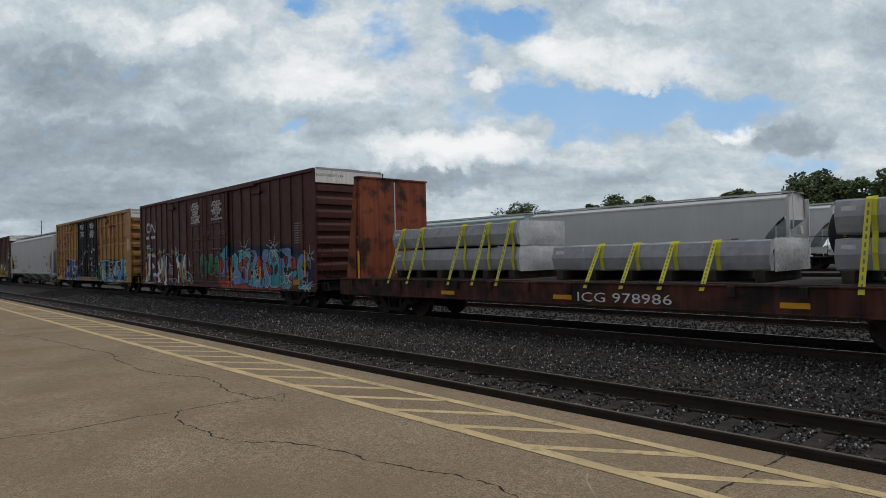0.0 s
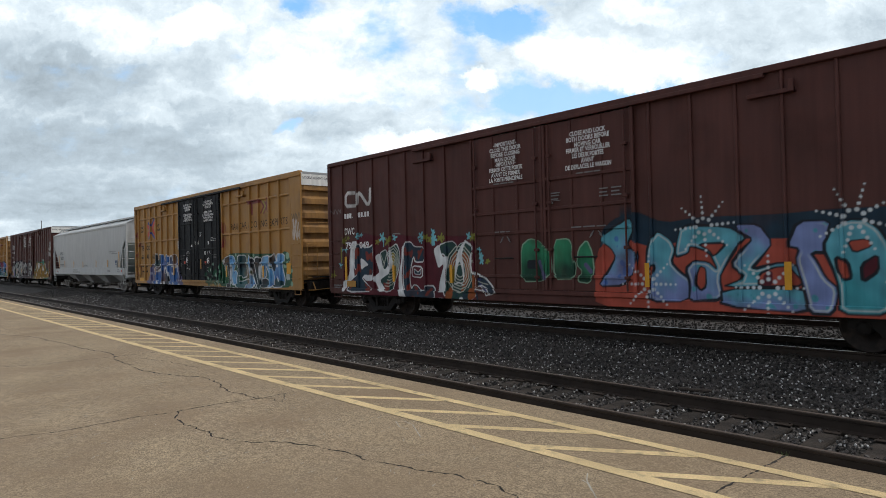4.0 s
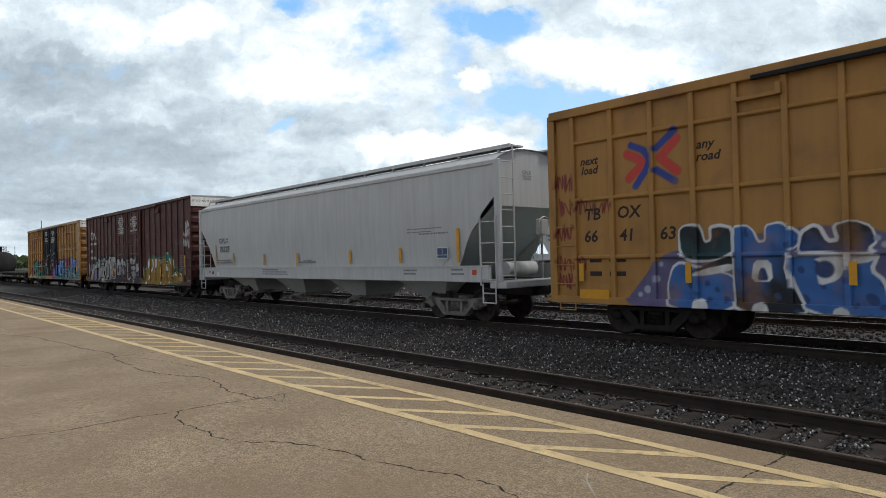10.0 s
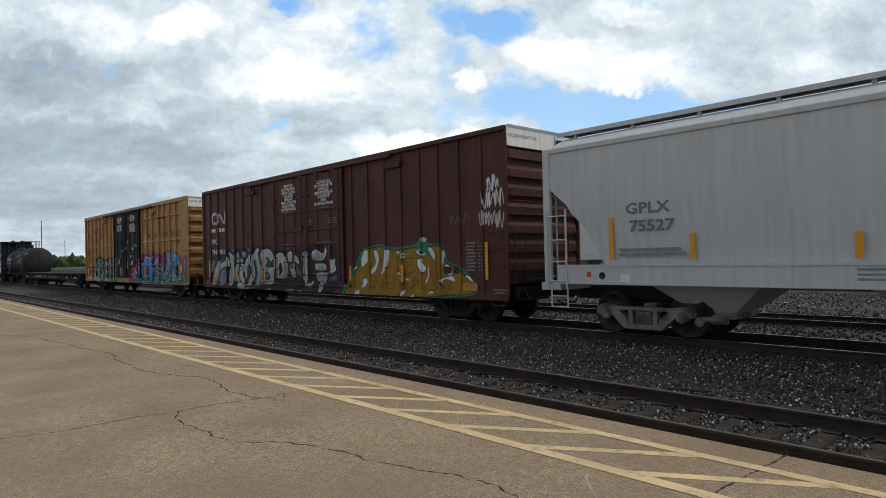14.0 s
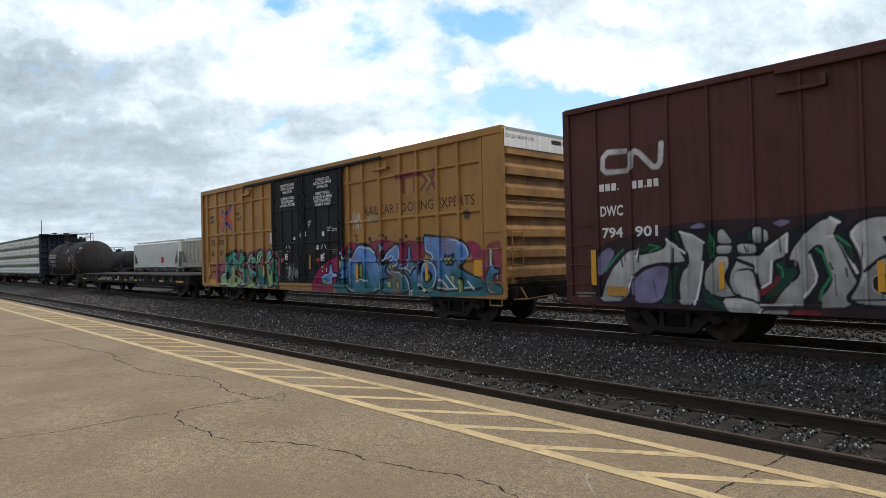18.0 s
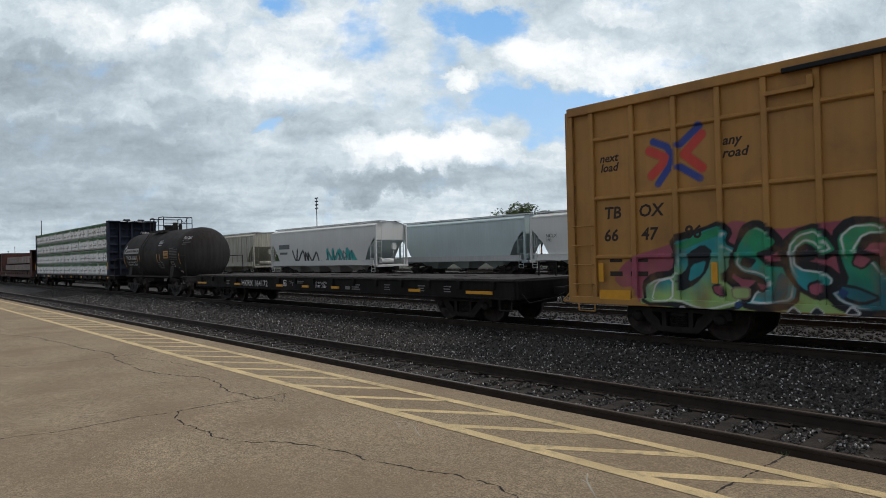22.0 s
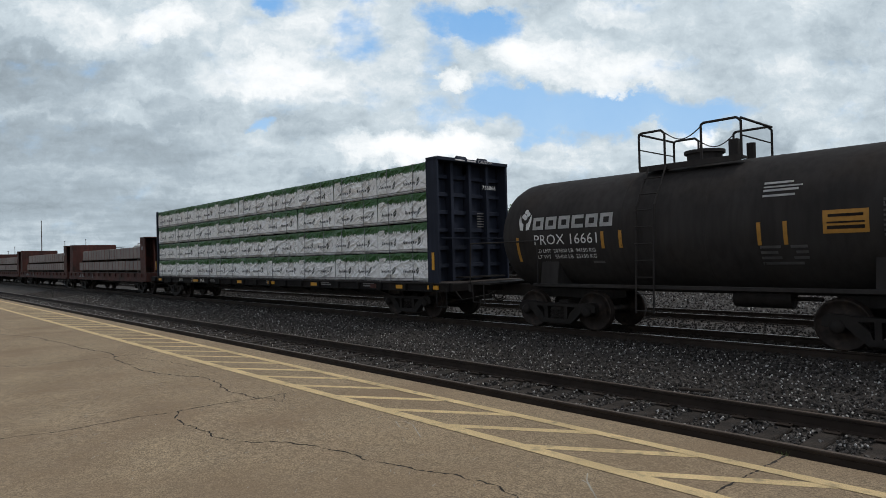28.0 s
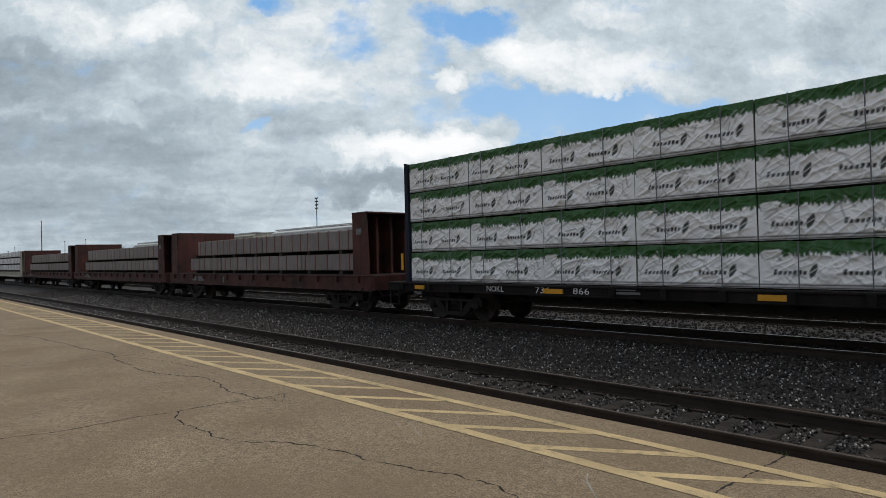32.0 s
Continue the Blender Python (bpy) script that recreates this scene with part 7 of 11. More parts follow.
    c.stroke([(-2.71, 2.36), (-2.76, 2.3)], 0.05, (0.17, 0.46, 0.52), 0.012)
    c.stroke([(-2.71, 2.36), (-2.78, 2.42)], 0.05, (0.17, 0.46, 0.52), 0.012)
    c.stroke([(-2.71, 2.36), (-2.69, 2.45)], 0.05, (0.17, 0.46, 0.52), 0.012)
    c.stroke([(-2.27, 1.97), (-2.22, 1.98)], 0.05, (0.17, 0.46, 0.52), 0.012)
    c.stroke([(-2.27, 1.97), (-2.26, 1.92)], 0.05, (0.17, 0.46, 0.52), 0.012)
    c.stroke([(-2.27, 1.97), (-2.32, 1.93)], 0.05, (0.17, 0.46, 0.52), 0.012)
    c.stroke([(-2.27, 1.97), (-2.34, 2)], 0.05, (0.17, 0.46, 0.52), 0.012)
    c.stroke([(-2.27, 1.97), (-2.27, 2.04)], 0.05, (0.17, 0.46, 0.52), 0.012)
    c.stroke([(-2.23, 1.82), (-2.15, 1.83)], 0.056, (0.17, 0.46, 0.52), 0.012)
    c.stroke([(-2.23, 1.82), (-2.19, 1.74)], 0.056, (0.17, 0.46, 0.52), 0.012)
    c.stroke([(-2.23, 1.82), (-2.27, 1.76)], 0.056, (0.17, 0.46, 0.52), 0.012)
    c.stroke([(-2.23, 1.82), (-2.27, 1.88)], 0.056, (0.17, 0.46, 0.52), 0.012)
    c.stroke([(-2.23, 1.82), (-2.2, 1.89)], 0.056, (0.17, 0.46, 0.52), 0.012)
    c.stroke([(-2.2, 1.7), (-2.14, 1.7)], 0.056, (0.17, 0.46, 0.52), 0.012)
    c.stroke([(-2.2, 1.7), (-2.16, 1.62)], 0.056, (0.17, 0.46, 0.52), 0.012)
    c.stroke([(-2.2, 1.7), (-2.25, 1.63)], 0.056, (0.17, 0.46, 0.52), 0.012)
    c.stroke([(-2.2, 1.7), (-2.24, 1.75)], 0.056, (0.17, 0.46, 0.52), 0.012)
    c.stroke([(-2.2, 1.7), (-2.18, 1.78)], 0.056, (0.17, 0.46, 0.52), 0.012)
    c.stroke([(-7.83, 2.57), (-7.71, 2.56)], 0.05, (0.17, 0.46, 0.52), 0.012)
    c.stroke([(-7.83, 2.57), (-7.8, 2.48)], 0.05, (0.17, 0.46, 0.52), 0.012)
    c.stroke([(-7.83, 2.57), (-7.96, 2.53)], 0.05, (0.17, 0.46, 0.52), 0.012)
    c.stroke([(-7.83, 2.57), (-7.9, 2.63)], 0.05, (0.17, 0.46, 0.52), 0.012)
    c.stroke([(-7.83, 2.57), (-7.79, 2.65)], 0.05, (0.17, 0.46, 0.52), 0.012)
    c.stroke([(-7.63, 2.6), (-7.55, 2.59)], 0.031, (0.17, 0.46, 0.52), 0.012)
    c.stroke([(-7.63, 2.6), (-7.63, 2.53)], 0.031, (0.17, 0.46, 0.52), 0.012)
    c.stroke([(-7.63, 2.6), (-7.7, 2.56)], 0.031, (0.17, 0.46, 0.52), 0.012)
    c.stroke([(-7.63, 2.6), (-7.7, 2.62)], 0.031, (0.17, 0.46, 0.52), 0.012)
    c.stroke([(-7.63, 2.6), (-7.59, 2.66)], 0.031, (0.17, 0.46, 0.52), 0.012)
    c.stroke([(-8.71, 2.13), (-8.6, 2.13)], 0.037, (0.17, 0.46, 0.52), 0.012)
    c.stroke([(-8.71, 2.13), (-8.69, 2.07)], 0.037, (0.17, 0.46, 0.52), 0.012)
    c.stroke([(-8.71, 2.13), (-8.76, 2.07)], 0.037, (0.17, 0.46, 0.52), 0.012)
    c.stroke([(-8.71, 2.13), (-8.81, 2.18)], 0.037, (0.17, 0.46, 0.52), 0.012)
    c.stroke([(-8.71, 2.13), (-8.66, 2.2)], 0.037, (0.17, 0.46, 0.52), 0.012)
    c.stroke([(-8.52, 2.13), (-8.41, 2.14)], 0.037, (0.17, 0.46, 0.52), 0.012)
    c.stroke([(-8.52, 2.13), (-8.5, 2.03)], 0.037, (0.17, 0.46, 0.52), 0.012)
    c.stroke([(-8.52, 2.13), (-8.57, 2.08)], 0.037, (0.17, 0.46, 0.52), 0.012)
    c.stroke([(-8.52, 2.13), (-8.59, 2.15)], 0.037, (0.17, 0.46, 0.52), 0.012)
    c.stroke([(-8.52, 2.13), (-8.48, 2.18)], 0.037, (0.17, 0.46, 0.52), 0.012)
    c.stroke([(-8.85, 1.61), (-8.74, 1.63)], 0.037, (0.17, 0.46, 0.52), 0.012)
    c.stroke([(-8.85, 1.61), (-8.83, 1.51)], 0.037, (0.17, 0.46, 0.52), 0.012)
    c.stroke([(-8.85, 1.61), (-8.92, 1.56)], 0.037, (0.17, 0.46, 0.52), 0.012)
    c.stroke([(-8.85, 1.61), (-8.93, 1.67)], 0.037, (0.17, 0.46, 0.52), 0.012)
    c.stroke([(-8.85, 1.61), (-8.83, 1.69)], 0.037, (0.17, 0.46, 0.52), 0.012)
    c.stroke([(-6.75, 2.34), (-6.65, 2.34)], 0.05, (0.20, 0.20, 0.035), 0.012)
    c.stroke([(-6.75, 2.34), (-6.73, 2.26)], 0.05, (0.20, 0.20, 0.035), 0.012)
    c.stroke([(-6.75, 2.34), (-6.86, 2.28)], 0.05, (0.20, 0.20, 0.035), 0.012)
    c.stroke([(-6.75, 2.34), (-6.84, 2.38)], 0.05, (0.20, 0.20, 0.035), 0.012)
    c.stroke([(-6.75, 2.34), (-6.71, 2.41)], 0.05, (0.20, 0.20, 0.035), 0.012)
    c.stroke([(-6.25, 2.33), (-6.11, 2.35)], 0.068, (0.20, 0.20, 0.035), 0.012)
    c.stroke([(-6.25, 2.33), (-6.17, 2.2)], 0.068, (0.20, 0.20, 0.035), 0.012)
    c.stroke([(-6.25, 2.33), (-6.36, 2.24)], 0.068, (0.20, 0.20, 0.035), 0.012)
    c.stroke([(-6.25, 2.33), (-6.33, 2.43)], 0.068, (0.20, 0.20, 0.035), 0.012)
    c.stroke([(-6.25, 2.33), (-6.15, 2.44)], 0.068, (0.20, 0.20, 0.035), 0.012)
    c.stroke([(-6.14, 2.43), (-6.07, 2.4)], 0.043, (0.20, 0.20, 0.035), 0.012)
    c.stroke([(-6.14, 2.43), (-6.13, 2.35)], 0.043, (0.20, 0.20, 0.035), 0.012)
    c.stroke([(-6.14, 2.43), (-6.22, 2.41)], 0.043, (0.20, 0.20, 0.035), 0.012)
    c.stroke([(-6.14, 2.43), (-6.18, 2.48)], 0.043, (0.20, 0.20, 0.035), 0.012)
    c.stroke([(-6.14, 2.43), (-6.08, 2.48)], 0.043, (0.20, 0.20, 0.035), 0.012)
    c.stroke([(-4.44, 2.39), (-4.31, 2.37)], 0.062, (0.20, 0.20, 0.035), 0.012)
    c.stroke([(-4.44, 2.39), (-4.41, 2.28)], 0.062, (0.20, 0.20, 0.035), 0.012)
    c.stroke([(-4.44, 2.39), (-4.55, 2.36)], 0.062, (0.20, 0.20, 0.035), 0.012)
    c.stroke([(-4.44, 2.39), (-4.52, 2.48)], 0.062, (0.20, 0.20, 0.035), 0.012)
    c.stroke([(-4.44, 2.39), (-4.4, 2.46)], 0.062, (0.20, 0.20, 0.035), 0.012)
    c.stroke([(-4.27, 2.3), (-4.2, 2.28)], 0.05, (0.20, 0.20, 0.035), 0.012)
    c.stroke([(-4.27, 2.3), (-4.24, 2.22)], 0.05, (0.20, 0.20, 0.035), 0.012)
    c.stroke([(-4.27, 2.3), (-4.34, 2.28)], 0.05, (0.20, 0.20, 0.035), 0.012)
    c.stroke([(-4.27, 2.3), (-4.34, 2.36)], 0.05, (0.20, 0.20, 0.035), 0.012)
    c.stroke([(-4.27, 2.3), (-4.24, 2.4)], 0.05, (0.20, 0.20, 0.035), 0.012)
    c.stroke([(-3.83, 2.35), (-3.7, 2.38)], 0.068, (0.20, 0.20, 0.035), 0.012)
    c.stroke([(-3.83, 2.35), (-3.77, 2.24)], 0.068, (0.20, 0.20, 0.035), 0.012)
    c.stroke([(-3.83, 2.35), (-3.95, 2.3)], 0.068, (0.20, 0.20, 0.035), 0.012)
    c.stroke([(-3.83, 2.35), (-3.92, 2.4)], 0.068, (0.20, 0.20, 0.035), 0.012)
    c.stroke([(-3.83, 2.35), (-3.77, 2.47)], 0.068, (0.20, 0.20, 0.035), 0.012)
    c.stroke([(-3.73, 2.36), (-3.66, 2.33)], 0.043, (0.20, 0.20, 0.035), 0.012)
    c.stroke([(-3.73, 2.36), (-3.71, 2.29)], 0.043, (0.20, 0.20, 0.035), 0.012)
    c.stroke([(-3.73, 2.36), (-3.81, 2.33)], 0.043, (0.20, 0.20, 0.035), 0.012)
    c.stroke([(-3.73, 2.36), (-3.78, 2.4)], 0.043, (0.20, 0.20, 0.035), 0.012)
    c.stroke([(-3.73, 2.36), (-3.71, 2.41)], 0.043, (0.20, 0.20, 0.035), 0.012)
    c.stroke([(-2.46, 2.33), (-2.36, 2.36)], 0.074, (0.20, 0.20, 0.035), 0.012)
    c.stroke([(-2.46, 2.33), (-2.4, 2.24)], 0.074, (0.20, 0.20, 0.035), 0.012)
    c.stroke([(-2.46, 2.33), (-2.54, 2.3)], 0.074, (0.20, 0.20, 0.035), 0.012)
    c.stroke([(-2.46, 2.33), (-2.51, 2.43)], 0.074, (0.20, 0.20, 0.035), 0.012)
    c.stroke([(-2.46, 2.33), (-2.41, 2.4)], 0.074, (0.20, 0.20, 0.035), 0.012)
    c.stroke([(-2.62, 2.29), (-2.57, 2.28)], 0.037, (0.20, 0.20, 0.035), 0.012)
    c.stroke([(-2.62, 2.29), (-2.6, 2.22)], 0.037, (0.20, 0.20, 0.035), 0.012)
    c.stroke([(-2.62, 2.29), (-2.65, 2.25)], 0.037, (0.20, 0.20, 0.035), 0.012)
    c.stroke([(-2.62, 2.29), (-2.66, 2.32)], 0.037, (0.20, 0.20, 0.035), 0.012)
    c.stroke([(-2.62, 2.29), (-2.58, 2.35)], 0.037, (0.20, 0.20, 0.035), 0.012)
    c.stroke([(-1.99, 1.67), (-1.91, 1.68)], 0.05, (0.20, 0.20, 0.035), 0.012)
    c.stroke([(-1.99, 1.67), (-1.99, 1.62)], 0.05, (0.20, 0.20, 0.035), 0.012)
    c.stroke([(-1.99, 1.67), (-2.05, 1.64)], 0.05, (0.20, 0.20, 0.035), 0.012)
    c.stroke([(-1.99, 1.67), (-2.02, 1.71)], 0.05, (0.20, 0.20, 0.035), 0.012)
    c.stroke([(-1.99, 1.67), (-1.96, 1.73)], 0.05, (0.20, 0.20, 0.035), 0.012)
    c.stroke([(-8.63, 2.43), (-8.47, 2.44)], 0.056, (0.20, 0.20, 0.035), 0.012)
    c.stroke([(-8.63, 2.43), (-8.55, 2.31)], 0.056, (0.20, 0.20, 0.035), 0.012)
    c.stroke([(-8.63, 2.43), (-8.74, 2.37)], 0.056, (0.20, 0.20, 0.035), 0.012)
    c.stroke([(-8.63, 2.43), (-8.73, 2.54)], 0.056, (0.20, 0.20, 0.035), 0.012)
    c.stroke([(-8.63, 2.43), (-8.54, 2.54)], 0.056, (0.20, 0.20, 0.035), 0.012)
    c.stroke([(-8.38, 2.52), (-8.28, 2.51)], 0.037, (0.20, 0.20, 0.035), 0.012)
    c.stroke([(-8.38, 2.52), (-8.37, 2.45)], 0.037, (0.20, 0.20, 0.035), 0.012)
    c.stroke([(-8.38, 2.52), (-8.46, 2.46)], 0.037, (0.20, 0.20, 0.035), 0.012)
    c.stroke([(-8.38, 2.52), (-8.45, 2.56)], 0.037, (0.20, 0.20, 0.035), 0.012)
    c.stroke([(-8.38, 2.52), (-8.36, 2.58)], 0.037, (0.20, 0.20, 0.035), 0.012)
    c.stroke([(-9.25, 1.28), (-9.14, 1.26)], 0.05, (0.20, 0.20, 0.035), 0.012)
    c.stroke([(-9.25, 1.28), (-9.25, 1.19)], 0.05, (0.20, 0.20, 0.035), 0.012)
    c.stroke([(-9.25, 1.28), (-9.39, 1.2)], 0.05, (0.20, 0.20, 0.035), 0.012)
    c.stroke([(-9.25, 1.28), (-9.37, 1.34)], 0.05, (0.20, 0.20, 0.035), 0.012)
    c.stroke([(-9.25, 1.28), (-9.23, 1.42)], 0.05, (0.20, 0.20, 0.035), 0.012)
    c.stroke([(-4.13, 2.56), (-4.16, 2.19)], 0.1, (0.17, 0.46, 0.52), 0.012)
    c.stroke([(-6.44, 2.44), (-6.45, 2.19)], 0.04, (0.17, 0.46, 0.52), 0.012)
    c.stroke([(-5.97, 2.56), (-5.61, 2.55)], 0.02, (0.3, 0.32, 0.3), 0.012)
    c.stroke([(-8.8, 2.2), (-8.79, 1.73)], 0.07, (0.20, 0.20, 0.035), 0.012)


def mosu_letters(c):
    c.shape([(1.39, 2.27), (1.66, 2.53), (2.18, 2.71), (2.84, 2.41), (3.61, 2.49), (4.32, 2.46), (5.09, 2.45), (5.82, 2.48), (6.59, 2.47), (7.61, 2.42), (7.94, 2.11), (7.98, 1.04), (6.64, 0.74), (1.23, 0.58)], NAVYC)
    c.shape([(1.23, 1.85), (1.82, 2.25), (2.34, 1.96), (2.82, 1.95), (3.44, 2.06), (4.43, 2.03), (5.45, 2), (6.68, 1.96), (7.84, 2.02), (7.95, 1.43), (7.94, 0.79), (5.52, 0.57), (1.2, 0.51)], CORAL)
    c.shape([(1.14, 0.5), (2.77, 0.54), (5.52, 0.57), (5.52, 0.5), (1.14, 0.4)], INK)
    c.shape([(1.32, 2.13), (1.75, 2.39), (2.09, 2.58), (2.22, 2.34), (2.02, 1.97), (2.27, 1.8), (2.18, 1.4), (1.93, 1.12), (1.28, 1.09), (1.55, 1.42), (1.75, 1.73), (1.64, 1.92)], TURQ, INK, 0.05, low=LILA, spots=BLUES)
    c.shape([(2.41, 1.51), (2.46, 1.96), (2.59, 2.14), (2.7, 2.25), (2.98, 2.06), (3.07, 1.86), (2.98, 1.61), (3.14, 1.43), (3.41, 1.24), (3.32, 0.83), (2.52, 0.8), (2.5, 1.16), (2.64, 1.56)], TURQ, INK, 0.05, low=LILA, inner=PALE)
    c.shape([(3.06, 1.81), (3.18, 2.35), (4.11, 2.28), (4.46, 2.06), (4.3, 1.91), (4.07, 1.55), (3.94, 1.3), (4.02, 0.89), (3.32, 0.83), (3.36, 1.17), (3.27, 1.48), (3.45, 1.64), (3.73, 1.61), (3.91, 1.45), (3.75, 1.8), (3.38, 1.93), (3.34, 1.78), (3.09, 1.71)], TURQ, INK, 0.055, low=LILA, spots=TURQ2, inner=PALE)
    c.shape([(3.52, 1.96), (4.11, 1.97), (3.84, 1.7), (3.75, 1.83)], CORAL, INK, 0.04)
    c.shape([(3.5, 1.36), (3.57, 1.53), (3.68, 1.48), (3.68, 1.13), (3.57, 1.05), (3.48, 1.17)], CORAL, INK, 0.04)
    c.shape([(4.25, 2.3), (4.68, 2.29), (4.91, 1.94), (4.72, 1.69), (4.52, 1.46), (5.07, 1.6), (5.39, 1.49), (5.5, 1.18), (3.96, 1.12), (4.43, 1.31), (4.14, 1.55), (4.38, 1.84), (4.57, 2.02), (4.36, 2.15)], LILA, INK, 0.055, low=TURQ, spots=TURQ2, inner=PALE)
    c.shape([(4.66, 1.38), (4.91, 1.5), (5.16, 1.52), (5.45, 1.17), (4.64, 1.15)], CORAL, INK, 0.04)
    c.shape([(4.75, 1.38), (4.89, 1.45), (4.89, 1.17), (4.7, 1.17)], MAROON)
    c.shape([(3.96, 1.09), (5.52, 1.15), (5.57, 0.7), (3.98, 0.77)], TURQ, INK, 0.05, low=LILA, spots=TURQ2)
    c.shape([(5.14, 1.87), (5.32, 2.31), (5.84, 2.29), (5.76, 1.99), (5.98, 1.87), (5.91, 1.74), (5.52, 1.75), (5.62, 1.59), (5.74, 1.32), (5.93, 1.14), (5.86, 0.7), (5.48, 0.7), (5.38, 1.2), (5.27, 1.63), (5.34, 1.82)], LILA, INK, 0.055, low=LILA, spots=TURQ2, inner=PALE)
    c.shape([(5.7, 1.85), (5.86, 2.15), (6.09, 2.29), (6.32, 2.28), (6.52, 2.13), (6.66, 1.85), (6.68, 1.54), (6.68, 1.09), (6.64, 0.73), (5.94, 0.72), (5.93, 1.14), (5.86, 1.43)], TURQ, INK, 0.055, low=TURQ2, inner=PALE)
    c.shape([(5.89, 1.67), (6.07, 1.6), (6.12, 1.32), (6.02, 1.28), (5.91, 1.45)], CORAL, INK, 0.05)
    c.shape([(6.26, 1.54), (6.5, 1.71), (6.5, 1.43), (6.27, 1.25)], MAROON, INK, 0.05)
    c.shape([(6.07, 1.93), (6.36, 1.96), (6.43, 1.84), (6.16, 1.73)], CORAL, INK, 0.04)
    c.shape([(6.52, 2.3), (7.52, 2.31), (7.59, 2.09), (7.75, 1.92), (7.6, 1.78), (7.57, 1.53), (7.66, 1.41), (7.5, 1.23), (7.36, 1.17), (7.55, 0.83), (7.57, 0.71), (6.76, 0.71), (6.68, 1.22), (6.68, 1.75), (6.77, 1.93), (7.04, 1.96), (7.11, 1.53), (7.2, 1.79), (7.18, 1.96)], LILA, INK, 0.055, low=TURQ2, spots=TURQ2, inner=PALE)
    c.shape([(7.12, 1.94), (7.3, 1.96), (7.26, 1.65), (7.18, 1.63)], CORAL, INK, 0.05)
    c.shape([(6.96, 1.48), (7.41, 1.48), (7.4, 1.25), (6.96, 1.24)], INK, PALE, 0.04)
    c.stroke([(7.18, 1.47), (7.18, 1.25)], 0.03, PALE, 0.012)
    c.shape([(7.52, 1.31), (7.82, 1.48), (8, 1.43), (7.98, 1.24), (7.62, 1.03)], TURQ, INK, 0.05, low=LILA)
    c.shape([(-0.89, 2.04), (-0.62, 2.22), (-0.3, 2.15), (0, 1.87), (0.05, 1.42), (-0.2, 1.18), (-0.89, 1.17)], GREEN2, PALEG, 0.03, low=GREEND)
    c.shape([(-0.7, 1.7), (-0.41, 1.7), (-0.41, 1.48), (-0.71, 1.48)], INK)
    c.shape([(0.11, 2.16), (0.52, 2.18), (0.64, 2), (0.59, 1.79), (0.73, 1.57), (0.68, 1.25), (0.09, 1.24)], GREEN2, PALEG, 0.03, low=GREEND)
    c.shape([(0.79, 1.93), (1.02, 2.14), (1.16, 1.85), (1.2, 1.42), (1.07, 1.15), (0.73, 1.19), (0.89, 1.42), (0.73, 1.57)], GREEN2, PALEG, 0.03, low=GREEND)
    c.stroke([(-0.32, 1.65), (-0.16, 1.27)], 0.1, MAUVE, 0.012)
    c.stroke([(0.98, 1.57), (1.11, 1.42)], 0.1, MAUVE, 0.012)
    c.burst(3.66, 2.3, 0.62, (0.55, 0.6, 0.62), 4)
    c.burst(2.48, 1.16, 0.62, (0.55, 0.6, 0.62), 0)
    c.burst(4.82, 1.13, 0.62, (0.55, 0.6, 0.62), 0)
    c.burst(6.18, 2.3, 0.62, (0.55, 0.6, 0.62), 6)
    c.burst(7.16, 1.1, 0.62, (0.55, 0.6, 0.62), 6)
# ---- boxcars ----
def corrugated_end(x, s, half, z0, z1, ribs, depth):
    """An end wall with deep level ribs, each hanging out over the one below."""
    zs, off = [z0], [0.0]
    for zb in ribs:
        zs += [zb - 0.10, zb - 0.004, zb, zb + 0.20, zb + 0.30]
        off += [0.0, 0.0, depth, depth * 0.92, 0.1 * depth]
    pr = sorted(zip(zs, off)) + [(z1, 0.0)]
    pr = [p for p in pr if z0 <= p[0] <= z1]
    rows = []
    for z, o in pr:
        row = []
        for y, k in ((-half, 0), (-half + 0.03, 0.2), (-half + 0.16, 1), (half - 0.16, 1), (half - 0.03, 0.2), (half, 0)):
            row.append((x + s * (o * k - depth), y, z))
        rows.append(row)
    return Geo().grid(rows)


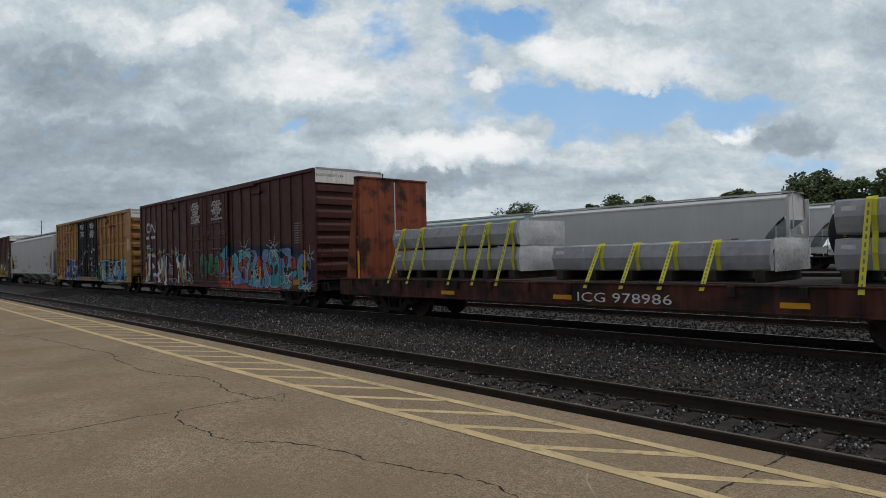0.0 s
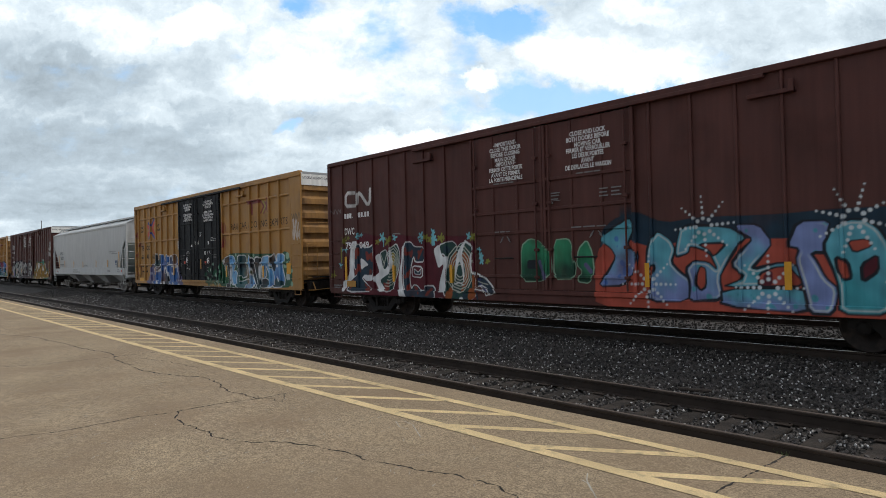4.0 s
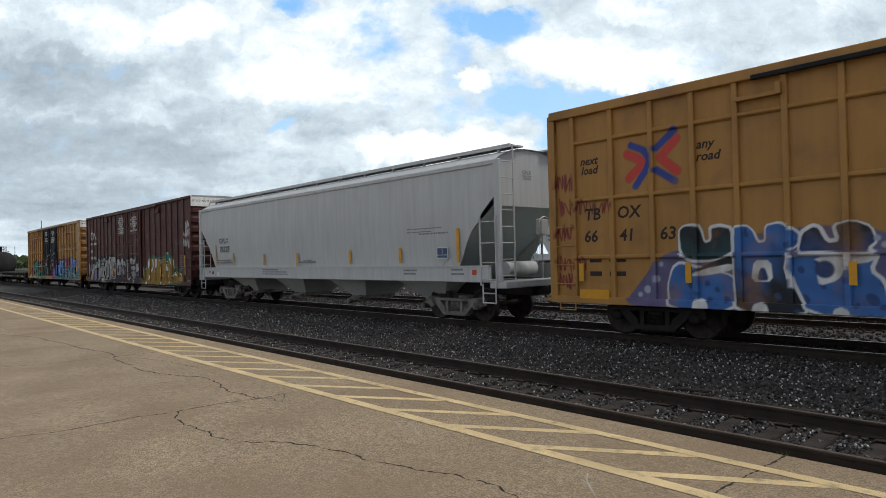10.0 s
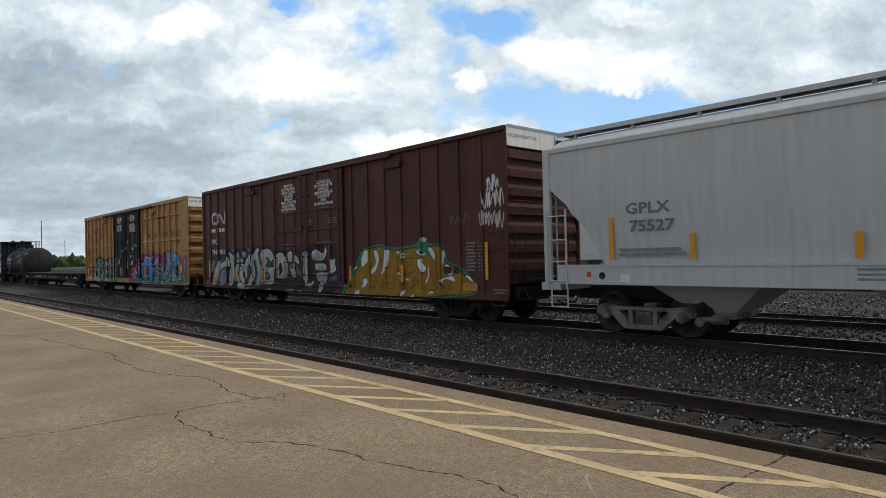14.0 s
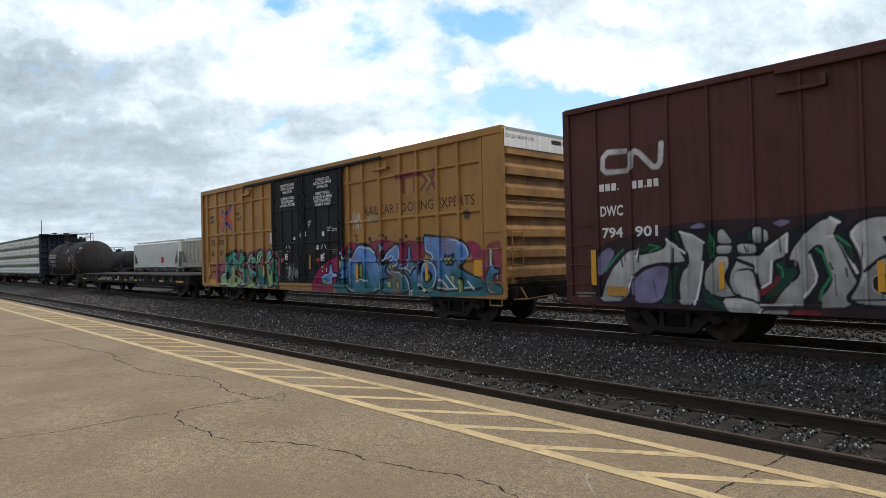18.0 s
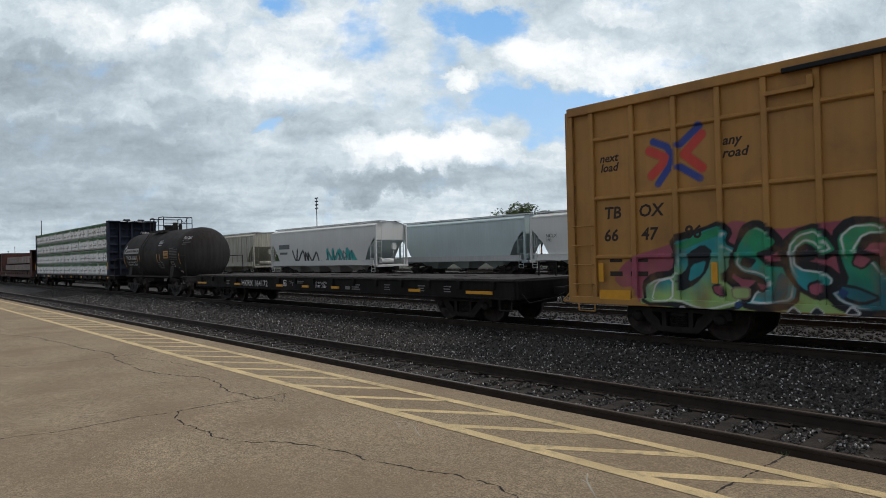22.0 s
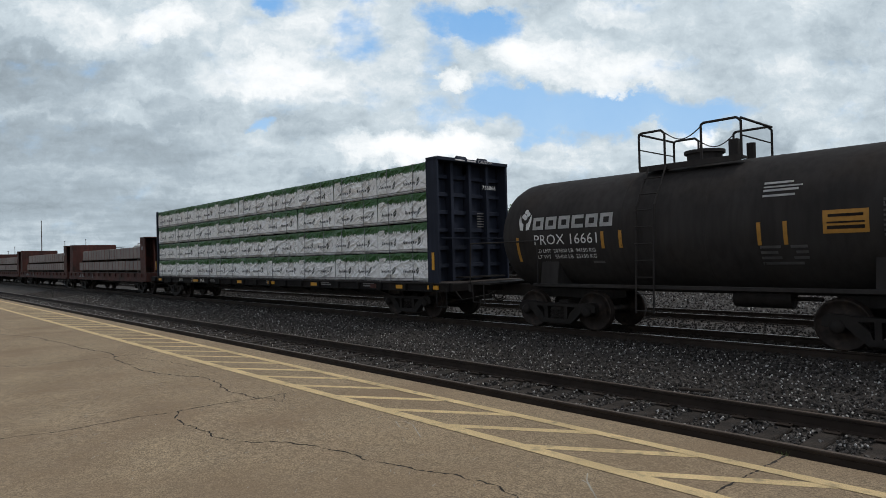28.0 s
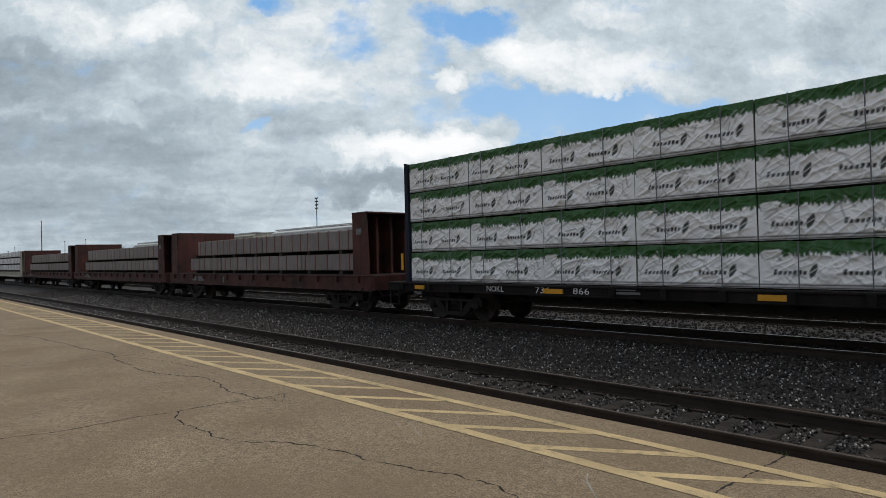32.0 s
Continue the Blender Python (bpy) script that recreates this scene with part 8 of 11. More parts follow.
def boxcar(u0, u1, kind, label, canvas_fn, marks_fn):
    L = u1 - u0
    h = L / 2
    yel = kind == "yellow"
    body, hw = ("yellow" if yel else "brown"), 1.55
    car = car_root("boxcar", label, "boxcar", u0, u1)
    cv = Canvas(-h, h, 0.55, 4.7)
    canvas_fn(cv, h)
    d0, d1 = (6.9 - h, 11.83 - h) if yel else (6.86 - h, 11.72 - h)
    zt, zb, yp = (4.95, 0.78, -hw + 0.08) if yel else (5.0, 0.78, -hw + 0.05)
    for a, b in ((-h + 0.03, d0 + 0.15), (d1 - 0.15, h - 0.03)):
        part("side_sheet", side_sheet(a, b, zb, zt, yp, cv, 4.5 if (yel or a < 0) else 3.95), body, car, "steel side sheet with sprayed graffiti", cv, fix=False)
    part("far_side", Geo().box(-h + 0.02, h - 0.02, hw - 0.06, hw, zb, zt), body, car)
    # posts
    if yel:
        left, right = (0.61, 1.6, 2.54, 3.42, 4.26, 5.12, 6.01, 6.74), (-6.9, -6.11, -5.2, -4.19, -3.41, -2.52, -1.69, -0.8)
        pw = 0.11
    else:
        left, right = (0.78, 1.6, 2.46, 3.29, 4.1, 4.92, 5.82), tuple(v - 18.75 for v in (11.95, 12.84, 13.71, 14.52, 15.38, 16.18, 17.02, 17.87))
        pw = 0.06
    posts = [-h + v for v in left] + [h + v for v in right]
    for x in posts:
        part("side_post", slat(x - pw / 2, x + pw / 2, -hw, yp + 0.01, zb + 0.02, zt), body, car, "", cv, fix=False)
    if yel:
        for z in (1.74, 3.03, 4.33):
            for a, b in ((-h + 0.61, d0 - 0.05), (d1 + 0.05, h - 0.8)):
                part("side_stiffener", slat(a, b, -hw + 0.012, yp + 0.01, z - 0.05, z + 0.05, 0.04, 0.03), body, car, "", cv, fix=False)
        for a, b in ((-h + 0.0, -h + 0.12), (h - 0.72, h - 0.0)):
            part("corner_panel", slat(a, b, -hw, yp + 0.01, zb - 0.02, zt, 0.05) if b - a < 0.3 else side_sheet(a, b, zb - 0.02, zt, -hw, cv, 3.9), body, car, "", cv, fix=False)
    else:
        for a, b in ((-h, -h + 0.09), (h - 0.09, h)):
            part("corner_post", slat(a, b, -hw, yp + 0.01, zb - 0.02, zt, 0.05), body, car, "", cv, fix=False)
    # sills, eaves, roof
    part("side_sill", slat(-h, h, -hw - 0.004, yp + 0.06, 0.70 if yel else 0.66, 0.86, 0.02), body, car, "", cv, fix=False)
    part("door_sill", slat(d0 - 0.3, d1 + 0.3, -hw - 0.05, yp, 0.86, 0.97, 0.02), body, car, "", cv, fix=False)
    part("eave", Geo().box(-h, h, -hw - 0.035, -hw + 0.11, zt - 0.02, zt + (0.18 if yel else 0.11), 0.015), body, car)
    part("eave", Geo().box(-h, h, hw - 0.11, hw + 0.035, zt - 0.02, zt + (0.15 if yel else 0.11), 0.015), body, car)
    n = 16
    w = L / n
    rm = Geo().grid([[(x, y, z) for x in (0, w - 0.03)] for y, z in ((-hw + 0.1, 0.10), (-0.7, 0.15), (0, 0.165), (0.7, 0.15), (hw - 0.1, 0.10))]).box(w - 0.05, w + 0.02, -hw + 0.1, hw - 0.1, 0.06, 0.145).mesh("roof_panel", "roof", fix=False)
    for i in range(n):
        at(part("roof_panel", rm, None, car), -h + w * i, 0, zt)
    part("underframe", Geo().box(-h + 0.2, h - 0.2, -0.35, 0.35, 0.62, 1.02).box(-h + 0.1, h - 0.1, -hw + 0.12, hw - 0.1, 0.98, 1.08), "grime", car)
    for x in np.linspace(-h + 2.0, h - 2.0, 12):
        part("cross_bearer", Geo().prism([(-1.4, 0.98), (1.4, 0.98), (0.35, 0.68), (-0.35, 0.68)], x - 0.05, x + 0.05, "yz"), "grime", car)
    # ends
    ribs = (4.42, 3.9, 3.37, 2.83, 2.3, 1.76, 1.25) if yel else (4.30, 3.82, 3.34, 2.86, 2.38, 1.90, 1.42)
    for s in (-1, 1):
        e = part("end_wall", corrugated_end(s * h, s, hw - 0.02, 0.95, zt + 0.05, ribs, 0.13 if yel else 0.10), "yellow_end" if yel else body, car, "ribbed steel end wall", fix=False)
        part("height_panel", Geo().box(s * h - 0.05, s * h - 0.005 + 0.02 * s, -hw + 0.03, hw - 0.03, 4.60, zt + 0.12), "white", e, "white warning panel at the top of the end")
        if s > 0:
            lettering("EXCESS HEIGHT CAR", 0.13, "letter_black", e, h + 0.019, -hw + 0.1, 4.83, "black warning lettering", 1.15, 90)
            bars([(0, 0.42, 0, 0.11), (0.5, 0.95, 0, 0.11)], "letter_black", e, h + 0.019, 0.45, 4.83, rz=90)
        for y in (-hw + 0.03, hw - 0.03):
            part("end_post", Geo().box(s * h - 0.07, s * h + 0.015, y - 0.035, y + 0.035, 0.75, zt + 0.10, 0.01), body, e)
        for k, z in enumerate((1.16, 1.58, 2.0, 2.42)):
            at(part("grab_iron", RUNG_END[body], None, e), s * h, -hw + 0.42, z, 0, 0, 90 * s)
            at(part("grab_iron", RUNG_END[body], None, e), s * h, hw - 0.42, z, 0, 0, 90 * s)
        for y in (-hw + 0.21, -hw + 0.63, hw - 0.63, hw - 0.21):
            part("ladder_stile", Geo().tube((s * (h + 0.07), y, 1.1), (s * (h + 0.07), y, 2.46), 0.013, 6), body, e)
        part("end_handrail", Geo().path([(s * (h - 0.03), -hw + 0.15, 3.2), (s * (h + 0.09), -hw + 0.17, 3.2), (s * (h + 0.09), hw - 0.17, 3.2), (s * (h - 0.03), hw - 0.15, 3.2)], 0.014), body, e)
        part("crossover_platform", Geo().box(s * (h + 0.16) - 0.15, s * (h + 0.16) + 0.15, -1.15, 1.15, 1.16, 1.20), "dark_metal", e, "grated end platform")
        part("buffer_beam", Geo().box(s * (h + 0.02) - 0.12, s * (h + 0.02) + 0.12, -1.3, 1.3, 0.72, 1.02, 0.02), "grime", e)
        coupler(car, s * (h + 0.15), s)
        at(part("stirrup_step", STEP[body], None, car), s * (h - 0.38), -hw + 0.04, 0.78)
        for z in (1.14, 1.57, 2.0, 2.43):
            at(part("grab_iron", RUNG_SIDE[body], None, car), s * (h - 0.36), -hw, z)
        part("brake_rigging", Geo().path([(s * (h + 0.2), -1.2, 1.0), (s * (h + 0.45), -1.25, 0.72), (s * (h + 0.05), -1.3, 0.7)], 0.02).path([(s * (h + 0.45), -1.25, 0.72), (s * (h + 0.5), -0.2, 0.78)], 0.016), body if yel else "dark_metal", car, "bent uncoupling lever")
    # doors
    dm = "black" if yel else "brown"
    mid = (d0 + d1) / 2 - (0.15 if yel else 0.0)
    gap = 0.02 if yel else 0.006
    for a, b, k in ((d0 + 0.02, mid - gap, 0), (mid + gap, d1 - 0.02, 1)):
        door = part("door", side_sheet(a, b, 0.98, 4.88, -hw - 0.01, cv), dm, car, "black plug door with lock bars and white stencils" if yel else "brown sliding door with lock bars", cv, fix=False)
        for z in ((1.19, 2.45, 3.72) if yel else (1.3, 2.38, 2.9, 3.59)):
            part("door_rib", slat(a, b, -hw - 0.05, -hw - 0.008, z - 0.04, z + 0.04, 0.025), dm, door, "", cv, fix=False)
        for x in (a + 0.04, b - 0.04):
            part("door_edge", slat(x - 0.04, x + 0.04, -hw - 0.055, -hw - 0.008, 0.98, 4.88, 0.025), dm, door, "", cv, fix=False)
        for x in np.linspace(a, b, 4)[1:-1]:
            part("door_rib", slat(x - 0.03, x + 0.03, -hw - 0.045, -hw - 0.008, 1.0, 4.86, 0.05), dm, door, "", cv, fix=False)
        for x in (a + 0.2, b - 0.2):
            part("lock_bar", Geo().tube((x, -hw - 0.075, 1.0), (x, -hw - 0.075, 4.85), 0.022, 8), dm, door)
            for z in (1.25, 1.9, 3.0, 4.1):
                part("lock_bracket", Geo().box(x - 0.06, x + 0.06, -hw - 0.1, -hw - 0.01, z, z + 0.07, 0.01), dm, door)
        part("door_handle", Geo().path([((a + b) / 2 - 0.3, -hw - 0.11, 1.75), ((a + b) / 2 + 0.3, -hw - 0.11, 1.75)], 0.02), "dark_metal", door)
    part("door_track", Geo().box(d0 - 2.3, d1 + (2.6 if not yel else 2.2), -hw - 0.09, -hw + 0.0, 4.90, 4.985, 0.01), "black" if yel else body, car)
    for x in ((d0 - 2.2, d1 + 2.1) if yel else (d0 - 1.9, d1 + 2.7)):
        part("track_bracket", Geo().box(x - 0.4, x + 0.4, -hw - 0.06, -hw + 0.05, 4.56, 4.64, 0.01).box(x + 0.3, x + 0.4, -hw - 0.09, -hw, 4.56, 4.78, 0.01), body, car)
    trucks(car, (-h + 2.3, h - 2.3))
    marks_fn(car, h, yp, d0, d1, mid)
    return car


RUNG_SIDE = {k: rung_mesh(0.5, k) for k in ("brown", "yellow")}
RUNG_END = {k: rung_mesh(0.42, k) for k in ("brown", "yellow")}
STEP = {k: step_mesh(0.42, 0.24, k) for k in ("brown", "yellow")}


def reflectors(car, items, y, mat="reflector"):
    for x, z, w, hh in items:
        part("reflector", Geo().box(x - w / 2, x + w / 2, y - 0.006, y, z, z + hh), mat, car, "amber reflective strip")


def door_notices(car, x1, x2, y, french, z1, z2):
    """Two warnings on the doors, each in two languages, centred line by line."""
    a, b = "CLOSE THIS DOOR\nBEFORE CLOSING\nMAIN DOOR", "CLOSE AND LOCK\nBOTH DOORS BEFORE\nMOVING CAR"
    if french:
        a = "-IMPORTANT-\n" + a
        a2, b2 = "-IMPORTANT-\nFERMER CETTE PORTE\nAVANT DE FERMER\nLA PORTE PRINCIPALE", "FERMER ET VERROUILLER\nLES DEUX PORTES\nAVANT\nDE DEPLACER LE WAGON"
    else:
        a2, b2 = "CIERRE ESTA PUERTA\nANTES DE CERRAR\nLA PUERTA PRINCIPAL", "CIERRE Y PONGA\nEL SEGURO EN AMBAS\nPUERTAS ANTES DE\nMOVER EL CARRO"
    for x, p, q, z in ((x1, a, a2, z1), (x2, b, b2, z2)):
        lettering(p, 0.142, "letter_white", car, x, y, z, "white door notice", 1.04 if x == x1 else 1.13, centre=True, bold=0.004)
        lettering(q, 0.142, "letter_white", car, x, y, z - 0.125 * p.count("\n") - (0.125 if french else 0.24), "white door notice", 1.1 if x == x1 else 1.2, centre=True, bold=0.004)


def slant_sign(car, x, y, z, mat):
    """Small slanted lines of writing, meeting like a roof."""
    for s in (-1, 1):
        for k, (l, o) in enumerate(((0.12, 0.0), (0.085, 0.045), (0.10, 0.09))):
            g = Geo().box(-l / 2, l / 2, -0.002, 0.002, -0.011, 0.011)
            at(part("small_print", g, mat, car), x + s * (0.10 + 0.35 * o), y, z - o * 0.75, 0, 45 * s, 0)


def yellow_marks(number):
    def marks(car, h, yp, d0, d1, mid):
        y = yp - 0.004
        yd = -1.55 - 0.06
        e = -h
        door_notices(car, e + 8.22, e + 10.66, yd, False, 4.60, 4.585)
        for txt, x, z, sz in (("next", -h + 0.78, 3.81, 0.25), ("load", -h + 0.8, 3.6, 0.25), ("any", -h + 3.48, 3.82, 0.25), ("road", -h + 3.47, 3.58, 0.25)):
            lettering(txt, sz, "letter_black", car, x, y, z, "black italic lettering", shear=0.25, bold=0.006)
        for txt, x, z in (("TB", -h + 0.86, 2.57), ("OX", -h + 1.69, 2.57), (number[:2], -h + 0.84, 2.08), (number[2:4], -h + 1.74, 2.08), (number[4:], -h + 2.67, 2.08)):
            lettering(txt, 0.36, "letter_black", car, x, y, z, "black stencilled car mark", shear=0.12, bold=0.008)
        lettering("RAILCAR POOLING EXPERTS", 0.4, "letter_black", car, h - 6.1, y, 3.2, "black slogan lettering", 5.0)
        # stencils and placards on the doors
        for x, z, w, hh in ((7.95, 1.83, 0.22, 0.24), (10.47, 1.76, 0.24, 0.24), (8.59, 2.58, 0.16, 0.1), (9.08, 2.66, 0.05, 0.16), (9.45, 2.68, 0.06, 0.17), (10.6, 2.64, 0.13, 0.16), (8.28, 1.47, 0.035, 0.1), (10.82, 1.4, 0.035, 0.12)):
            part("placard", Geo().box(e + x, e + x + w, yd - 0.004, yd, z, z + hh), "letter_white", car, "white placard on the door")
        for x, z in ((7.66, 1.75), (10.2, 1.72)):
            part("placard", Geo().box(e + x, e + x + 0.18, yd - 0.004, yd, z, z + 0.15), "mark_red", car, "orange square on the door")
        for x, z in ((8.06, 1.84), (10.59, 1.77)):
            part("placard_mark", Geo().box(e + x, e + x + 0.1, yd - 0.008, yd - 0.004, z + 0.02, z + 0.08).box(e + x + 0.02, e + x + 0.09, yd - 0.008, yd - 0.004, z + 0.14, z + 0.2), "letter_black", car)
        slant_sign(car, e + 8.19, yd - 0.003, 2.34, "letter_white")
        slant_sign(car, e + 10.68, yd - 0.003, 2.30, "letter_white")
        part("round_sign", Geo().lathe([(0.065, 0), (0.095, 0), (0.095, 0.003), (0.065, 0.003)], 24, "y"), "letter_white", car).location = (e + 10.27, yd - 0.003, 2.25)
        part("round_sign", Geo().box(-0.025, 0.025, -0.003, 0, -0.06, 0.06), "letter_white", car).location = (e + 10.27, yd - 0.003, 2.25)
        bars([(0, 0.2, 0.08, 0.03), (0.3, 0.62, 0.1, 0.03), (0, 0.2, -0.02, 0.025), (0, 0.18, -0.08, 0.025), (0.32, 0.45, -0.03, 0.02)], "letter_grey", car, e + 7.21, yd - 0.003, 2.06)
        bars([(0, 0.2, 0.1, 0.03), (0, 0.22, 0.04, 0.03), (0, 0.17, -0.02, 0.03)], "letter_grey", car, e + 7.21, yd - 0.003, 1.66)
        for x, z in ((8.0, 1.68), (10.5, 1.55)):
            bars([(0, 0.12, 0.0, 0.018), (0, 0.12, 0.03, 0.015), (0.03, 0.08, -0.16, 0.05), (0.14, 0.22, 0.46, 0.03)], "letter_white", car, e + x, yd - 0.003, z)
        bars([(0, 0.26, 0.12, 0.022), (0, 0.14, 0.06, 0.022), (0.2, 0.22, 0.06, 0.022), (0.3, 0.42, 0.06, 0.022), (0.46, 0.6, 0.06, 0.022), (0, 0.16, 0.0, 0.022), (0.2, 0.22, 0.0, 0.022), (0.3, 0.42, 0.0, 0.022), (0.46, 0.6, 0.0, 0.022)], "letter_white", car, e + 10.93, yd - 0.003, 2.8)
        bars([(0, 0.14, 0.1, 0.022), (0.22, 0.6, 0.1, 0.022), (0.22, 0.5, 0.03, 0.02), (0.22, 0.56, -0.02, 0.02)], "letter_grey", car, e + 11.0, yd - 0.003, 2.04)
        bars([(0, 0.24, 0.2, 0.022), (0, 0.2, 0.14, 0.022), (0, 0.14, 0.08, 0.022), (0.02, 0.06, 0.0, 0.06)], "letter_white", car, e + 9.67, yd - 0.003, 3.0)
        part("reflector", Geo().box(e + 9.69, e + 9.8, yd - 0.006, yd, 1.5, 1.98), "reflector_dull", car, "amber reflective strip")
        bars([(0, 0.3, 0, 0.1), (0.5, 0.9, 0, 0.1), (0, 0.3, -0.3, 0.1), (0.5, 0.9, -0.3, 0.1)], "letter_black", car, -h + 0.98, y, 1.62)
        part("notice", Geo().box(0, 0.75, -0.003, 0.003, 0, 0.2), "reflector", car, "yellow notice plate").location = (-h + 0.75, -1.552, 0.82)
        reflectors(car, [(h - 6.45, 1.15, 0.13, 0.48), (h - 3.0, 1.15, 0.13, 0.48), (h - 0.95, 1.3, 0.30, 0.42), (-h + 0.8, 1.2, 0.12, 0.4), (-h + 3.3, 1.2, 0.12, 0.4), (-h + 6.1, 1.2, 0.12, 0.4)], -1.553)
        part("placard", Geo().box(0, 0.1, -0.004, 0, 0, 0.42), "letter_white", car).location = (-h + 6.72, -1.556, 2.5)
    return marks


def brown_marks(number, data_z, strip):
    def marks(car, h, yp, d0, d1, mid):
        y, yd = yp - 0.004, -1.55 - 0.06
        door_notices(car, -h + 8.15, -h + 10.58, yd, True, 4.57, 4.49)
        bars([(k * 0.15, k * 0.15 + 0.115, 0, 0.16) for k in range(4)][:3] + [(0.45, 0.48, 0, 0.04)] + [(0.80 + k * 0.145, 0.905 + k * 0.145, 0, 0.16) for k in range(2)] + [(1.09, 1.12, 0, 0.04)] + [(1.15 + k * 0.145, 1.255 + k * 0.145, 0, 0.16) for k in range(2)], "letter_white", car, -h + 0.84, y, 3.17)
        lettering("DWC", 0.31, "letter_white", car, -h + 0.84, y, 2.63, "white stencilled car mark", 0.57, bold=0.008)
        for k, t in enumerate((number[:3], number[3:])):
            lettering(t, 0.3, "letter_white", car, -h + 0.88 + k * 0.8, y, 2.16, "white stencilled car number", 0.52, bold=0.008)
        e = -h
        # small writing on the doors
        for x, z, w in ((7.74, 3.62, 0.67), (10.26, 3.62, 0.64), (10.1, 2.41, 0.9), (7.75, 2.4, 0.5)):
            bars([(0, w * 0.3, 0, 0.03), (w * 0.36, w * 0.7, 0, 0.03), (w * 0.75, w, 0, 0.03)], "letter_grey", car, e + x, yd - 0.003, z)
        bars([(0, 0.26, 0.2, 0.03), (0, 0.24, 0.14, 0.03), (0, 0.2, 0.06, 0.03), (0, 0.27, 0.03, 0.012), (0.02, 0.06, -0.04, 0.05)], "letter_grey", car, e + 9.55, yd - 0.003, 3.03)
        bars([(0, 0.22, 0.16, 0.03), (0, 0.2, 0.08, 0.03), (0, 0.22, 0, 0.03), (0.3, 0.55, 0.16, 0.03), (0.3, 0.5, 0.08, 0.03), (0.3, 0.55, 0, 0.03)], "letter_grey", car, e + 10.86, yd - 0.003, 3.06)
        slant_sign(car, e + 8.1, yd - 0.003, 2.25, "letter_grey")
        slant_sign(car, e + 10.75, yd - 0.003, 2.28, "letter_grey")
        for k in range(9):
            bars([(0, 0.3 + 0.1 * ((k * 7) % 3) / 3, 0, 0.045), (0.45, 0.5, 0, 0.045), (0.54, 0.68, 0, 0.045)], "letter_grey", car, h - 1.52, y, data_z + k * 0.09)
        reflectors(car, [(-h + strip, 1.12, 0.13, 0.78), (-h + 3.5, 1.1, 0.1, 0.5), (-h + 6.04, 1.1, 0.1, 0.5), (h - 6.9, 1.1, 0.1, 0.5), (h - 4.2, 1.1, 0.12, 0.5), (h - 0.72, 1.2, 0.10, 0.98)], -1.556)
        part("notice", Geo().box(0, 0.55, -0.003, 0.003, 0, 0.2), "reflector_dull", car, "amber notice plate").location = (h - 1.62, -1.556, 0.9)
        part("notice", Geo().box(0, 0.5, -0.003, 0.003, 0, 0.2), "reflector_dull", car, "amber notice plate").location = (-h + 1.0, -1.556, 0.9)
        bars([(0, 0.3, 0, 0.2), (0.36, 0.66, 0, 0.2)], "letter_black", car, h - 2.4, -1.5, 1.35)
        for x in (-h + 0.3, h - 0.4):
            bars([(0, 0.5, 0, 0.04), (0.05, 0.4, -0.07, 0.04)], "letter_grey", car, x - 0.1, -1.556, 0.92)
    return marks


def owner_marks(c, h):
    """A crossed ribbon emblem and a maroon block emblem, painted over panels and posts."""
    red, blue, maroon = (0.50, 0.05, 0.035), (0.03, 0.055, 0.26), (0.19, 0.035, 0.035)
    x, z, w, t = -h + 1.98, 3.17, 1.10, 1.12
    for line in (((0.0, 0.66), (0.36, 0.48), (0.03, 0.20)), ((1.0, 0.82), (0.68, 0.52), (1.0, 0.24))):
        c.stroke([(x + a * w, z + b * t) for a, b in line], 0.19, red)
    for line in (((0.08, 0.82), (0.34, 0.70), (0.47, 0.52), (0.40, 0.34), (0.16, 0.04)), ((0.97, 0.98), (0.60, 0.70)), ((0.60, 0.30), (0.96, 0.06))):
        c.stroke([(x + a * w, z + b * t) for a, b in line], 0.15, blue)
    x, z = h - 4.38, 3.82
    for a, b, s in (((0, 0.44), (0.72, 0.44), 0.15), ((0.33, -0.02), (0.33, 0.44), 0.15), ((0.60, 0.44), (1.12, 0.44), 0.15), ((0.84, -0.02), (0.84, 0.44), 0.15), ((1.74, 0.46), (1.38, -0.04), 0.15), ((1.48, 0.32), (1.74, -0.04), 0.15)):
        c.stroke([(x + a[0], z + a[1]), (x + b[0], z + b[1])], s, maroon)
    for k, tone in ((0.0, maroon), (0.14, (0.30, 0.24, 0.05))):
        c.stroke([(x + 1.12 + k, z + 0.46), (x + 1.38 + k, z + 0.20), (x + 1.12 + k, z - 0.04)], 0.09, tone)


def pale_dots(c, x0, x1, z0, z1, color, seed, n=14, big=0.2):
    r = random.Random(seed)
    for _ in range(n):
        p = (r.uniform(x0, x1), r.uniform(z0, z1))
        c.stroke([p, p], r.uniform(0.05, big), color, 0.04)


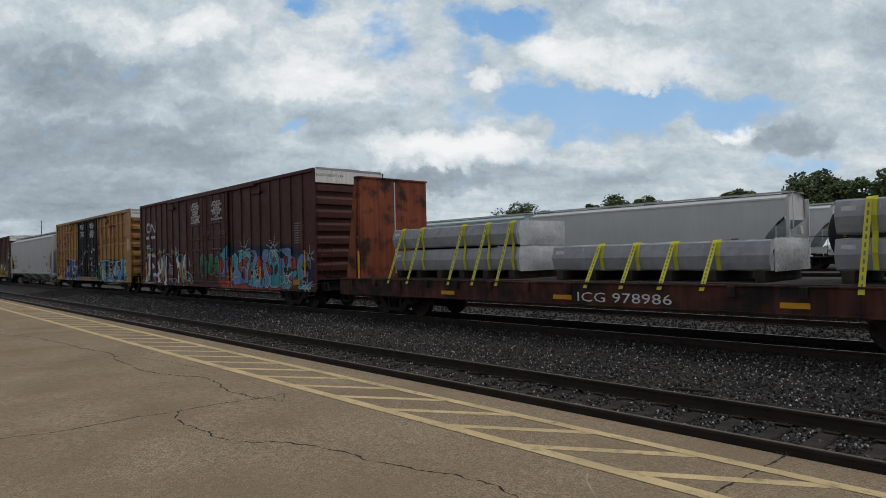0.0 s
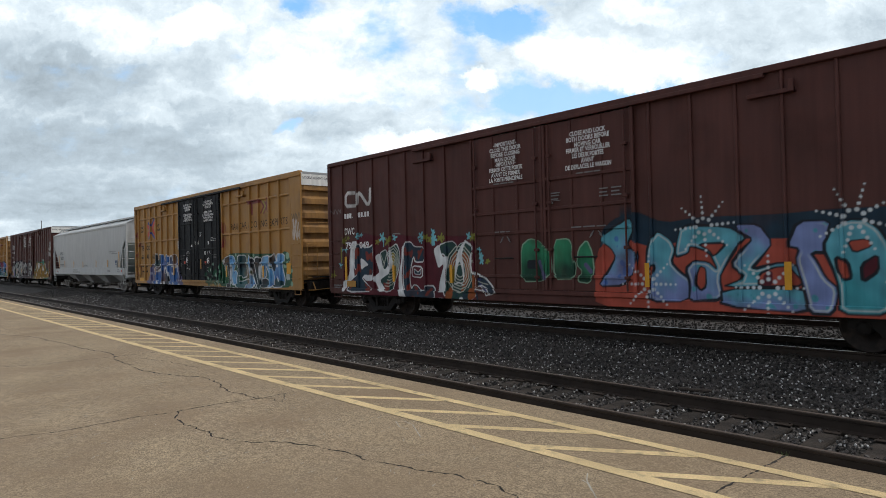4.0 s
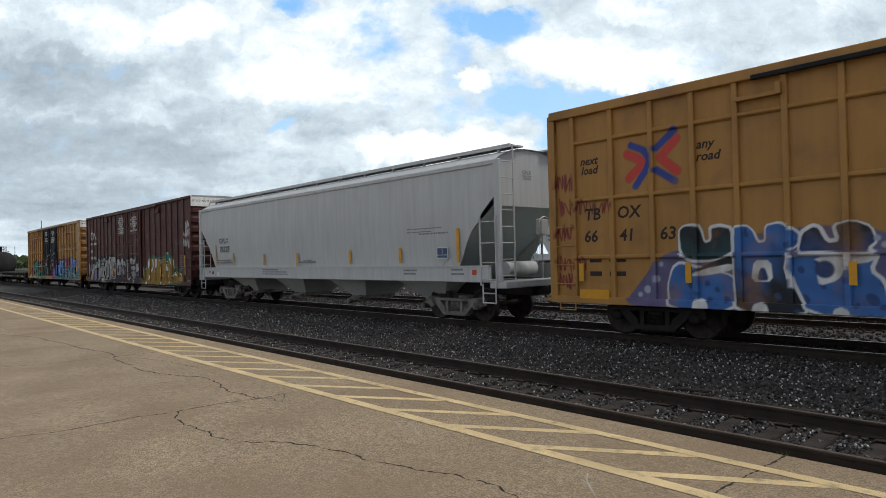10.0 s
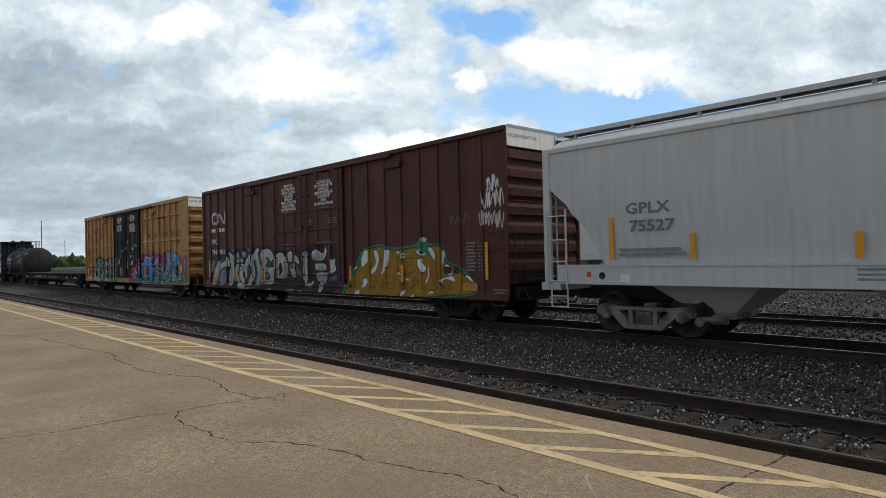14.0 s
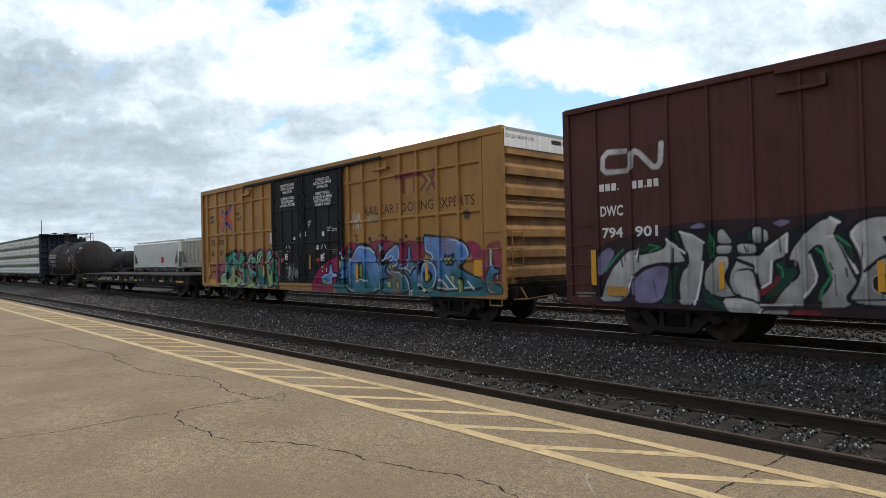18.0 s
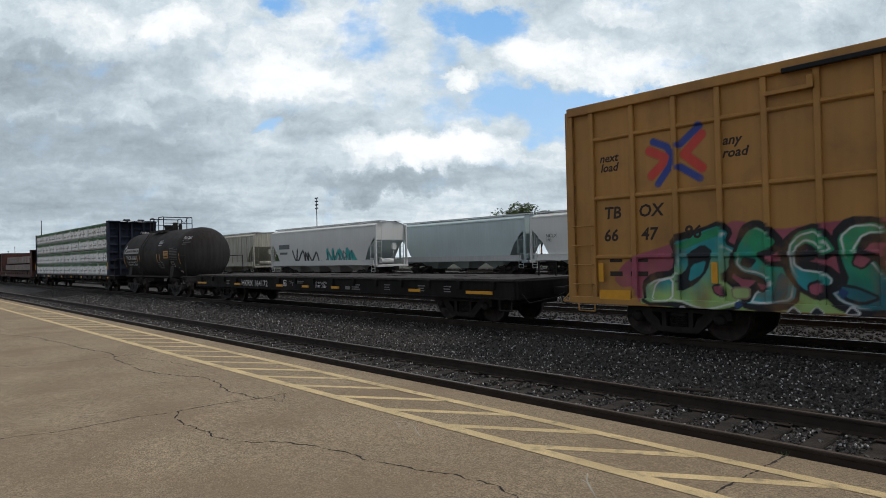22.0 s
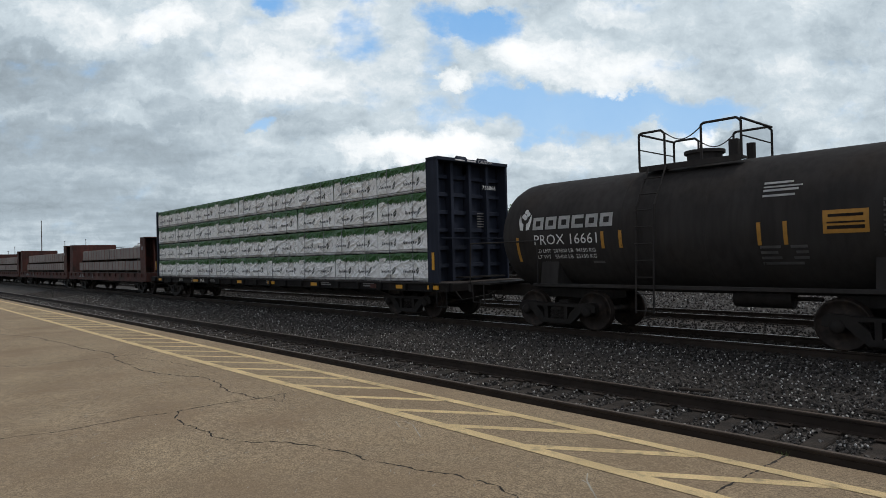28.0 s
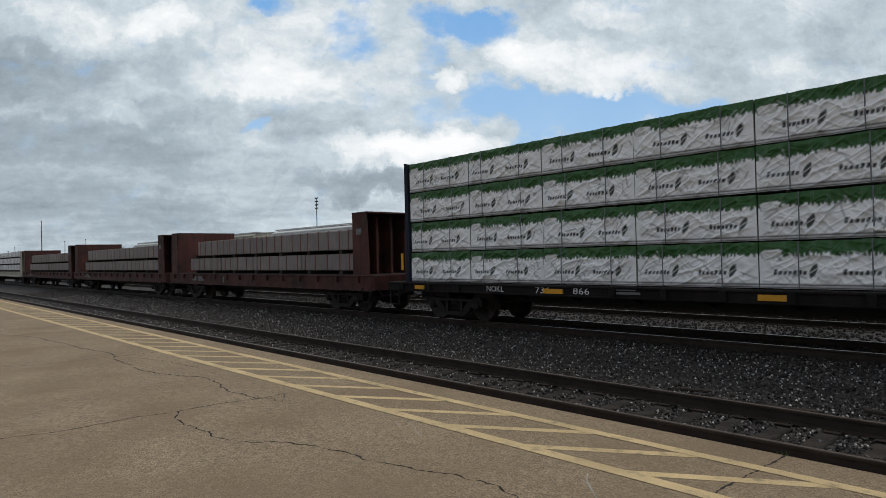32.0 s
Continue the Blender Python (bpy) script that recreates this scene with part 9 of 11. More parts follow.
def paint_yellow_a(c, h):
    owner_marks(c, h)
    zhe_letters(c)
    c.cloud(h - 8.6, h - 7.2, 0.75, 1.5, GREEN, 5, 14, 0.9)
    pale_dots(c, h - 8.6, h - 7.1, 0.8, 1.8, (0.25, 0.36, 0.28), 9, 12)
    tendy_letters(c)
    for k, z in enumerate((1.05, 1.45, 2.15, 2.75, 3.3)):
        c.tag(-h + 0.12, -h + 0.62 + 0.3 * (k % 2), z, z + 0.3, (0.17, 0.015, 0.025), 20 + k, 0.028, 19)
    c.tag(-h + 1.0, -h + 1.6, 2.72, 2.95, (0.17, 0.02, 0.03), 29, 0.028, 14)
    c.tag(h - 6.98, h - 6.6, 2.4, 3.0, (0.2, 0.03, 0.03), 31, 0.03, 9)
    c.tag(h - 6.98, h - 6.6, 3.1, 3.55, (0.2, 0.03, 0.03), 32, 0.04, 8)
    c.tag(h - 0.64, h - 0.12, 2.62, 2.95, (0.6, 0.55, 0.5), 33, 0.03, 14)
    c.tag(h - 0.6, h - 0.16, 2.95, 3.3, (0.6, 0.55, 0.5), 35, 0.03, 10)
    c.tag(h - 0.66, h - 0.1, 3.35, 3.55, (0.16, 0.10, 0.04), 34, 0.04, 12)


def paint_yellow_b(c, h):
    owner_marks(c, h)
    acen_letters(c)
    sudre2_letters(c)
    sudre_letters(c)
    c.stroke([(h - 1.4, 2.93), (h - 1.38, 2.97)], 0.24, (0.05, 0.035, 0.03), 0.06)
    c.tag(-1.45, -1.0, 1.15, 1.65, (0.33, 0.34, 0.34), 67, 0.022, 22)
    c.tag(-0.95, -0.7, 1.2, 1.5, (0.33, 0.34, 0.34), 68, 0.02, 9)
    c.tag(h - 6.8, h - 6.2, 2.85, 3.3, (0.5, 0.45, 0.35), 62, 0.035, 14)
    c.tag(h - 5.9, h - 5.3, 2.95, 3.2, (0.5, 0.45, 0.35), 63, 0.03, 8)


def bent_emblem(c, x, z):
    """One bent line, as the owner's mark."""
    pts = [(0.63, 0.44), (0.19, 0.46), (0.08, 0.36), (0.06, 0.12), (0.15, 0.03), (0.67, 0.02), (0.75, 0.1), (0.77, 0.35), (0.84, 0.41), (0.95, 0.35), (1.25, 0.03), (1.36, 0.02), (1.42, 0.11), (1.45, 0.48)]
    c.stroke([(x + a, z + b) for a, b in pts], 0.12, (0.62, 0.61, 0.60), 0.015)


def paint_brown_a(c, h):
    bent_emblem(c, -h + 0.87, 3.55)
    rex_letters(c)
    c.slide(0.04)
    c.tag(-h + 0.02, -h + 0.6, 3.35, 3.5, (0.22, 0.2, 0.19), 36, 0.025, 9)
    c.cloud(h - 2.2, h - 0.2, 0.95, 2.15, (0.03, 0.025, 0.07), 38, 22, 0.9)
    mosu_letters(c)
    c.slide(-0.04)
    c.shape([(8.05, 0.72), (8.02, 1.85), (8.35, 2.1), (8.95, 2.0), (8.98, 1.75), (8.42, 1.66), (8.40, 1.46), (8.86, 1.42), (8.84, 1.2), (8.42, 1.14), (8.46, 0.96), (9.12, 0.95), (9.08, 0.7)], LILA, INK, 0.06, low=TURQ2, spots=TURQ2, inner=PALE)
    for x, z in ((8.95, 1.95), (8.7, 0.9)):
        c.burst(x, z, 0.45, (0.4, 0.46, 0.5), x, 6)
    c.tag(h - 1.25, h - 0.5, 1.5, 1.75, (0.20, 0.22, 0.03), 37, 0.06, 6)


def paint_brown_b(c, h):
    bent_emblem(c, -h + 0.87, 3.55)
    silver_letters(c)
    r = random.Random(77)
    for _ in range(46):  # dark flecks, runs and overspray on the silver
        x, z = r.uniform(-h + 0.5, 1.6), r.uniform(0.7, 2.1)
        c.stroke([(x, z), (x + r.uniform(-0.06, 0.06), z - r.uniform(0.08, 0.45))], r.uniform(0.012, 0.04), (0.03, 0.03, 0.035))
    gold_letters(c)
    c.tag(h - 0.85, h - 0.15, 3.1, 3.5, WHT, 91, 0.032, 18)
    c.tag(h - 0.7, h - 0.3, 3.55, 3.85, WHT, 94, 0.04, 10)
    c.tag(h - 1.0, h - 0.12, 2.6, 2.95, (0.5, 0.5, 0.5), 92, 0.03, 22)
    c.tag(h - 2.2, h - 1.4, 2.75, 2.95, (0.12, 0.08, 0.08), 93, 0.05, 8)


boxcar(-39.16, -20.34, "brown", "dark brown steel boxcar covered in teal and white graffiti", paint_brown_a, brown_marks("795049", 2.45, 0.96))
boxcar(-59.95, -41.08, "yellow", "yellow boxcar with black double doors and blue graffiti", paint_yellow_a, yellow_marks("664163"))
boxcar(-100.85, -81.9, "brown", "dark brown steel boxcar with silver and gold graffiti", paint_brown_b, brown_marks("794901", 1.43, 0.68))
boxcar(-121.79, -102.78, "yellow", "yellow boxcar with black double doors and teal and blue graffiti", paint_yellow_b, yellow_marks("664786"))
# ---- covered hoppers ----
def hopper(u0, u1, mat, label, yc=MAIN_C, zr=MAIN_Z, moving=True, sill="hopper", eave=4.19, truck="grime_grey", canvas_fn=None, ribs=0, bays=4, board=0.67):
    L = u1 - u0
    h, hw = L / 2, 1.55
    if moving:
        car = car_root("hopper_car", label, "hopper car", u0, u1)
    else:
        car = thing("hopper_car", label, "hopper car", "parked freight cars in the yard", (u0 + u1) / 2, yc, zr)
    cut = ([0.0, 0.15, 0.6, 0.75, 1.0, 1.2, 1.4, 1.55], [3.36, 3.34, 2.95, 2.72, 2.5, 2.2, 1.8, 1.55])
    cv = None
    if canvas_fn:
        cv = Canvas(-h, h, 1.2, 3.6)
        canvas_fn(cv, h)
    for s in (-1, 1):
        xs = [-h + d for d in np.arange(0.12, 1.7, 0.07)]
        xs = xs + list(np.arange(-h + 1.75, h - 1.7, 0.08 if cv and s < 0 else 0.6)) + [-x for x in xs[::-1]]
        rows = []
        for k in range(25 if cv and s < 0 else 11):
            f = k / (24 if cv and s < 0 else 10)
            row = []
            for x in xs:
                lo = float(np.interp(h - abs(x), *cut))
                z = lo + (eave - lo) * f
                bulge = 0.10 * math.sin(math.pi * np.clip((z - 1.5) / 3.6, 0, 1)) - 0.09
                row.append((x, s * (hw + bulge), z))
            rows.append(row)
        part("side_sheet", Geo().grid(rows, True), mat, car, "tall smooth side of the hopper", cv if s < 0 else None, fix=False)
        for i in range(ribs):
            x = -h + 1.6 + (L - 3.2) * i / (ribs - 1)
            part("side_rib", Geo().box(x - 0.05, x + 0.05, s * hw - 0.05, s * hw + 0.05, 1.55, eave - 0.05, 0.01), mat, car)
        part("side_sill", Geo().box(-h + 0.35, h - 0.35, s * hw - 0.055, s * hw + 0.055, 1.13, 1.56, 0.012).box(-h + 0.35, h - 0.35, s * hw - 0.075, s * hw + 0.075, 1.53, 1.57), sill, car, "pale side sill")
        part("eave_rail", Geo().box(-h + 0.12, h - 0.12, s * (hw - 0.04) - 0.06, s * (hw - 0.04) + 0.06, eave - 0.02, eave + 0.10, 0.015), mat, car)
    roof = Geo().grid([[(x, y, eave + 0.08 + (board - 0.12) * (1 - (abs(y) / hw) ** 2.6)) for x in (-h + 0.15, 0, h - 0.15)] for y in np.linspace(-hw + 0.05, hw - 0.05, 11)], True)
    part("roof", roof, mat, car, "arched roof", fix=False)
    wk = part("running_board", Geo().box(-h + 0.02, h - 0.02, -1.02, -0.5, eave + board - 0.04, eave + board).box(-h + 0.02, h - 0.02, 0.5, 1.02, eave + board - 0.04, eave + board).box(-h + 0.02, h - 0.02, -1.05, -1.02, eave + board - 0.08, eave + board + 0.02), "hopper", car, "steel running boards along the roof")
    for x in np.linspace(-h + 0.5, h - 0.5, 13):
        for y in (-0.95, 0.95):
            part("board_support", Geo().box(x - 0.04, x + 0.04, y - 0.03, y + 0.03, eave + 0.15, eave + board - 0.02), mat, wk)
    for x in np.linspace(-h + 2.2, h - 2.2, 6):
        part("roof_hatch", Geo().box(x - 0.8, x + 0.8, -0.38, 0.38, eave + board - 0.14, eave + board - 0.01, 0.04), mat, car)
    for s in (-1, 1):
        x = s * (h - 0.22)
        ep = Geo()
        ys = np.linspace(-hw + 0.05, hw - 0.05, 11)
        ep.grid([[(x, y, 3.12) for y in ys], [(x, y, eave + 0.08 + (board - 0.12) * (1 - (abs(y) / hw) ** 2.6)) for y in ys]])
        e = part("end_panel", ep, mat, car, "upper end wall", fix=False)
        part("slope_sheet", Geo().grid([[(x, y, 3.14) for y in (-hw + 0.06, hw - 0.06)], [(s * (h - 2.7), y, 1.2) for y in (-hw + 0.06, hw - 0.06)]]), "hopper_blue" if mat != "hopper_tan" else mat, e, "sloping floor sheet", fix=False)
        for y in (-hw + 0.02, hw - 0.02):
            part("corner_post", Geo().box(s * (h - 0.05) - 0.095, s * (h - 0.05) + 0.095, y - 0.05, y + 0.05, 1.15, eave + 0.1, 0.012), mat, e)
        part("end_sill", Geo().box(s * (h - 0.1) - 0.28, s * (h - 0.1) + 0.28, -hw, hw, 0.98, 1.16, 0.02), mat, e)
        part("center_sill", Geo().box(min(s * h, s * (h - 3.2)), max(s * h, s * (h - 3.2)), -0.3, 0.3, 0.72, 1.05, 0.02), "grime", e)
        lad = part("ladder", Geo().tube((s * (h - 0.08), -hw - 0.07, 1.05), (s * (h - 0.08), -hw - 0.07, 2.85), 0.02).tube((s * (h - 0.62), -hw - 0.07, 1.05), (s * (h - 0.62), -hw - 0.07, 2.85), 0.025), mat, e, "side ladder")
        for z in (1.2, 1.65, 2.15, 2.7):
            part("rung", Geo().tube((s * (h - 0.08), -hw - 0.07, z), (s * (h - 0.62), -hw - 0.07, z), 0.015, 6), mat, e)
        part("stirrup_step", Geo().path([(s * (h - 0.15), -hw - 0.02, 1.1), (s * (h - 0.15), -hw - 0.02, 0.6), (s * (h - 0.6), -hw - 0.02, 0.6), (s * (h - 0.6), -hw - 0.02, 1.1)], 0.02).tube((s * (h - 0.15), -hw - 0.02, 0.85), (s * (h - 0.6), -hw - 0.02, 0.85), 0.016), mat, e)
        el = Geo().tube((s * (h + 0.06), -1.04, 1.1), (s * (h + 0.06), -1.04, eave + board - 0.03), 0.022)
        for z in np.arange(1.3, eave + 0.4, 0.42):
            el.tube((s * (h + 0.03), -1.52, z), (s * (h + 0.06), -1.04, z), 0.016, 6)
        part("end_ladder", el, mat, e, "end ladder up to the roof")
        if s > 0:
            part("brake_wheel", Geo().lathe([(0.24, 0), (0.265, 0.02), (0.24, 0.04), (0.22, 0.02), (0.24, 0)], 20, "x").tube((0, 0, -0.24), (0, 0, 0.24), 0.015).tube((0, -0.24, 0), (0, 0.24, 0), 0.015), mat, e, "hand brake wheel").location = (h + 0.05, 0.2, 2.6)
            part("brake_gear", Geo().box(-0.1, 0.1, -0.16, 0.16, -0.2, 0.25, 0.03).tube((0, 0, -0.2), (0, 0, -1.4), 0.02), mat, e).location = (h - 0.02, 0.2, 2.55)
            part("air_tank", Geo().tube((h - 0.7, -0.6, 1.45), (h - 0.7, 0.6, 1.45), 0.2, 14), mat, e)
        coupler(car, s * (h + 0.05), s)
    inner = np.linspace(-h + 3.55, h - 3.55, bays)
    for x in inner:
        b = Geo()
        t0, t1, y0, y1 = 1.35, 0.42, 1.25, 0.55
        for (za, ra, ya), (zb_, rb, yb) in (((1.3, 1.35, 1.3), (0.55, 0.42, 0.6)),):
            v = [(x - ra, -ya, za), (x + ra, -ya, za), (x + ra, ya, za), (x - ra, ya, za), (x - rb, -yb, zb_), (x + rb, -yb, zb_), (x + rb, yb, zb_), (x - rb, yb, zb_)]
            b.add(v, [(0, 1, 5, 4), (1, 2, 6, 5), (2, 3, 7, 6), (3, 0, 4, 7)])
        bay = part("hopper_bay", b, mat, car, "tapering discharge bay", fix=False)
        part("outlet_gate", Geo().box(x - 0.42, x + 0.42, -0.62, 0.62, 0.42, 0.56, 0.02).tube((x - 0.3, -0.8, 0.42), (x + 0.3, -0.8, 0.42), 0.05, 10).box(x - 0.3, x + 0.3, -0.75, -0.6, 0.32, 0.5, 0.02).tube((x - 0.18, -0.95, 0.36), (x - 0.18, -0.6, 0.36), 0.09, 12), truck, bay, "outlet gate with crank")
    trucks(car, (-h + 2.2, h - 2.2), truck)
    return car, h


def hopper_marks(car, h, y=-1.63):
    for t, x, z, s in (("GPLX", -h + 2.12, 2.64, 0.32), ("75527", -h + 2.2, 2.27, 0.32)):
        lettering(t, s, "letter_dark", car, x, -1.555, z, "faded stencilled car mark", 1.02, bold=0.009)
    lettering("GPLX\n75527", 0.16, "letter_dark", car, h - 0.215, -0.35, 4.0, "faded end marking", 0.4, 90)
    reflectors(car, [(-h + 1.77, 1.68, 0.11, 0.9), (-h + 3.58, 1.66, 0.11, 0.52), (-h + 6.38, 1.64, 0.12, 0.45), (-h + 9.0, 1.61, 0.12, 0.47), (h - 6.66, 1.64, 0.12, 0.47), (h - 4.02, 1.65, 0.12, 0.47), (h - 1.52, 1.65, 0.11, 0.94)], -1.556)
    bars([(0, 1.25, 0.14, 0.05), (0, 1.95, 0.06, 0.04), (0, 2.0, -0.02, 0.04)], "hopper_print", car, -h + 6.35, -1.608, 1.3)
    bars([(0, 1.2, 0, 0.05), (0.3, 0.9, 0.07, 0.03)], "hopper_print", car, -h + 9.1, -1.555, 1.72)
    for k, w in enumerate((1.25, 1.5, 1.1)):
        bars([(a, a + 0.19, 0, 0.03) for a in np.arange(0, w, 0.22)], "hopper_print", car, 5.85, -1.545, 2.72 - 0.09 * k)
    rt = random.Random(8)
    for k in range(4):  # four lines of small words
        row, a = [], 0.22 if k == 0 else rt.uniform(0, 0.05)
        while a < 1.2:
            w = rt.uniform(0.05, 0.17)
            row.append((a, a + w, 0, 0.055))
            a += w + 0.03
        bars(row, "hopper_print", car, h - 3.2, -1.535, 2.8 - 0.11 * k)
    bars([(0, 0.6, 0.1, 0.05), (0, 0.55, 0.0, 0.05)], "hopper_print", car, h - 3.8, -1.608, 1.32)
    bars([(0, 0.45, 0.12, 0.05), (0, 0.5, 0.0, 0.05)], "hopper_print", car, h - 1.75, -1.608, 1.32)
    bars([(0, 1.4, 0.1, 0.06), (0, 1.5, 0.0, 0.06)], "hopper_print", car, -h + 1.95, -1.555, 1.75)
    p = part("data_plate", Geo().box(0, 0.46, -0.003, 0.003, 0, 0.32), "letter_white", car, "blue and white data plate")
    p.location = (h - 2.38, -1.556, 1.77)
    for k in range(2):
        part("plate_field", Geo().box(0.03 + k * 0.21, 0.22 + k * 0.21, -0.006, 0, 0.11, 0.295), "plate_blue", p)
    part("plate_field", Geo().box(0.03, 0.43, -0.006, 0, 0.025, 0.095), "plate_blue", p)
    part("placard", Geo().box(0, 0.16, -0.004, 0, 0, 0.14), "mark_red", car, "red placard").location = (h - 0.95, -1.608, 1.32)
    part("placard", Geo().box(0, 0.12, -0.004, 0, 0, 0.12), "mark_red", car, "red placard").location = (-h + 1.15, -1.608, 1.3)
    part("placard", Geo().box(0, 0.22, -0.004, 0, 0, 0.16), "letter_white", car, "white placard").location = (-h + 2.0, -1.608, 1.2)
    part("poling_hole", Geo().lathe([(0.0, 0), (0.08, 0), (0.08, -0.006)], 16, "y"), "letter_black", car).location = (-h + 1.55, -1.607, 1.33)
    sk = Geo()
    for a, b in (((0, 0.5), (0.1, 0.7)), ((0.1, 0.7), (0.3, 0.55)), ((0.3, 0.55), (0.34, 0.2)), ((0.02, 0.45), (0.3, 0.4)), ((0.45, 0.5), (0.48, 0.05)), ((0.45, 0.5), (0.62, 0.42)), ((0.62, 0.42), (0.6, 0.1)), ((0.75, 0.35), (0.95, 0.28)), ((0.75, 0.35), (0.7, -0.1)), ((0.7, -0.1), (0.9, 0.1))):
        sk.tube((a[0], 0, a[1]), (b[0], 0, b[1]), 0.014, 4)
    part("scrawl", sk, "letter_black", car, "black sprayed scrawl").location = (-h + 0.75, -1.50, 2.75)


gplx, gh = hopper(-80.68, -61.6, "hopper", "light grey covered hopper car with a smooth tall side", board=0.53)
hopper_marks(gplx, gh)


# ---- tank cars ----
def on_tank(ob, zc, r):
    """Bend a flat marking onto the tank's shell."""
    m = ob.matrix_basis
    inv = m.inverted()
    ob.data = ob.data.copy()
    for v in ob.data.vertices:
        p = m @ v.co
        dz = max(-r * 0.99, min(r * 0.99, p.z - zc))
        v.co = inv @ Vector((p.x, -math.sqrt(r * r - dz * dz) - 0.006, p.z))
    return ob


def tank_car(u0, u1, label, yc=MAIN_C, zr=MAIN_Z, moving=True, plat=-1.0):
    L = u1 - u0
    h, zc, r = L / 2, 2.30, 1.39
    if moving:
        car = car_root("tank_car", label, "tank car", u0, u1)
    else:
        car = thing("tank_car", label, "tank car", "parked freight cars in the yard", (u0 + u1) / 2, yc, zr)
    prof = [(0.001, -h), (0.35, -h + 0.02), (0.75, -h + 0.10), (1.08, -h + 0.25), (1.27, -h + 0.45), (1.365, -h + 0.68), (r, -h + 0.92)]
    prof += [(r, x) for x in np.linspace(-h + 1.2, h - 1.2, 9)] + [(a, -b) for a, b in prof[::-1]]
    part("tank_shell", Geo().lathe(prof, 56, "x", (0, 0, zc)), "tank", car, "black cylindrical tank shell with domed ends")
    for x in (-h + 3.9, 0.4, h - 3.9):
        part("weld_ring", Geo().lathe([(r, x - 0.02), (r + 0.006, x - 0.01), (r + 0.006, x + 0.01), (r, x + 0.02)], 56, "x", (0, 0, zc)), "tank", car)
    for s in (-1, 1):
        part("stub_sill", Geo().box(min(s * (h + 0.55), s * (h - 3)), max(s * (h + 0.55), s * (h - 3)), -0.3, 0.3, 0.72, 1.05, 0.02), "tank", car)
        part("saddle", Geo().prism([(-1.35, 1.05), (1.35, 1.05), (1.25, 1.65), (0.9, 1.25), (0, 0.98), (-0.9, 1.25), (-1.25, 1.65)], s * (h - 1.9) - 0.25, s * (h - 1.9) + 0.25, "yz"), "tank", car)
        ep = part("end_platform", Geo().box(s * (h + 0.28) - 0.42, s * (h + 0.28) + 0.42, -1.5, 1.5, 1.06, 1.12, 0.01).box(s * (h + 0.62) - 0.06, s * (h + 0.62) + 0.06, -1.5, 1.5, 0.86, 1.12, 0.01), "tank", car, "end platform with handrail")
        part("handrail", Geo().path([(s * (h - 1.7), -1.5, 1.1), (s * (h - 1.7), -1.5, 2.15), (s * (h + 0.55), -1.5, 2.15), (s * (h + 0.6), -1.5, 1.1)], 0.02), "tank", ep)
        part("handrail", Geo().path([(s * (h - 1.7), 1.5, 1.1), (s * (h - 1.7), 1.5, 2.15), (s * (h + 0.55), 1.5, 2.15), (s * (h + 0.6), 1.5, 1.1)], 0.02), "tank", ep)
        part("stirrup_step", Geo().path([(s * (h + 0.5), -1.5, 1.1), (s * (h + 0.5), -1.5, 0.6), (s * (h + 0.1), -1.5, 0.6), (s * (h + 0.1), -1.5, 1.1)], 0.018), "tank", ep)
        coupler(car, s * (h + 0.6), s)
    part("side_rail", Geo().box(-h + 1.5, h - 1.5, -1.45, -1.35, 1.05, 1.13, 0.01).box(-h + 1.5, h - 1.5, 1.35, 1.45, 1.05, 1.13, 0.01), "tank", car)
    part("brake_cylinder", Geo().tube((0.5, -0.2, 0.85), (1.6, -0.2, 0.85), 0.2, 14).tube((1.6, -0.2, 0.85), (2.1, -0.2, 0.85), 0.04), "grime", car)
    # dome, its platform and railings
    x0, x1 = plat - 1.1, plat + 1.1
    dome = part("manway", Geo().tube((plat, 0, 3.7), (plat, 0, 3.92), 0.36, 20).tube((plat, 0, 3.92), (plat, 0, 3.99), 0.42, 20).box(plat + 0.55, plat + 0.75, -0.1, 0.1, 3.75, 4.15, 0.02).tube((plat + 0.9, 0.2, 3.7), (plat + 0.9, 0.2, 4.05), 0.09, 10), "tank", car, "manway with valves on top")
    pf = Geo().box(x0, x1, -0.82, -0.5, 3.64, 3.69).box(x0, x1, 0.5, 0.82, 3.64, 3.69).box(x0, plat - 0.55, -0.5, 0.5, 3.68, 3.72).box(x0, x1, -0.84, -0.81, 3.58, 3.70)
    pl = part("top_platform", pf, "tank", car, "walkway platform round the manway")
    zt = 4.44
    for y in (-0.8, 0.8):
        for a, b in ((x0, plat - 0.5), (plat + 0.3, x1)):
            part("railing", Geo().path([(a, y, 3.66), (a, y, zt - 0.04), (a + 0.05 * (1 if a == x0 else 1), y, zt), (b - 0.08, y, zt), (b, y, zt - 0.08), (b, y, 3.66)], 0.026), "tank", pl)
        ch = [(plat - 0.5 + k * 0.08, y, zt - 0.06 - 0.2 * math.sin(math.pi * k / 10)) for k in range(11)]
        part("chain", Geo().path(ch, 0.012, 5), "tank", pl)
    for a in (x0, x1):
        part("railing", Geo().path([(a, -0.8, zt - 0.02), (a, 0.8, zt - 0.02)], 0.026).path([(a, -0.8, 4.08), (a, 0.8, 4.08)], 0.016), "tank", pl)
    lad = Geo().path([(plat - 0.85, -0.86, 3.66), (plat - 0.85, -1.42, 2.8), (plat - 0.85, -1.54, 0.55)], 0.02).path([(plat - 0.45, -0.86, 3.66), (plat - 0.45, -1.42, 2.8), (plat - 0.45, -1.54, 0.55)], 0.02)
    ladder = part("ladder", lad, "tank", car, "side ladder up to the platform")
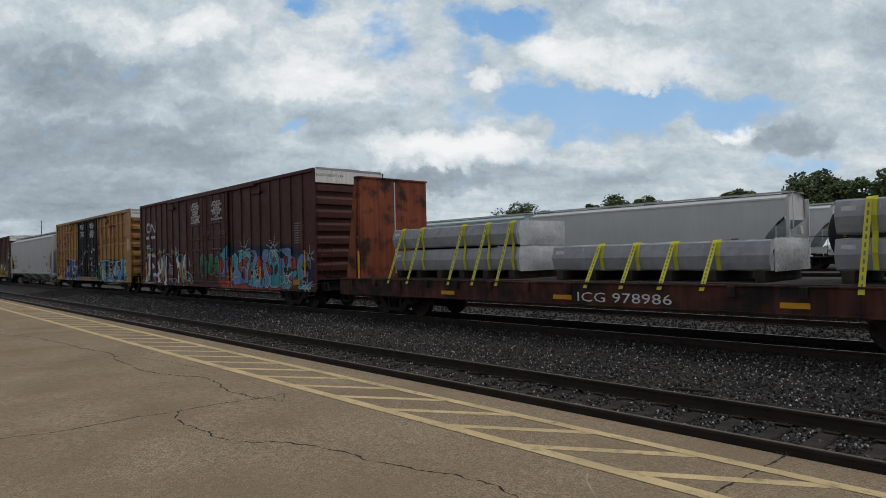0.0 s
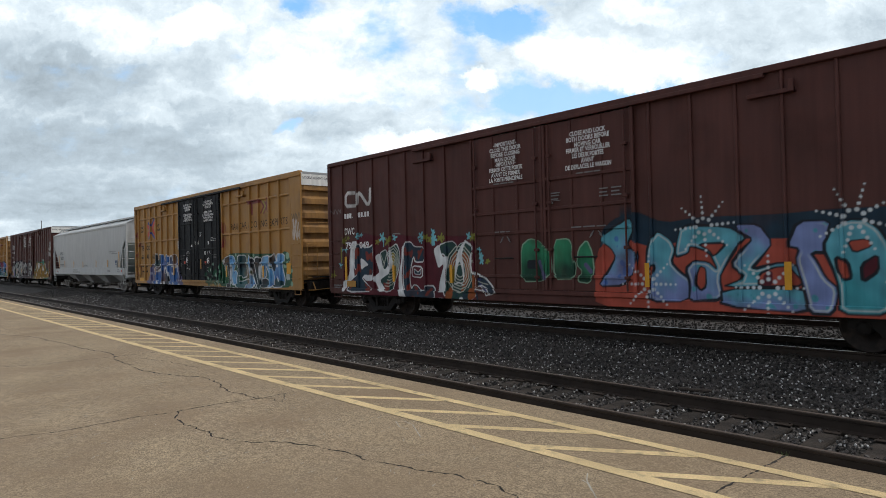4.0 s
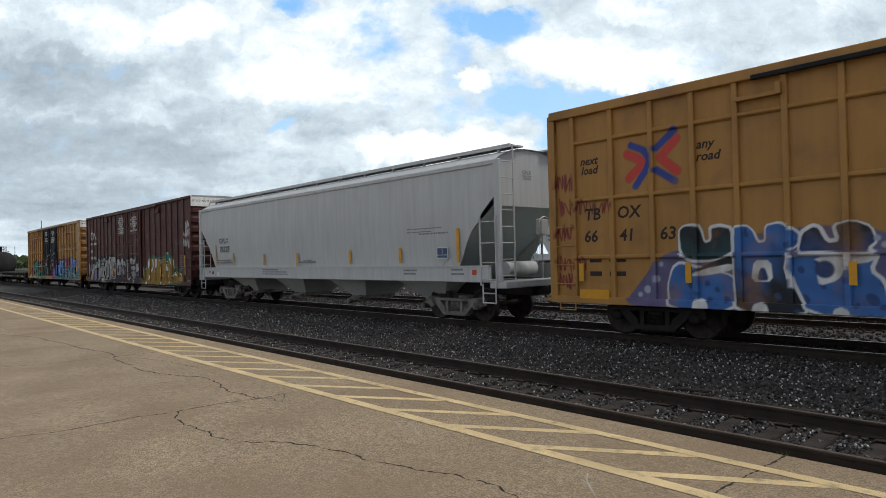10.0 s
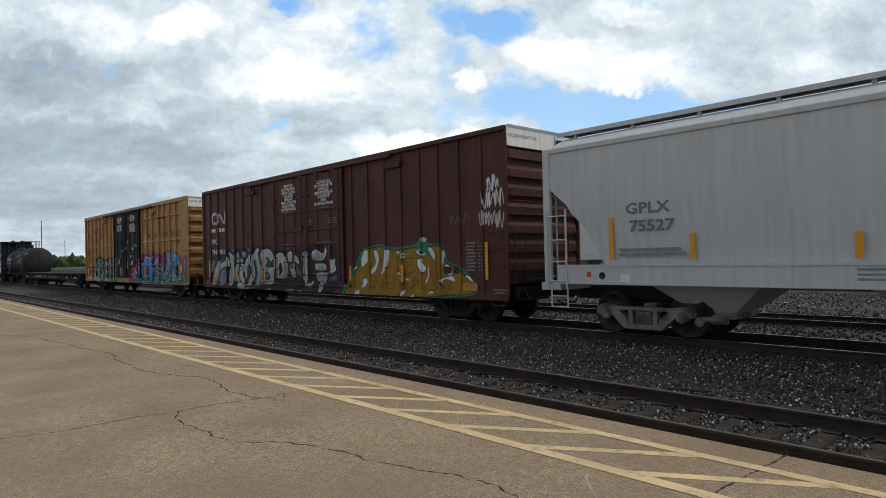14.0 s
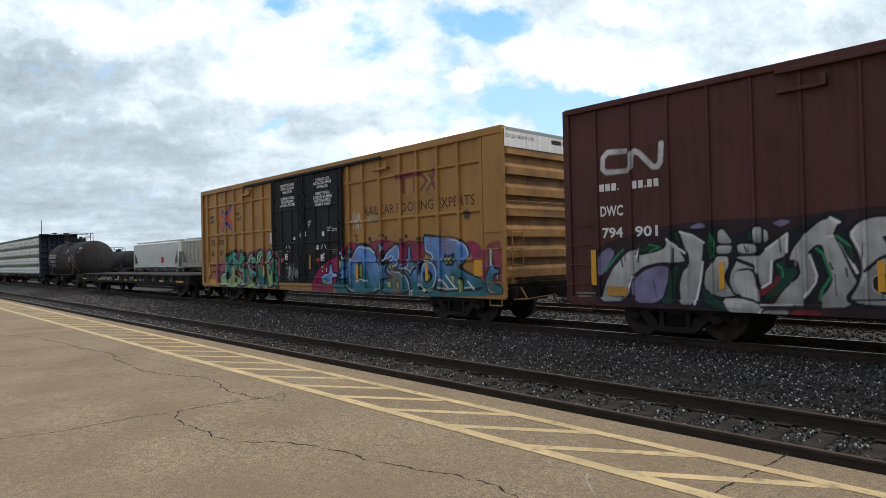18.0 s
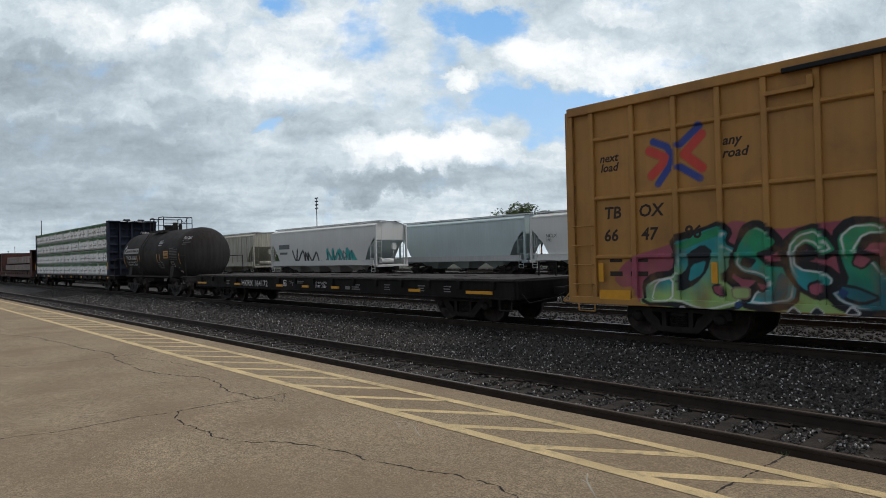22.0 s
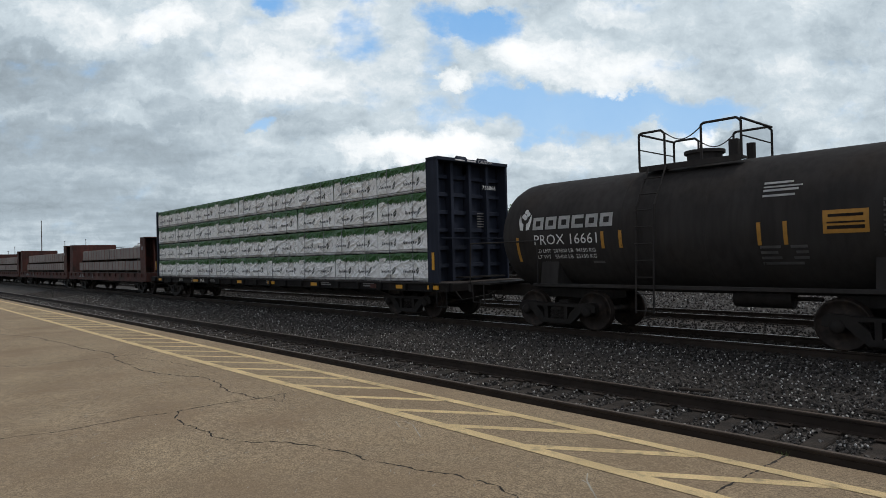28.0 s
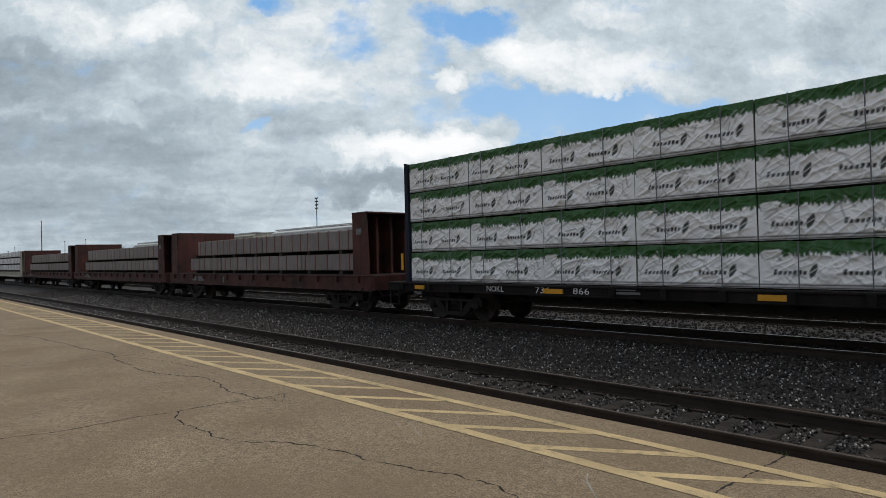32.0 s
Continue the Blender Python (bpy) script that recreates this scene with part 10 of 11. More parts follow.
    for z in np.arange(0.6, 3.5, 0.35):
        y = -1.54 if z < 2.8 else -1.45 + (z - 2.8) * 0.62
        part("rung", Geo().tube((plat - 0.85, y, z), (plat - 0.45, y, z), 0.014, 6), "tank", ladder)
    trucks(car, (-h + 1.9, h - 1.9))
    return car, h, zc, r


def tank_marks(car, h, zc, r):
    mid = -150.25
    y = -r
    # owner's emblem and name as plain shapes
    e = Geo()
    for s in (-1, 1):
        e.prism([(0.2 + s * 0.05, 0.0), (0.2 + s * 0.14, 0.02), (0.2 + s * 0.2, 0.25), (0.2 + s * 0.17, 0.4), (0.2 + s * 0.10, 0.2), (0.2 + s * 0.04, 0.16)], -0.002, 0.002)
    for cx, cz in ((0.14, 0.36), (0.27, 0.4), (0.2, 0.47), (0.2, 0.32)):
        e.prism([(cx + 0.06 * math.cos(a), cz + 0.06 * math.sin(a)) for a in np.linspace(0, 5.6, 9)], -0.002, 0.002)
    on_tank(at(part("emblem", e, "letter_white", car, "white emblem of two cupped shapes"), -154.58 - mid, y, 2.42), zc, r)
    for k in range(6):
        b = Geo()
        b.box(0, 0.32, -0.002, 0.002, 0.0, 0.085).box(0, 0.32, -0.002, 0.002, 0.215, 0.30).box(0, 0.09, -0.002, 0.002, 0.085, 0.215)
        if k not in (3,):
            b.box(0.23, 0.32, -0.002, 0.002, 0.085, 0.215)
        on_tank(at(part("emblem_bar", b, "letter_white", car, "white block of the owner's mark"), -154.12 + k * 0.38 - mid, y, 2.42), zc, r)
    for txt, x, z, s, w in (("PROX 16661", -154.1, 2.06, 0.34, 1.8), ("LD LMT  207600 LB  94150 KG", -154.05, 1.86, 0.13, 1.68), ("LT WT   55400 LB  25150 KG", -154.05, 1.72, 0.13, 1.68)):
        on_tank(lettering(txt, s, "letter_white", car, x - mid, y, z, "white stencilled lettering", w), zc, r)
    on_tank(bars([(0, 0.3, 0, 0.05), (1.4, 1.7, 0, 0.05)], "letter_grey", car, -153.9 - mid, y, 1.6), zc, r)
    for a, z0, w, hh in ((-154.65, 1.65, 0.08, 0.6), (-152.2, 1.93, 0.08, 0.38), (-151.75, 1.93, 0.08, 0.38), (-148.87, 1.9, 0.07, 0.42), (-148.42, 1.9, 0.07, 0.42), (-145.6, 1.75, 0.08, 0.55)):
        g2 = Geo().grid([[(0, 0, z), (w, 0, z)] for z in np.linspace(0, hh, 6)])
        on_tank(at(part("reflector", g2, "reflector_dull", car, "amber reflective strip", fix=False), a - mid, y, z0), zc, r)
    g2 = Geo().grid([[(0, 0, z), (0.68, 0, z)] for z in np.linspace(0, 0.4, 5)])
    pn = on_tank(at(part("notice", g2, "reflector_dull", car, "amber warning notice", fix=False), -147.78 - mid, y, 2.07), zc, r)
    on_tank(bars([(0.08, 0.6, 0.27, 0.05), (0.06, 0.62, 0.16, 0.03), (0.06, 0.62, 0.06, 0.06)], "letter_black", car, -147.78 - mid, y - 0.004, 2.08), zc, r + 0.005)
    on_tank(bars([(0, 1.06, 0.08 * k, 0.035) for k in range(7)] + [(0, 0.55, 0.57, 0.05)] + [(x, x + 0.02, 0, 0.56) for x in (0, 0.4, 0.7, 1.04)], "letter_grey", car, -146.9 - mid, y, 2.0), zc, r)
    on_tank(bars([(0, 0.36, 0.18, 0.05), (0.52, 0.8, 0.18, 0.05), (0, 0.3, 0.08, 0.05), (0.6, 0.8, 0.08, 0.05), (0, 0.35, -0.02, 0.05), (0.55, 0.8, -0.02, 0.05), (0, 0.7, -0.12, 0.05)], "letter_grey", car, -148.84 - mid, y, 1.66), zc, r)
    on_tank(bars([(0, 0.5, 0.24, 0.04), (0, 0.66, 0.17, 0.03), (0, 0.6, 0.1, 0.04), (0, 0.55, 0.0, 0.04)], "letter_white", car, -148.78 - mid, y, 2.78), zc, r)
    on_tank(bars([(0, 0.46, 0.0, 0.03), (0, 0.46, 0.24, 0.03), (0, 0.03, 0, 0.25), (0.43, 0.46, 0, 0.25), (0.2, 0.22, 0, 0.25), (0.05, 0.4, 0.1, 0.04)], "letter_white", car, -146.87 - mid, y, 1.62), zc, r)
    tree = Geo().prism([(0, 0.0), (0.12, 0.0), (0.12, -0.06), (0.22, -0.06), (0.22, 0.0), (0.36, 0.0), (0.18, 0.26)], -0.003, 0.003)
    on_tank(at(part("placard", tree, "letter_white", car, "white arrow-shaped placard"), -146.2 - mid, y, 1.36), zc, r)
    on_tank(lettering("PROX 16661", 0.22, "letter_white", car, -145.45 - mid, y, 3.02, "white stencilled lettering", 1.1), zc, r)
    on_tank(bars([(0, 0.2, 0.2, 0.04), (0.4, 0.9, 0.2, 0.04), (0.2, 1.2, 0.08, 0.04), (0.1, 0.6, 0.0, 0.04)], "letter_grey", car, -145.4 - mid, y, 2.75), zc, r)


prox, ph, pzc, pr_ = tank_car(-156.3, -145.6, "black tank car with white markings and a railed top platform", plat=-0.18)
tank_marks(prox, ph, pzc, pr_)
# ---- flat cars and their loads ----
def load(name, label, category, group, u, y, z, geo, mat, canvas=None):
    """Freight that lies on a car: a thing of its own that travels with the train."""
    ob = tagged(part(name, geo, mat, None, canvas=canvas), label, category, group)
    at(ob, u, MAIN_C + y, MAIN_Z + z)
    MOVING.append((ob, u, MAIN_C + y, MAIN_Z + z))
    return ob


def flat_base(u0, u1, name, label, mat, z_bot, z_top, deck_z, truck_in=2.3, belly=0.0, plain=(0, 0)):
    L = u1 - u0
    h, hw = L / 2, 1.53
    car = car_root(name, label, "flat car", u0, u1)
    for s in (-1, 1):
        sill = [(-h, z_top), (-h, z_bot), (-h * 0.45, z_bot - belly), (h * 0.45, z_bot - belly), (h, z_bot), (h, z_top)]
        part("side_sill", Geo().prism(sill, s * hw - 0.02, s * hw + 0.02).box(-h, h, s * hw - 0.06, s * hw + 0.05, z_top - 0.04, z_top, 0.01).box(-h, h, s * hw - 0.06, s * hw + 0.05, z_bot - 0.0, z_bot + 0.03), mat, car, "long steel side sill")
        n = int(L / 1.2)
        for i in range(n):
            x = -h + 0.7 + (L - 1.4) * i / (n - 1)
            if plain[0] < x < plain[1]:
                continue
            part("stake_pocket", Geo().box(x - 0.07, x + 0.07, s * (hw + 0.05) - 0.05, s * (hw + 0.05) + 0.05, z_top - 0.24, z_top - 0.02, 0.01), mat, car)
    part("center_sill", Geo().box(-h + 0.1, h - 0.1, -0.3, 0.3, 0.55, deck_z - 0.06), "grime", car)
    for x in np.linspace(-h + 1.0, h - 1.0, 14):
        part("cross_bearer", Geo().prism([(-1.5, deck_z - 0.08), (1.5, deck_z - 0.08), (0.3, 0.62), (-0.3, 0.62)], x - 0.04, x + 0.04, "yz"), "grime", car)
    n = int(L / 0.26)
    pm = Geo().box(-0.125, 0.125, -hw + 0.03, hw - 0.03, -0.06, 0.0, 0.008).mesh("deck_plank", "deck")
    for i in range(n):
        at(part("deck_plank", pm, None, car), -h + 0.13 + (L - 0.26) * i / (n - 1), 0, deck_z + random.uniform(-0.008, 0.004))
    for s in (-1, 1):
        part("end_sill", Geo().box(s * h - 0.1, s * h + 0.1, -hw, hw, z_bot, z_top, 0.02), mat, car)
        part("stirrup_step", Geo().path([(s * (h - 0.1), -hw - 0.03, z_bot + 0.1), (s * (h - 0.1), -hw - 0.03, 0.42), (s * (h - 0.5), -hw - 0.03, 0.42), (s * (h - 0.5), -hw - 0.03, z_bot + 0.1)], 0.018), "dark_metal", car)
        part("cut_lever", Geo().path([(s * (h + 0.1), -1.4, 0.85), (s * (h + 0.25), -1.3, 0.62), (s * (h + 0.4), -0.4, 0.72), (s * (h + 0.5), -0.1, 0.85)], 0.018), "dark_metal", car)
        coupler(car, s * (h + 0.1), s)
    trucks(car, (-h + truck_in, h - truck_in))
    return car, h, hw


# empty black flat car
car, h, hw = flat_base(-143.56, -123.5, "flat_car", "empty black flat car with a weathered plank deck", "flat", 0.70, 1.18, 1.22, plain=(-5.4, -2.7))
c0 = (-142.93 - 122.95) / 2
lettering("HKRX 164172", 0.34, "letter_white", car, -138.12 - c0, -hw - 0.024, 0.80, "white stencilled car mark", 2.32)
for x, w in ((-142.74, 0.95), (-138.74, 0.5), (-135.04, 0.47), (-133.11, 0.46), (-131.16, 0.46), (-127.0, 0.5), (-124.6, 0.95)):
    part("reflector", Geo().box(x - c0, x + w - c0, -hw - 0.055, -hw - 0.02, 0.82, 0.90), "reflector", car, "amber reflective strip")
lettering("LD LMT 215700\nLT WT   70300", 0.13, "letter_white", car, -132.23 - c0, -hw - 0.024, 0.95, "white stencilled weights", 0.74)
part("placard", Geo().box(0, 0.26, -0.004, 0, 0, 0.11), "letter_grey", car).location = (-130.34 - c0, -hw - 0.022, 0.81)
bars([(0, 0.46, 0.12, 0.035), (0, 0.4, 0.05, 0.035), (0, 0.46, -0.02, 0.035)], "letter_grey", car, -129.96 - c0, -hw - 0.022, 0.83)
bars([(0, 0.22, 0.2, 0.025), (0, 0.22, 0, 0.025), (0, 0.025, 0, 0.22), (0.2, 0.222, 0, 0.22), (0.07, 0.15, 0.06, 0.08)], "letter_white", car, -134.52 - c0, -hw - 0.022, 0.84)
bars([(0, 0.2, 0.1, 0.03), (0.08, 0.11, 0.0, 0.1), (0.15, 0.35, 0.04, 0.03), (0.24, 0.27, -0.06, 0.1), (0.5, 1.1, 0.1, 0.03), (0.5, 1.0, 0.04, 0.03)], "letter_grey", car, -134.1 - c0, -hw - 0.022, 0.92)
for x in (-139.6, -137.5, -126.6, -125.5, -128.2):
    bars([(0, 0.3, 0.12, 0.03), (0, 0.25, 0.05, 0.03), (0, 0.28, -0.02, 0.03)], "letter_grey", car, x - c0, -hw - 0.022, 0.86)
for x in (-124.1, -123.5):
    part("brake_post", Geo().box(x - c0 - 0.02, x - c0 + 0.02, 0.9, 0.94, 1.2, 1.62), "flat", car)
for x in (-133.0, -129.5, -126.2, -136.0):
    part("lashing_ring", Geo().box(x - c0 - 0.3, x - c0 + 0.3, -0.2, 0.2, 1.21, 1.25, 0.01), "deck", car)

# orange rusted bulkhead flat with wrapped bundles
def icg(u):
    """Places along the orange car."""
    return u - 0.44 - 0.03 * (u + 18.3)


car, h, hw = flat_base(icg(-18.3), icg(0.9), "bulkhead_flat_car", "rusty orange flat car with a tall end bulkhead and strapped bundles", "rust_sooty", 0.66, 1.18, 1.20, plain=(0.05, 2.7))
c0 = (icg(-18.3) + icg(0.9)) / 2
for s, xo in ((-1, 0), (1, 0)):
    xi, xt, xb = (s * (h - 0.82), s * (h - 1.0), s * (h - 0.1))
    bk = part("bulkhead", Geo().box(min(s * (h - 0.93), s * (h - 1.03)), max(s * (h - 0.93), s * (h - 1.03)), -1.46, 1.46, 1.15, 4.5, 0.01), "rust", car, "tall rusted end bulkhead")
    for y in (-1.5, 1.46):
        part("bulkhead_gusset", Geo().prism([(s * (h - 0.95), 4.5), (s * (h - 0.82), 4.5), (s * (h - 0.28), 1.3), (s * (h - 0.10), 0.62), (s * (h - 0.75), 0.62)], y, y + 0.04), "rust", bk)
    part("bulkhead_seam", Geo().box(min(s * (h - 1.03), s * (h - 1.05)), max(s * (h - 1.03), s * (h - 1.05)), -0.02, 0.02, 1.3, 4.4), "wrap_pale", bk)
    part("bulkhead_cap", Geo().box(s * (h - 0.92) - 0.14, s * (h - 0.92) + 0.14, -1.5, 1.5, 4.47, 4.53, 0.01), "rust", bk)
    for y in (-0.75, 0.0, 0.75):
        part("bulkhead_brace", Geo().prism([(s * (h - 0.93), 4.4), (s * (h - 0.85), 4.4), (s * (h - 0.35), 1.25), (s * (h - 0.93), 1.25)], y - 0.03, y + 0.03), "rust", bk)
part("reflector", Geo().box(icg(-17.34) - c0, icg(-17.24) - c0, -1.513, -1.5, 1.08, 2.06), "reflector", car, "amber reflective strip")
for x, w in ((-13.12, 0.5), (-9.14, 0.5), (-4.03, 0.48)):
    part("reflector", Geo().box(icg(x) - c0, icg(x) + w - c0, -hw - 0.06, -hw - 0.02, 0.78, 0.88), "reflector", car, "amber reflective strip")
lettering("ICG 978986", 0.3, "letter_white", car, icg(-8.5) - c0, -hw - 0.024, 0.75, "white stencilled car mark", 2.3)
part("side_opening", Geo().box(icg(-15.2) - c0, icg(-14.95) - c0, -hw - 0.06, -hw - 0.02, 0.78, 0.92, 0.01).box(icg(-15.16) - c0, icg(-14.99) - c0, -hw - 0.066, -hw - 0.05, 0.81, 0.89), "oxide", car)


def pipe_bundle(u0, u1, z0, z1, cap, straps, y0=-0.93, y1=0.93):
    """A long wrapped bundle with a ridge along its side, a plastic-covered end and webbing over it."""
    u0, u1, straps = icg(u0), icg(u1), [icg(k) for k in straps]
    L, H = u1 - u0, z1 - z0
    um = (u0 + u1) / 2
    r = random.Random(int(-u0 * 10 + z0 * 100))
    n = int(L / 0.14)
    rows = []
    for i in range(n + 1):
        x = -L / 2 + L * i / n
        k, q = r.uniform(-0.006, 0.006), r.uniform(-0.010, 0.010)
        rows.append([(x, a, b) for a, b in ((y0 + 0.05, k), (y0 + 0.01 + k, 0.03), (y0 - 0.035, H * 0.25 + q), (y0 - 0.075 + k, H * 0.50), (y0 - 0.03 + q, H * 0.78), (y0 + 0.005 + k, H - 0.03), (y0 + 0.05, H + k), (0, H + 0.015 + q), (y1 - 0.05, H), (y1, H - 0.03), (y1 + 0.07, H * 0.5), (y1, 0.03), (y1 - 0.05, 0), (y0 + 0.05, k))])
    g2 = Geo().grid(rows)
    for i in (0, -1):
        g2.add(rows[i][:-1], [tuple(range(13))])
    b = load("wrapped_pack", "long bundle in grey shrink wrap held by yellow straps", "bundle", "wrapped bundles on the flat car", um, 0, z0, g2, "wrap")
    if cap:
        sheet = []
        for i in range(13):
            y = y0 - 0.06 + (y1 - y0 + 0.12) * i / 12
            sheet.append([(L / 2 + 0.015 + 0.05 * math.sin(math.pi * k / 10) * math.sin(math.pi * i / 12) + r.uniform(0, 0.02), y + (0.05 * abs(k - 5) / 5 if i == 0 else 0), -0.02 + (H + 0.05) * k / 10) for k in range(11)])
        part("end_cover", Geo().grid(sheet, True), "wrap_pale", b, "crumpled pale plastic over the end", fix=False)
        lip = [[(L / 2 - 0.05 + d + r.uniform(-0.02, 0.02), y0 - 0.012 - 0.065 * (1 - abs(2 * f - 1)), H * f) for d in (0.0, 0.075)] for f in np.linspace(0, 1, 9)]
        part("end_cover", Geo().grid(lip, True), "wrap_pale", b, fix=False)
    part("wrap_label", Geo().box(-L / 2 + 0.1, -L / 2 + 0.33, y0 - 0.05, y0 - 0.04, H * 0.66, H * 0.8), "letter_white", b)
    for k in range(int(L * 2.2)):  # pale folds in the wrap
        x = r.uniform(-L / 2 + 0.1, L / 2 - 0.1)
        part("wrap_fold", Geo().path([(x, y0 - 0.05, H * 0.6), (x + r.uniform(-0.03, 0.03), y0 - 0.018, H * r.uniform(0.8, 0.93))], 0.006, 4), "wrap_pale", b, fix=False)
    for xs_ in straps:
        x, w, top, low, ys = xs_ - um, 0.05, H + 0.03, 1.05 - z0, -1.60
        st = part("strap", Geo().grid([[(x - w, ys, low), (x + w, ys, low)], [(x - w, y0 - 0.02, H - 0.02), (x + w, y0 - 0.02, H - 0.02)], [(x - w, y0 + 0.06, top), (x + w, y0 + 0.06, top)], [(x - w, y1 - 0.06, top), (x + w, y1 - 0.06, top)], [(x - w, 1.58, low), (x + w, 1.58, low)]]), "strap", b, "yellow webbing strap", fix=False)
        for f in np.arange(0.06, 0.94, 0.085):
            yy, zz = ys + (y0 - 0.02 - ys) * f - 0.005, low + (H - 0.02 - low) * f
            dy, dz = (y0 - 0.02 - ys) * 0.05, (H - 0.02 - low) * 0.05
            part("strap_print", Geo().add([(x - 0.014, yy, zz), (x + 0.014, yy, zz), (x + 0.014, yy + dy, zz + dz), (x - 0.014, yy + dy, zz + dz)], [(0, 1, 2, 3)]), "letter_dark", st, fix=False)
        zl = (1.43 - z0) if z0 > 2 else 0.01
        x += 0.075
        g4 = Geo().grid([[(x - 0.045, yy, zz), (x + 0.045, yy, zz)] for yy, zz in (((y0 - 0.02, zl), (y0 - 0.088, zl + 0.30), (y0 - 0.02, -0.03), (y0 - 0.02, 0.03)) if z0 > 2 else ((y0 - 0.02, zl),)) + ((y0 - 0.088, H * 0.5), (y0 - 0.012, H - 0.03), (y0 + 0.06, top + 0.004))])
        part("strap", g4, "strap", b, "yellow webbing strap", fix=False)
    return b


S1 = (-15.6, -14.67, -12.84, -11.89, -11.0)
S2 = (-8.23, -7.30, -6.39, -5.48)
pipe_bundle(-16.05, -10.74, 1.42, 2.04, True, ())
pipe_bundle(-16.08, -10.72, 2.10, 2.70, True, S1)
pipe_bundle(-9.60, -4.35, 1.42, 2.01, True, S2)
pipe_bundle(-3.30, 0.0, 1.42, 1.98, False, ())
pipe_bundle(-3.28, 0.0, 2.06, 2.66, False, (-2.75, -1.5))
for a, b in ((-15.8, -11.0), (-9.4, -4.6), (-3.1, -0.3)):
    for u in np.linspace(a, b, 6 if b - a > 4 else 4):
        load("timber_bearer", "rough timber bearer under the wrapped bundles", "timber", "timber bearers", icg(float(u)), 0, 1.2, Geo().box(-0.1, 0.1, -0.98, 0.98, 0.002, 0.215, 0.01), "tie")
for u in (-15.2, -13.3, -11.4):
    load("timber_bearer", "thin timber batten between the bundles", "timber", "timber bearers", icg(u), 0, 2.06, Geo().box(-0.05, 0.05, -0.9, 0.9, 0.0, 0.038), "tie")


# brown bulkhead flats with stacked grey bundles
def oxide_flat(u0, u1, seed, body="oxide", label="brown bulkhead flat car stacked with grey wrapped bundles", wrap="wrap_old", layers=((1.43, 2.0, 2.35), (2.13, 2.80, 3.3))):
    car, h, hw = flat_base(u0, u1, "bulkhead_flat_car", label, body, 0.78, 1.28, 1.30)
    for s in (-1, 1):
        bk = part("bulkhead", Geo().box(min(s * (h - 1.0), s * (h - 1.08)), max(s * (h - 1.0), s * (h - 1.08)), -1.5, 1.5, 1.2, 3.3, 0.01), body, car, "steel end bulkhead")
        for y in (-1.52, 1.48):
            part("bulkhead_gusset", Geo().prism([(s * (h - 1.02), 3.3), (s * (h - 0.25), 3.3), (s * (h - 0.12), 0.8), (s * (h - 1.02), 0.8)], y, y + 0.04), body, bk)
        for y in (-0.9, -0.3, 0.3, 0.9):
            part("bulkhead_post", Geo().box(s * (h - 0.75) - 0.25, s * (h - 0.75) + 0.25, y - 0.05, y + 0.05, 1.2, 3.2, 0.01), body, bk)
        part("bulkhead_cap", Geo().box(s * (h - 0.65) - 0.42, s * (h - 0.65) + 0.42, -1.52, 1.52, 3.28, 3.34, 0.01), body, bk)
    part("reflector", Geo().box(h - 0.8, h - 0.5, -hw - 0.02, -hw - 0.025 + 0.03, 2.6, 2.8), "letter_grey", car)
    bars([(0, 0.5, 0, 0.2), (0.7, 1.4, 0, 0.2), (3.5, 3.6, -0.05, 0.25)], "letter_grey", car, -h + 3.0, -hw - 0.03, 0.95)
    r = random.Random(seed)
    for z0, z1, inset in layers:
        xs = np.linspace(u0 + inset, u1 - 1.12, 5)
        for a, b in zip(xs[:-1], xs[1:]):
            L = b - a - 0.03
            k = r.uniform(-0.03, 0.03)
            bu = load("grey_pack", "grey wrapped bundle with rust-stained steel bands", "bundle", "grey bundles on the brown flat cars", (a + b) / 2, 0, z0, Geo().box(-L / 2, L / 2, -1.36 + k, 1.36, 0, z1 - z0, 0.025), wrap)
            for i in range(5):
                x = -L / 2 + L * (i + 0.5) / 5 + r.uniform(-0.1, 0.1)
                part("steel_band", Geo().box(x - 0.02, x + 0.02, -1.37 + k, -1.355 + k, -0.0, z1 - z0 + 0.006).box(x - 0.02, x + 0.02, -1.37 + k, 1.36, z1 - z0, z1 - z0 + 0.008), "band", bu)
        for a in np.arange(u0 + 3.0, u1 - 1.5, 2.1):
            load("timber_batten", "timber batten between stacked bundles", "timber", "timber battens", float(a), 0, z0 - 0.13, Geo().box(-0.1, 0.1, -1.36, 1.36, 0.0, 0.128), "tie")
    return car


oxide_flat(-200.21, -182.61, 1)
oxide_flat(-220.11, -201.01, 2)
oxide_flat(-240.01, -220.91, 3)
oxide_flat(-260.21, -240.81, 4, "hopper_tan", "pale grey bulkhead flat car stacked with white wrapped packs", "wrap_pale", ((1.43, 2.0, 1.2), (2.13, 2.7, 1.2), (2.83, 3.35, 1.2)))

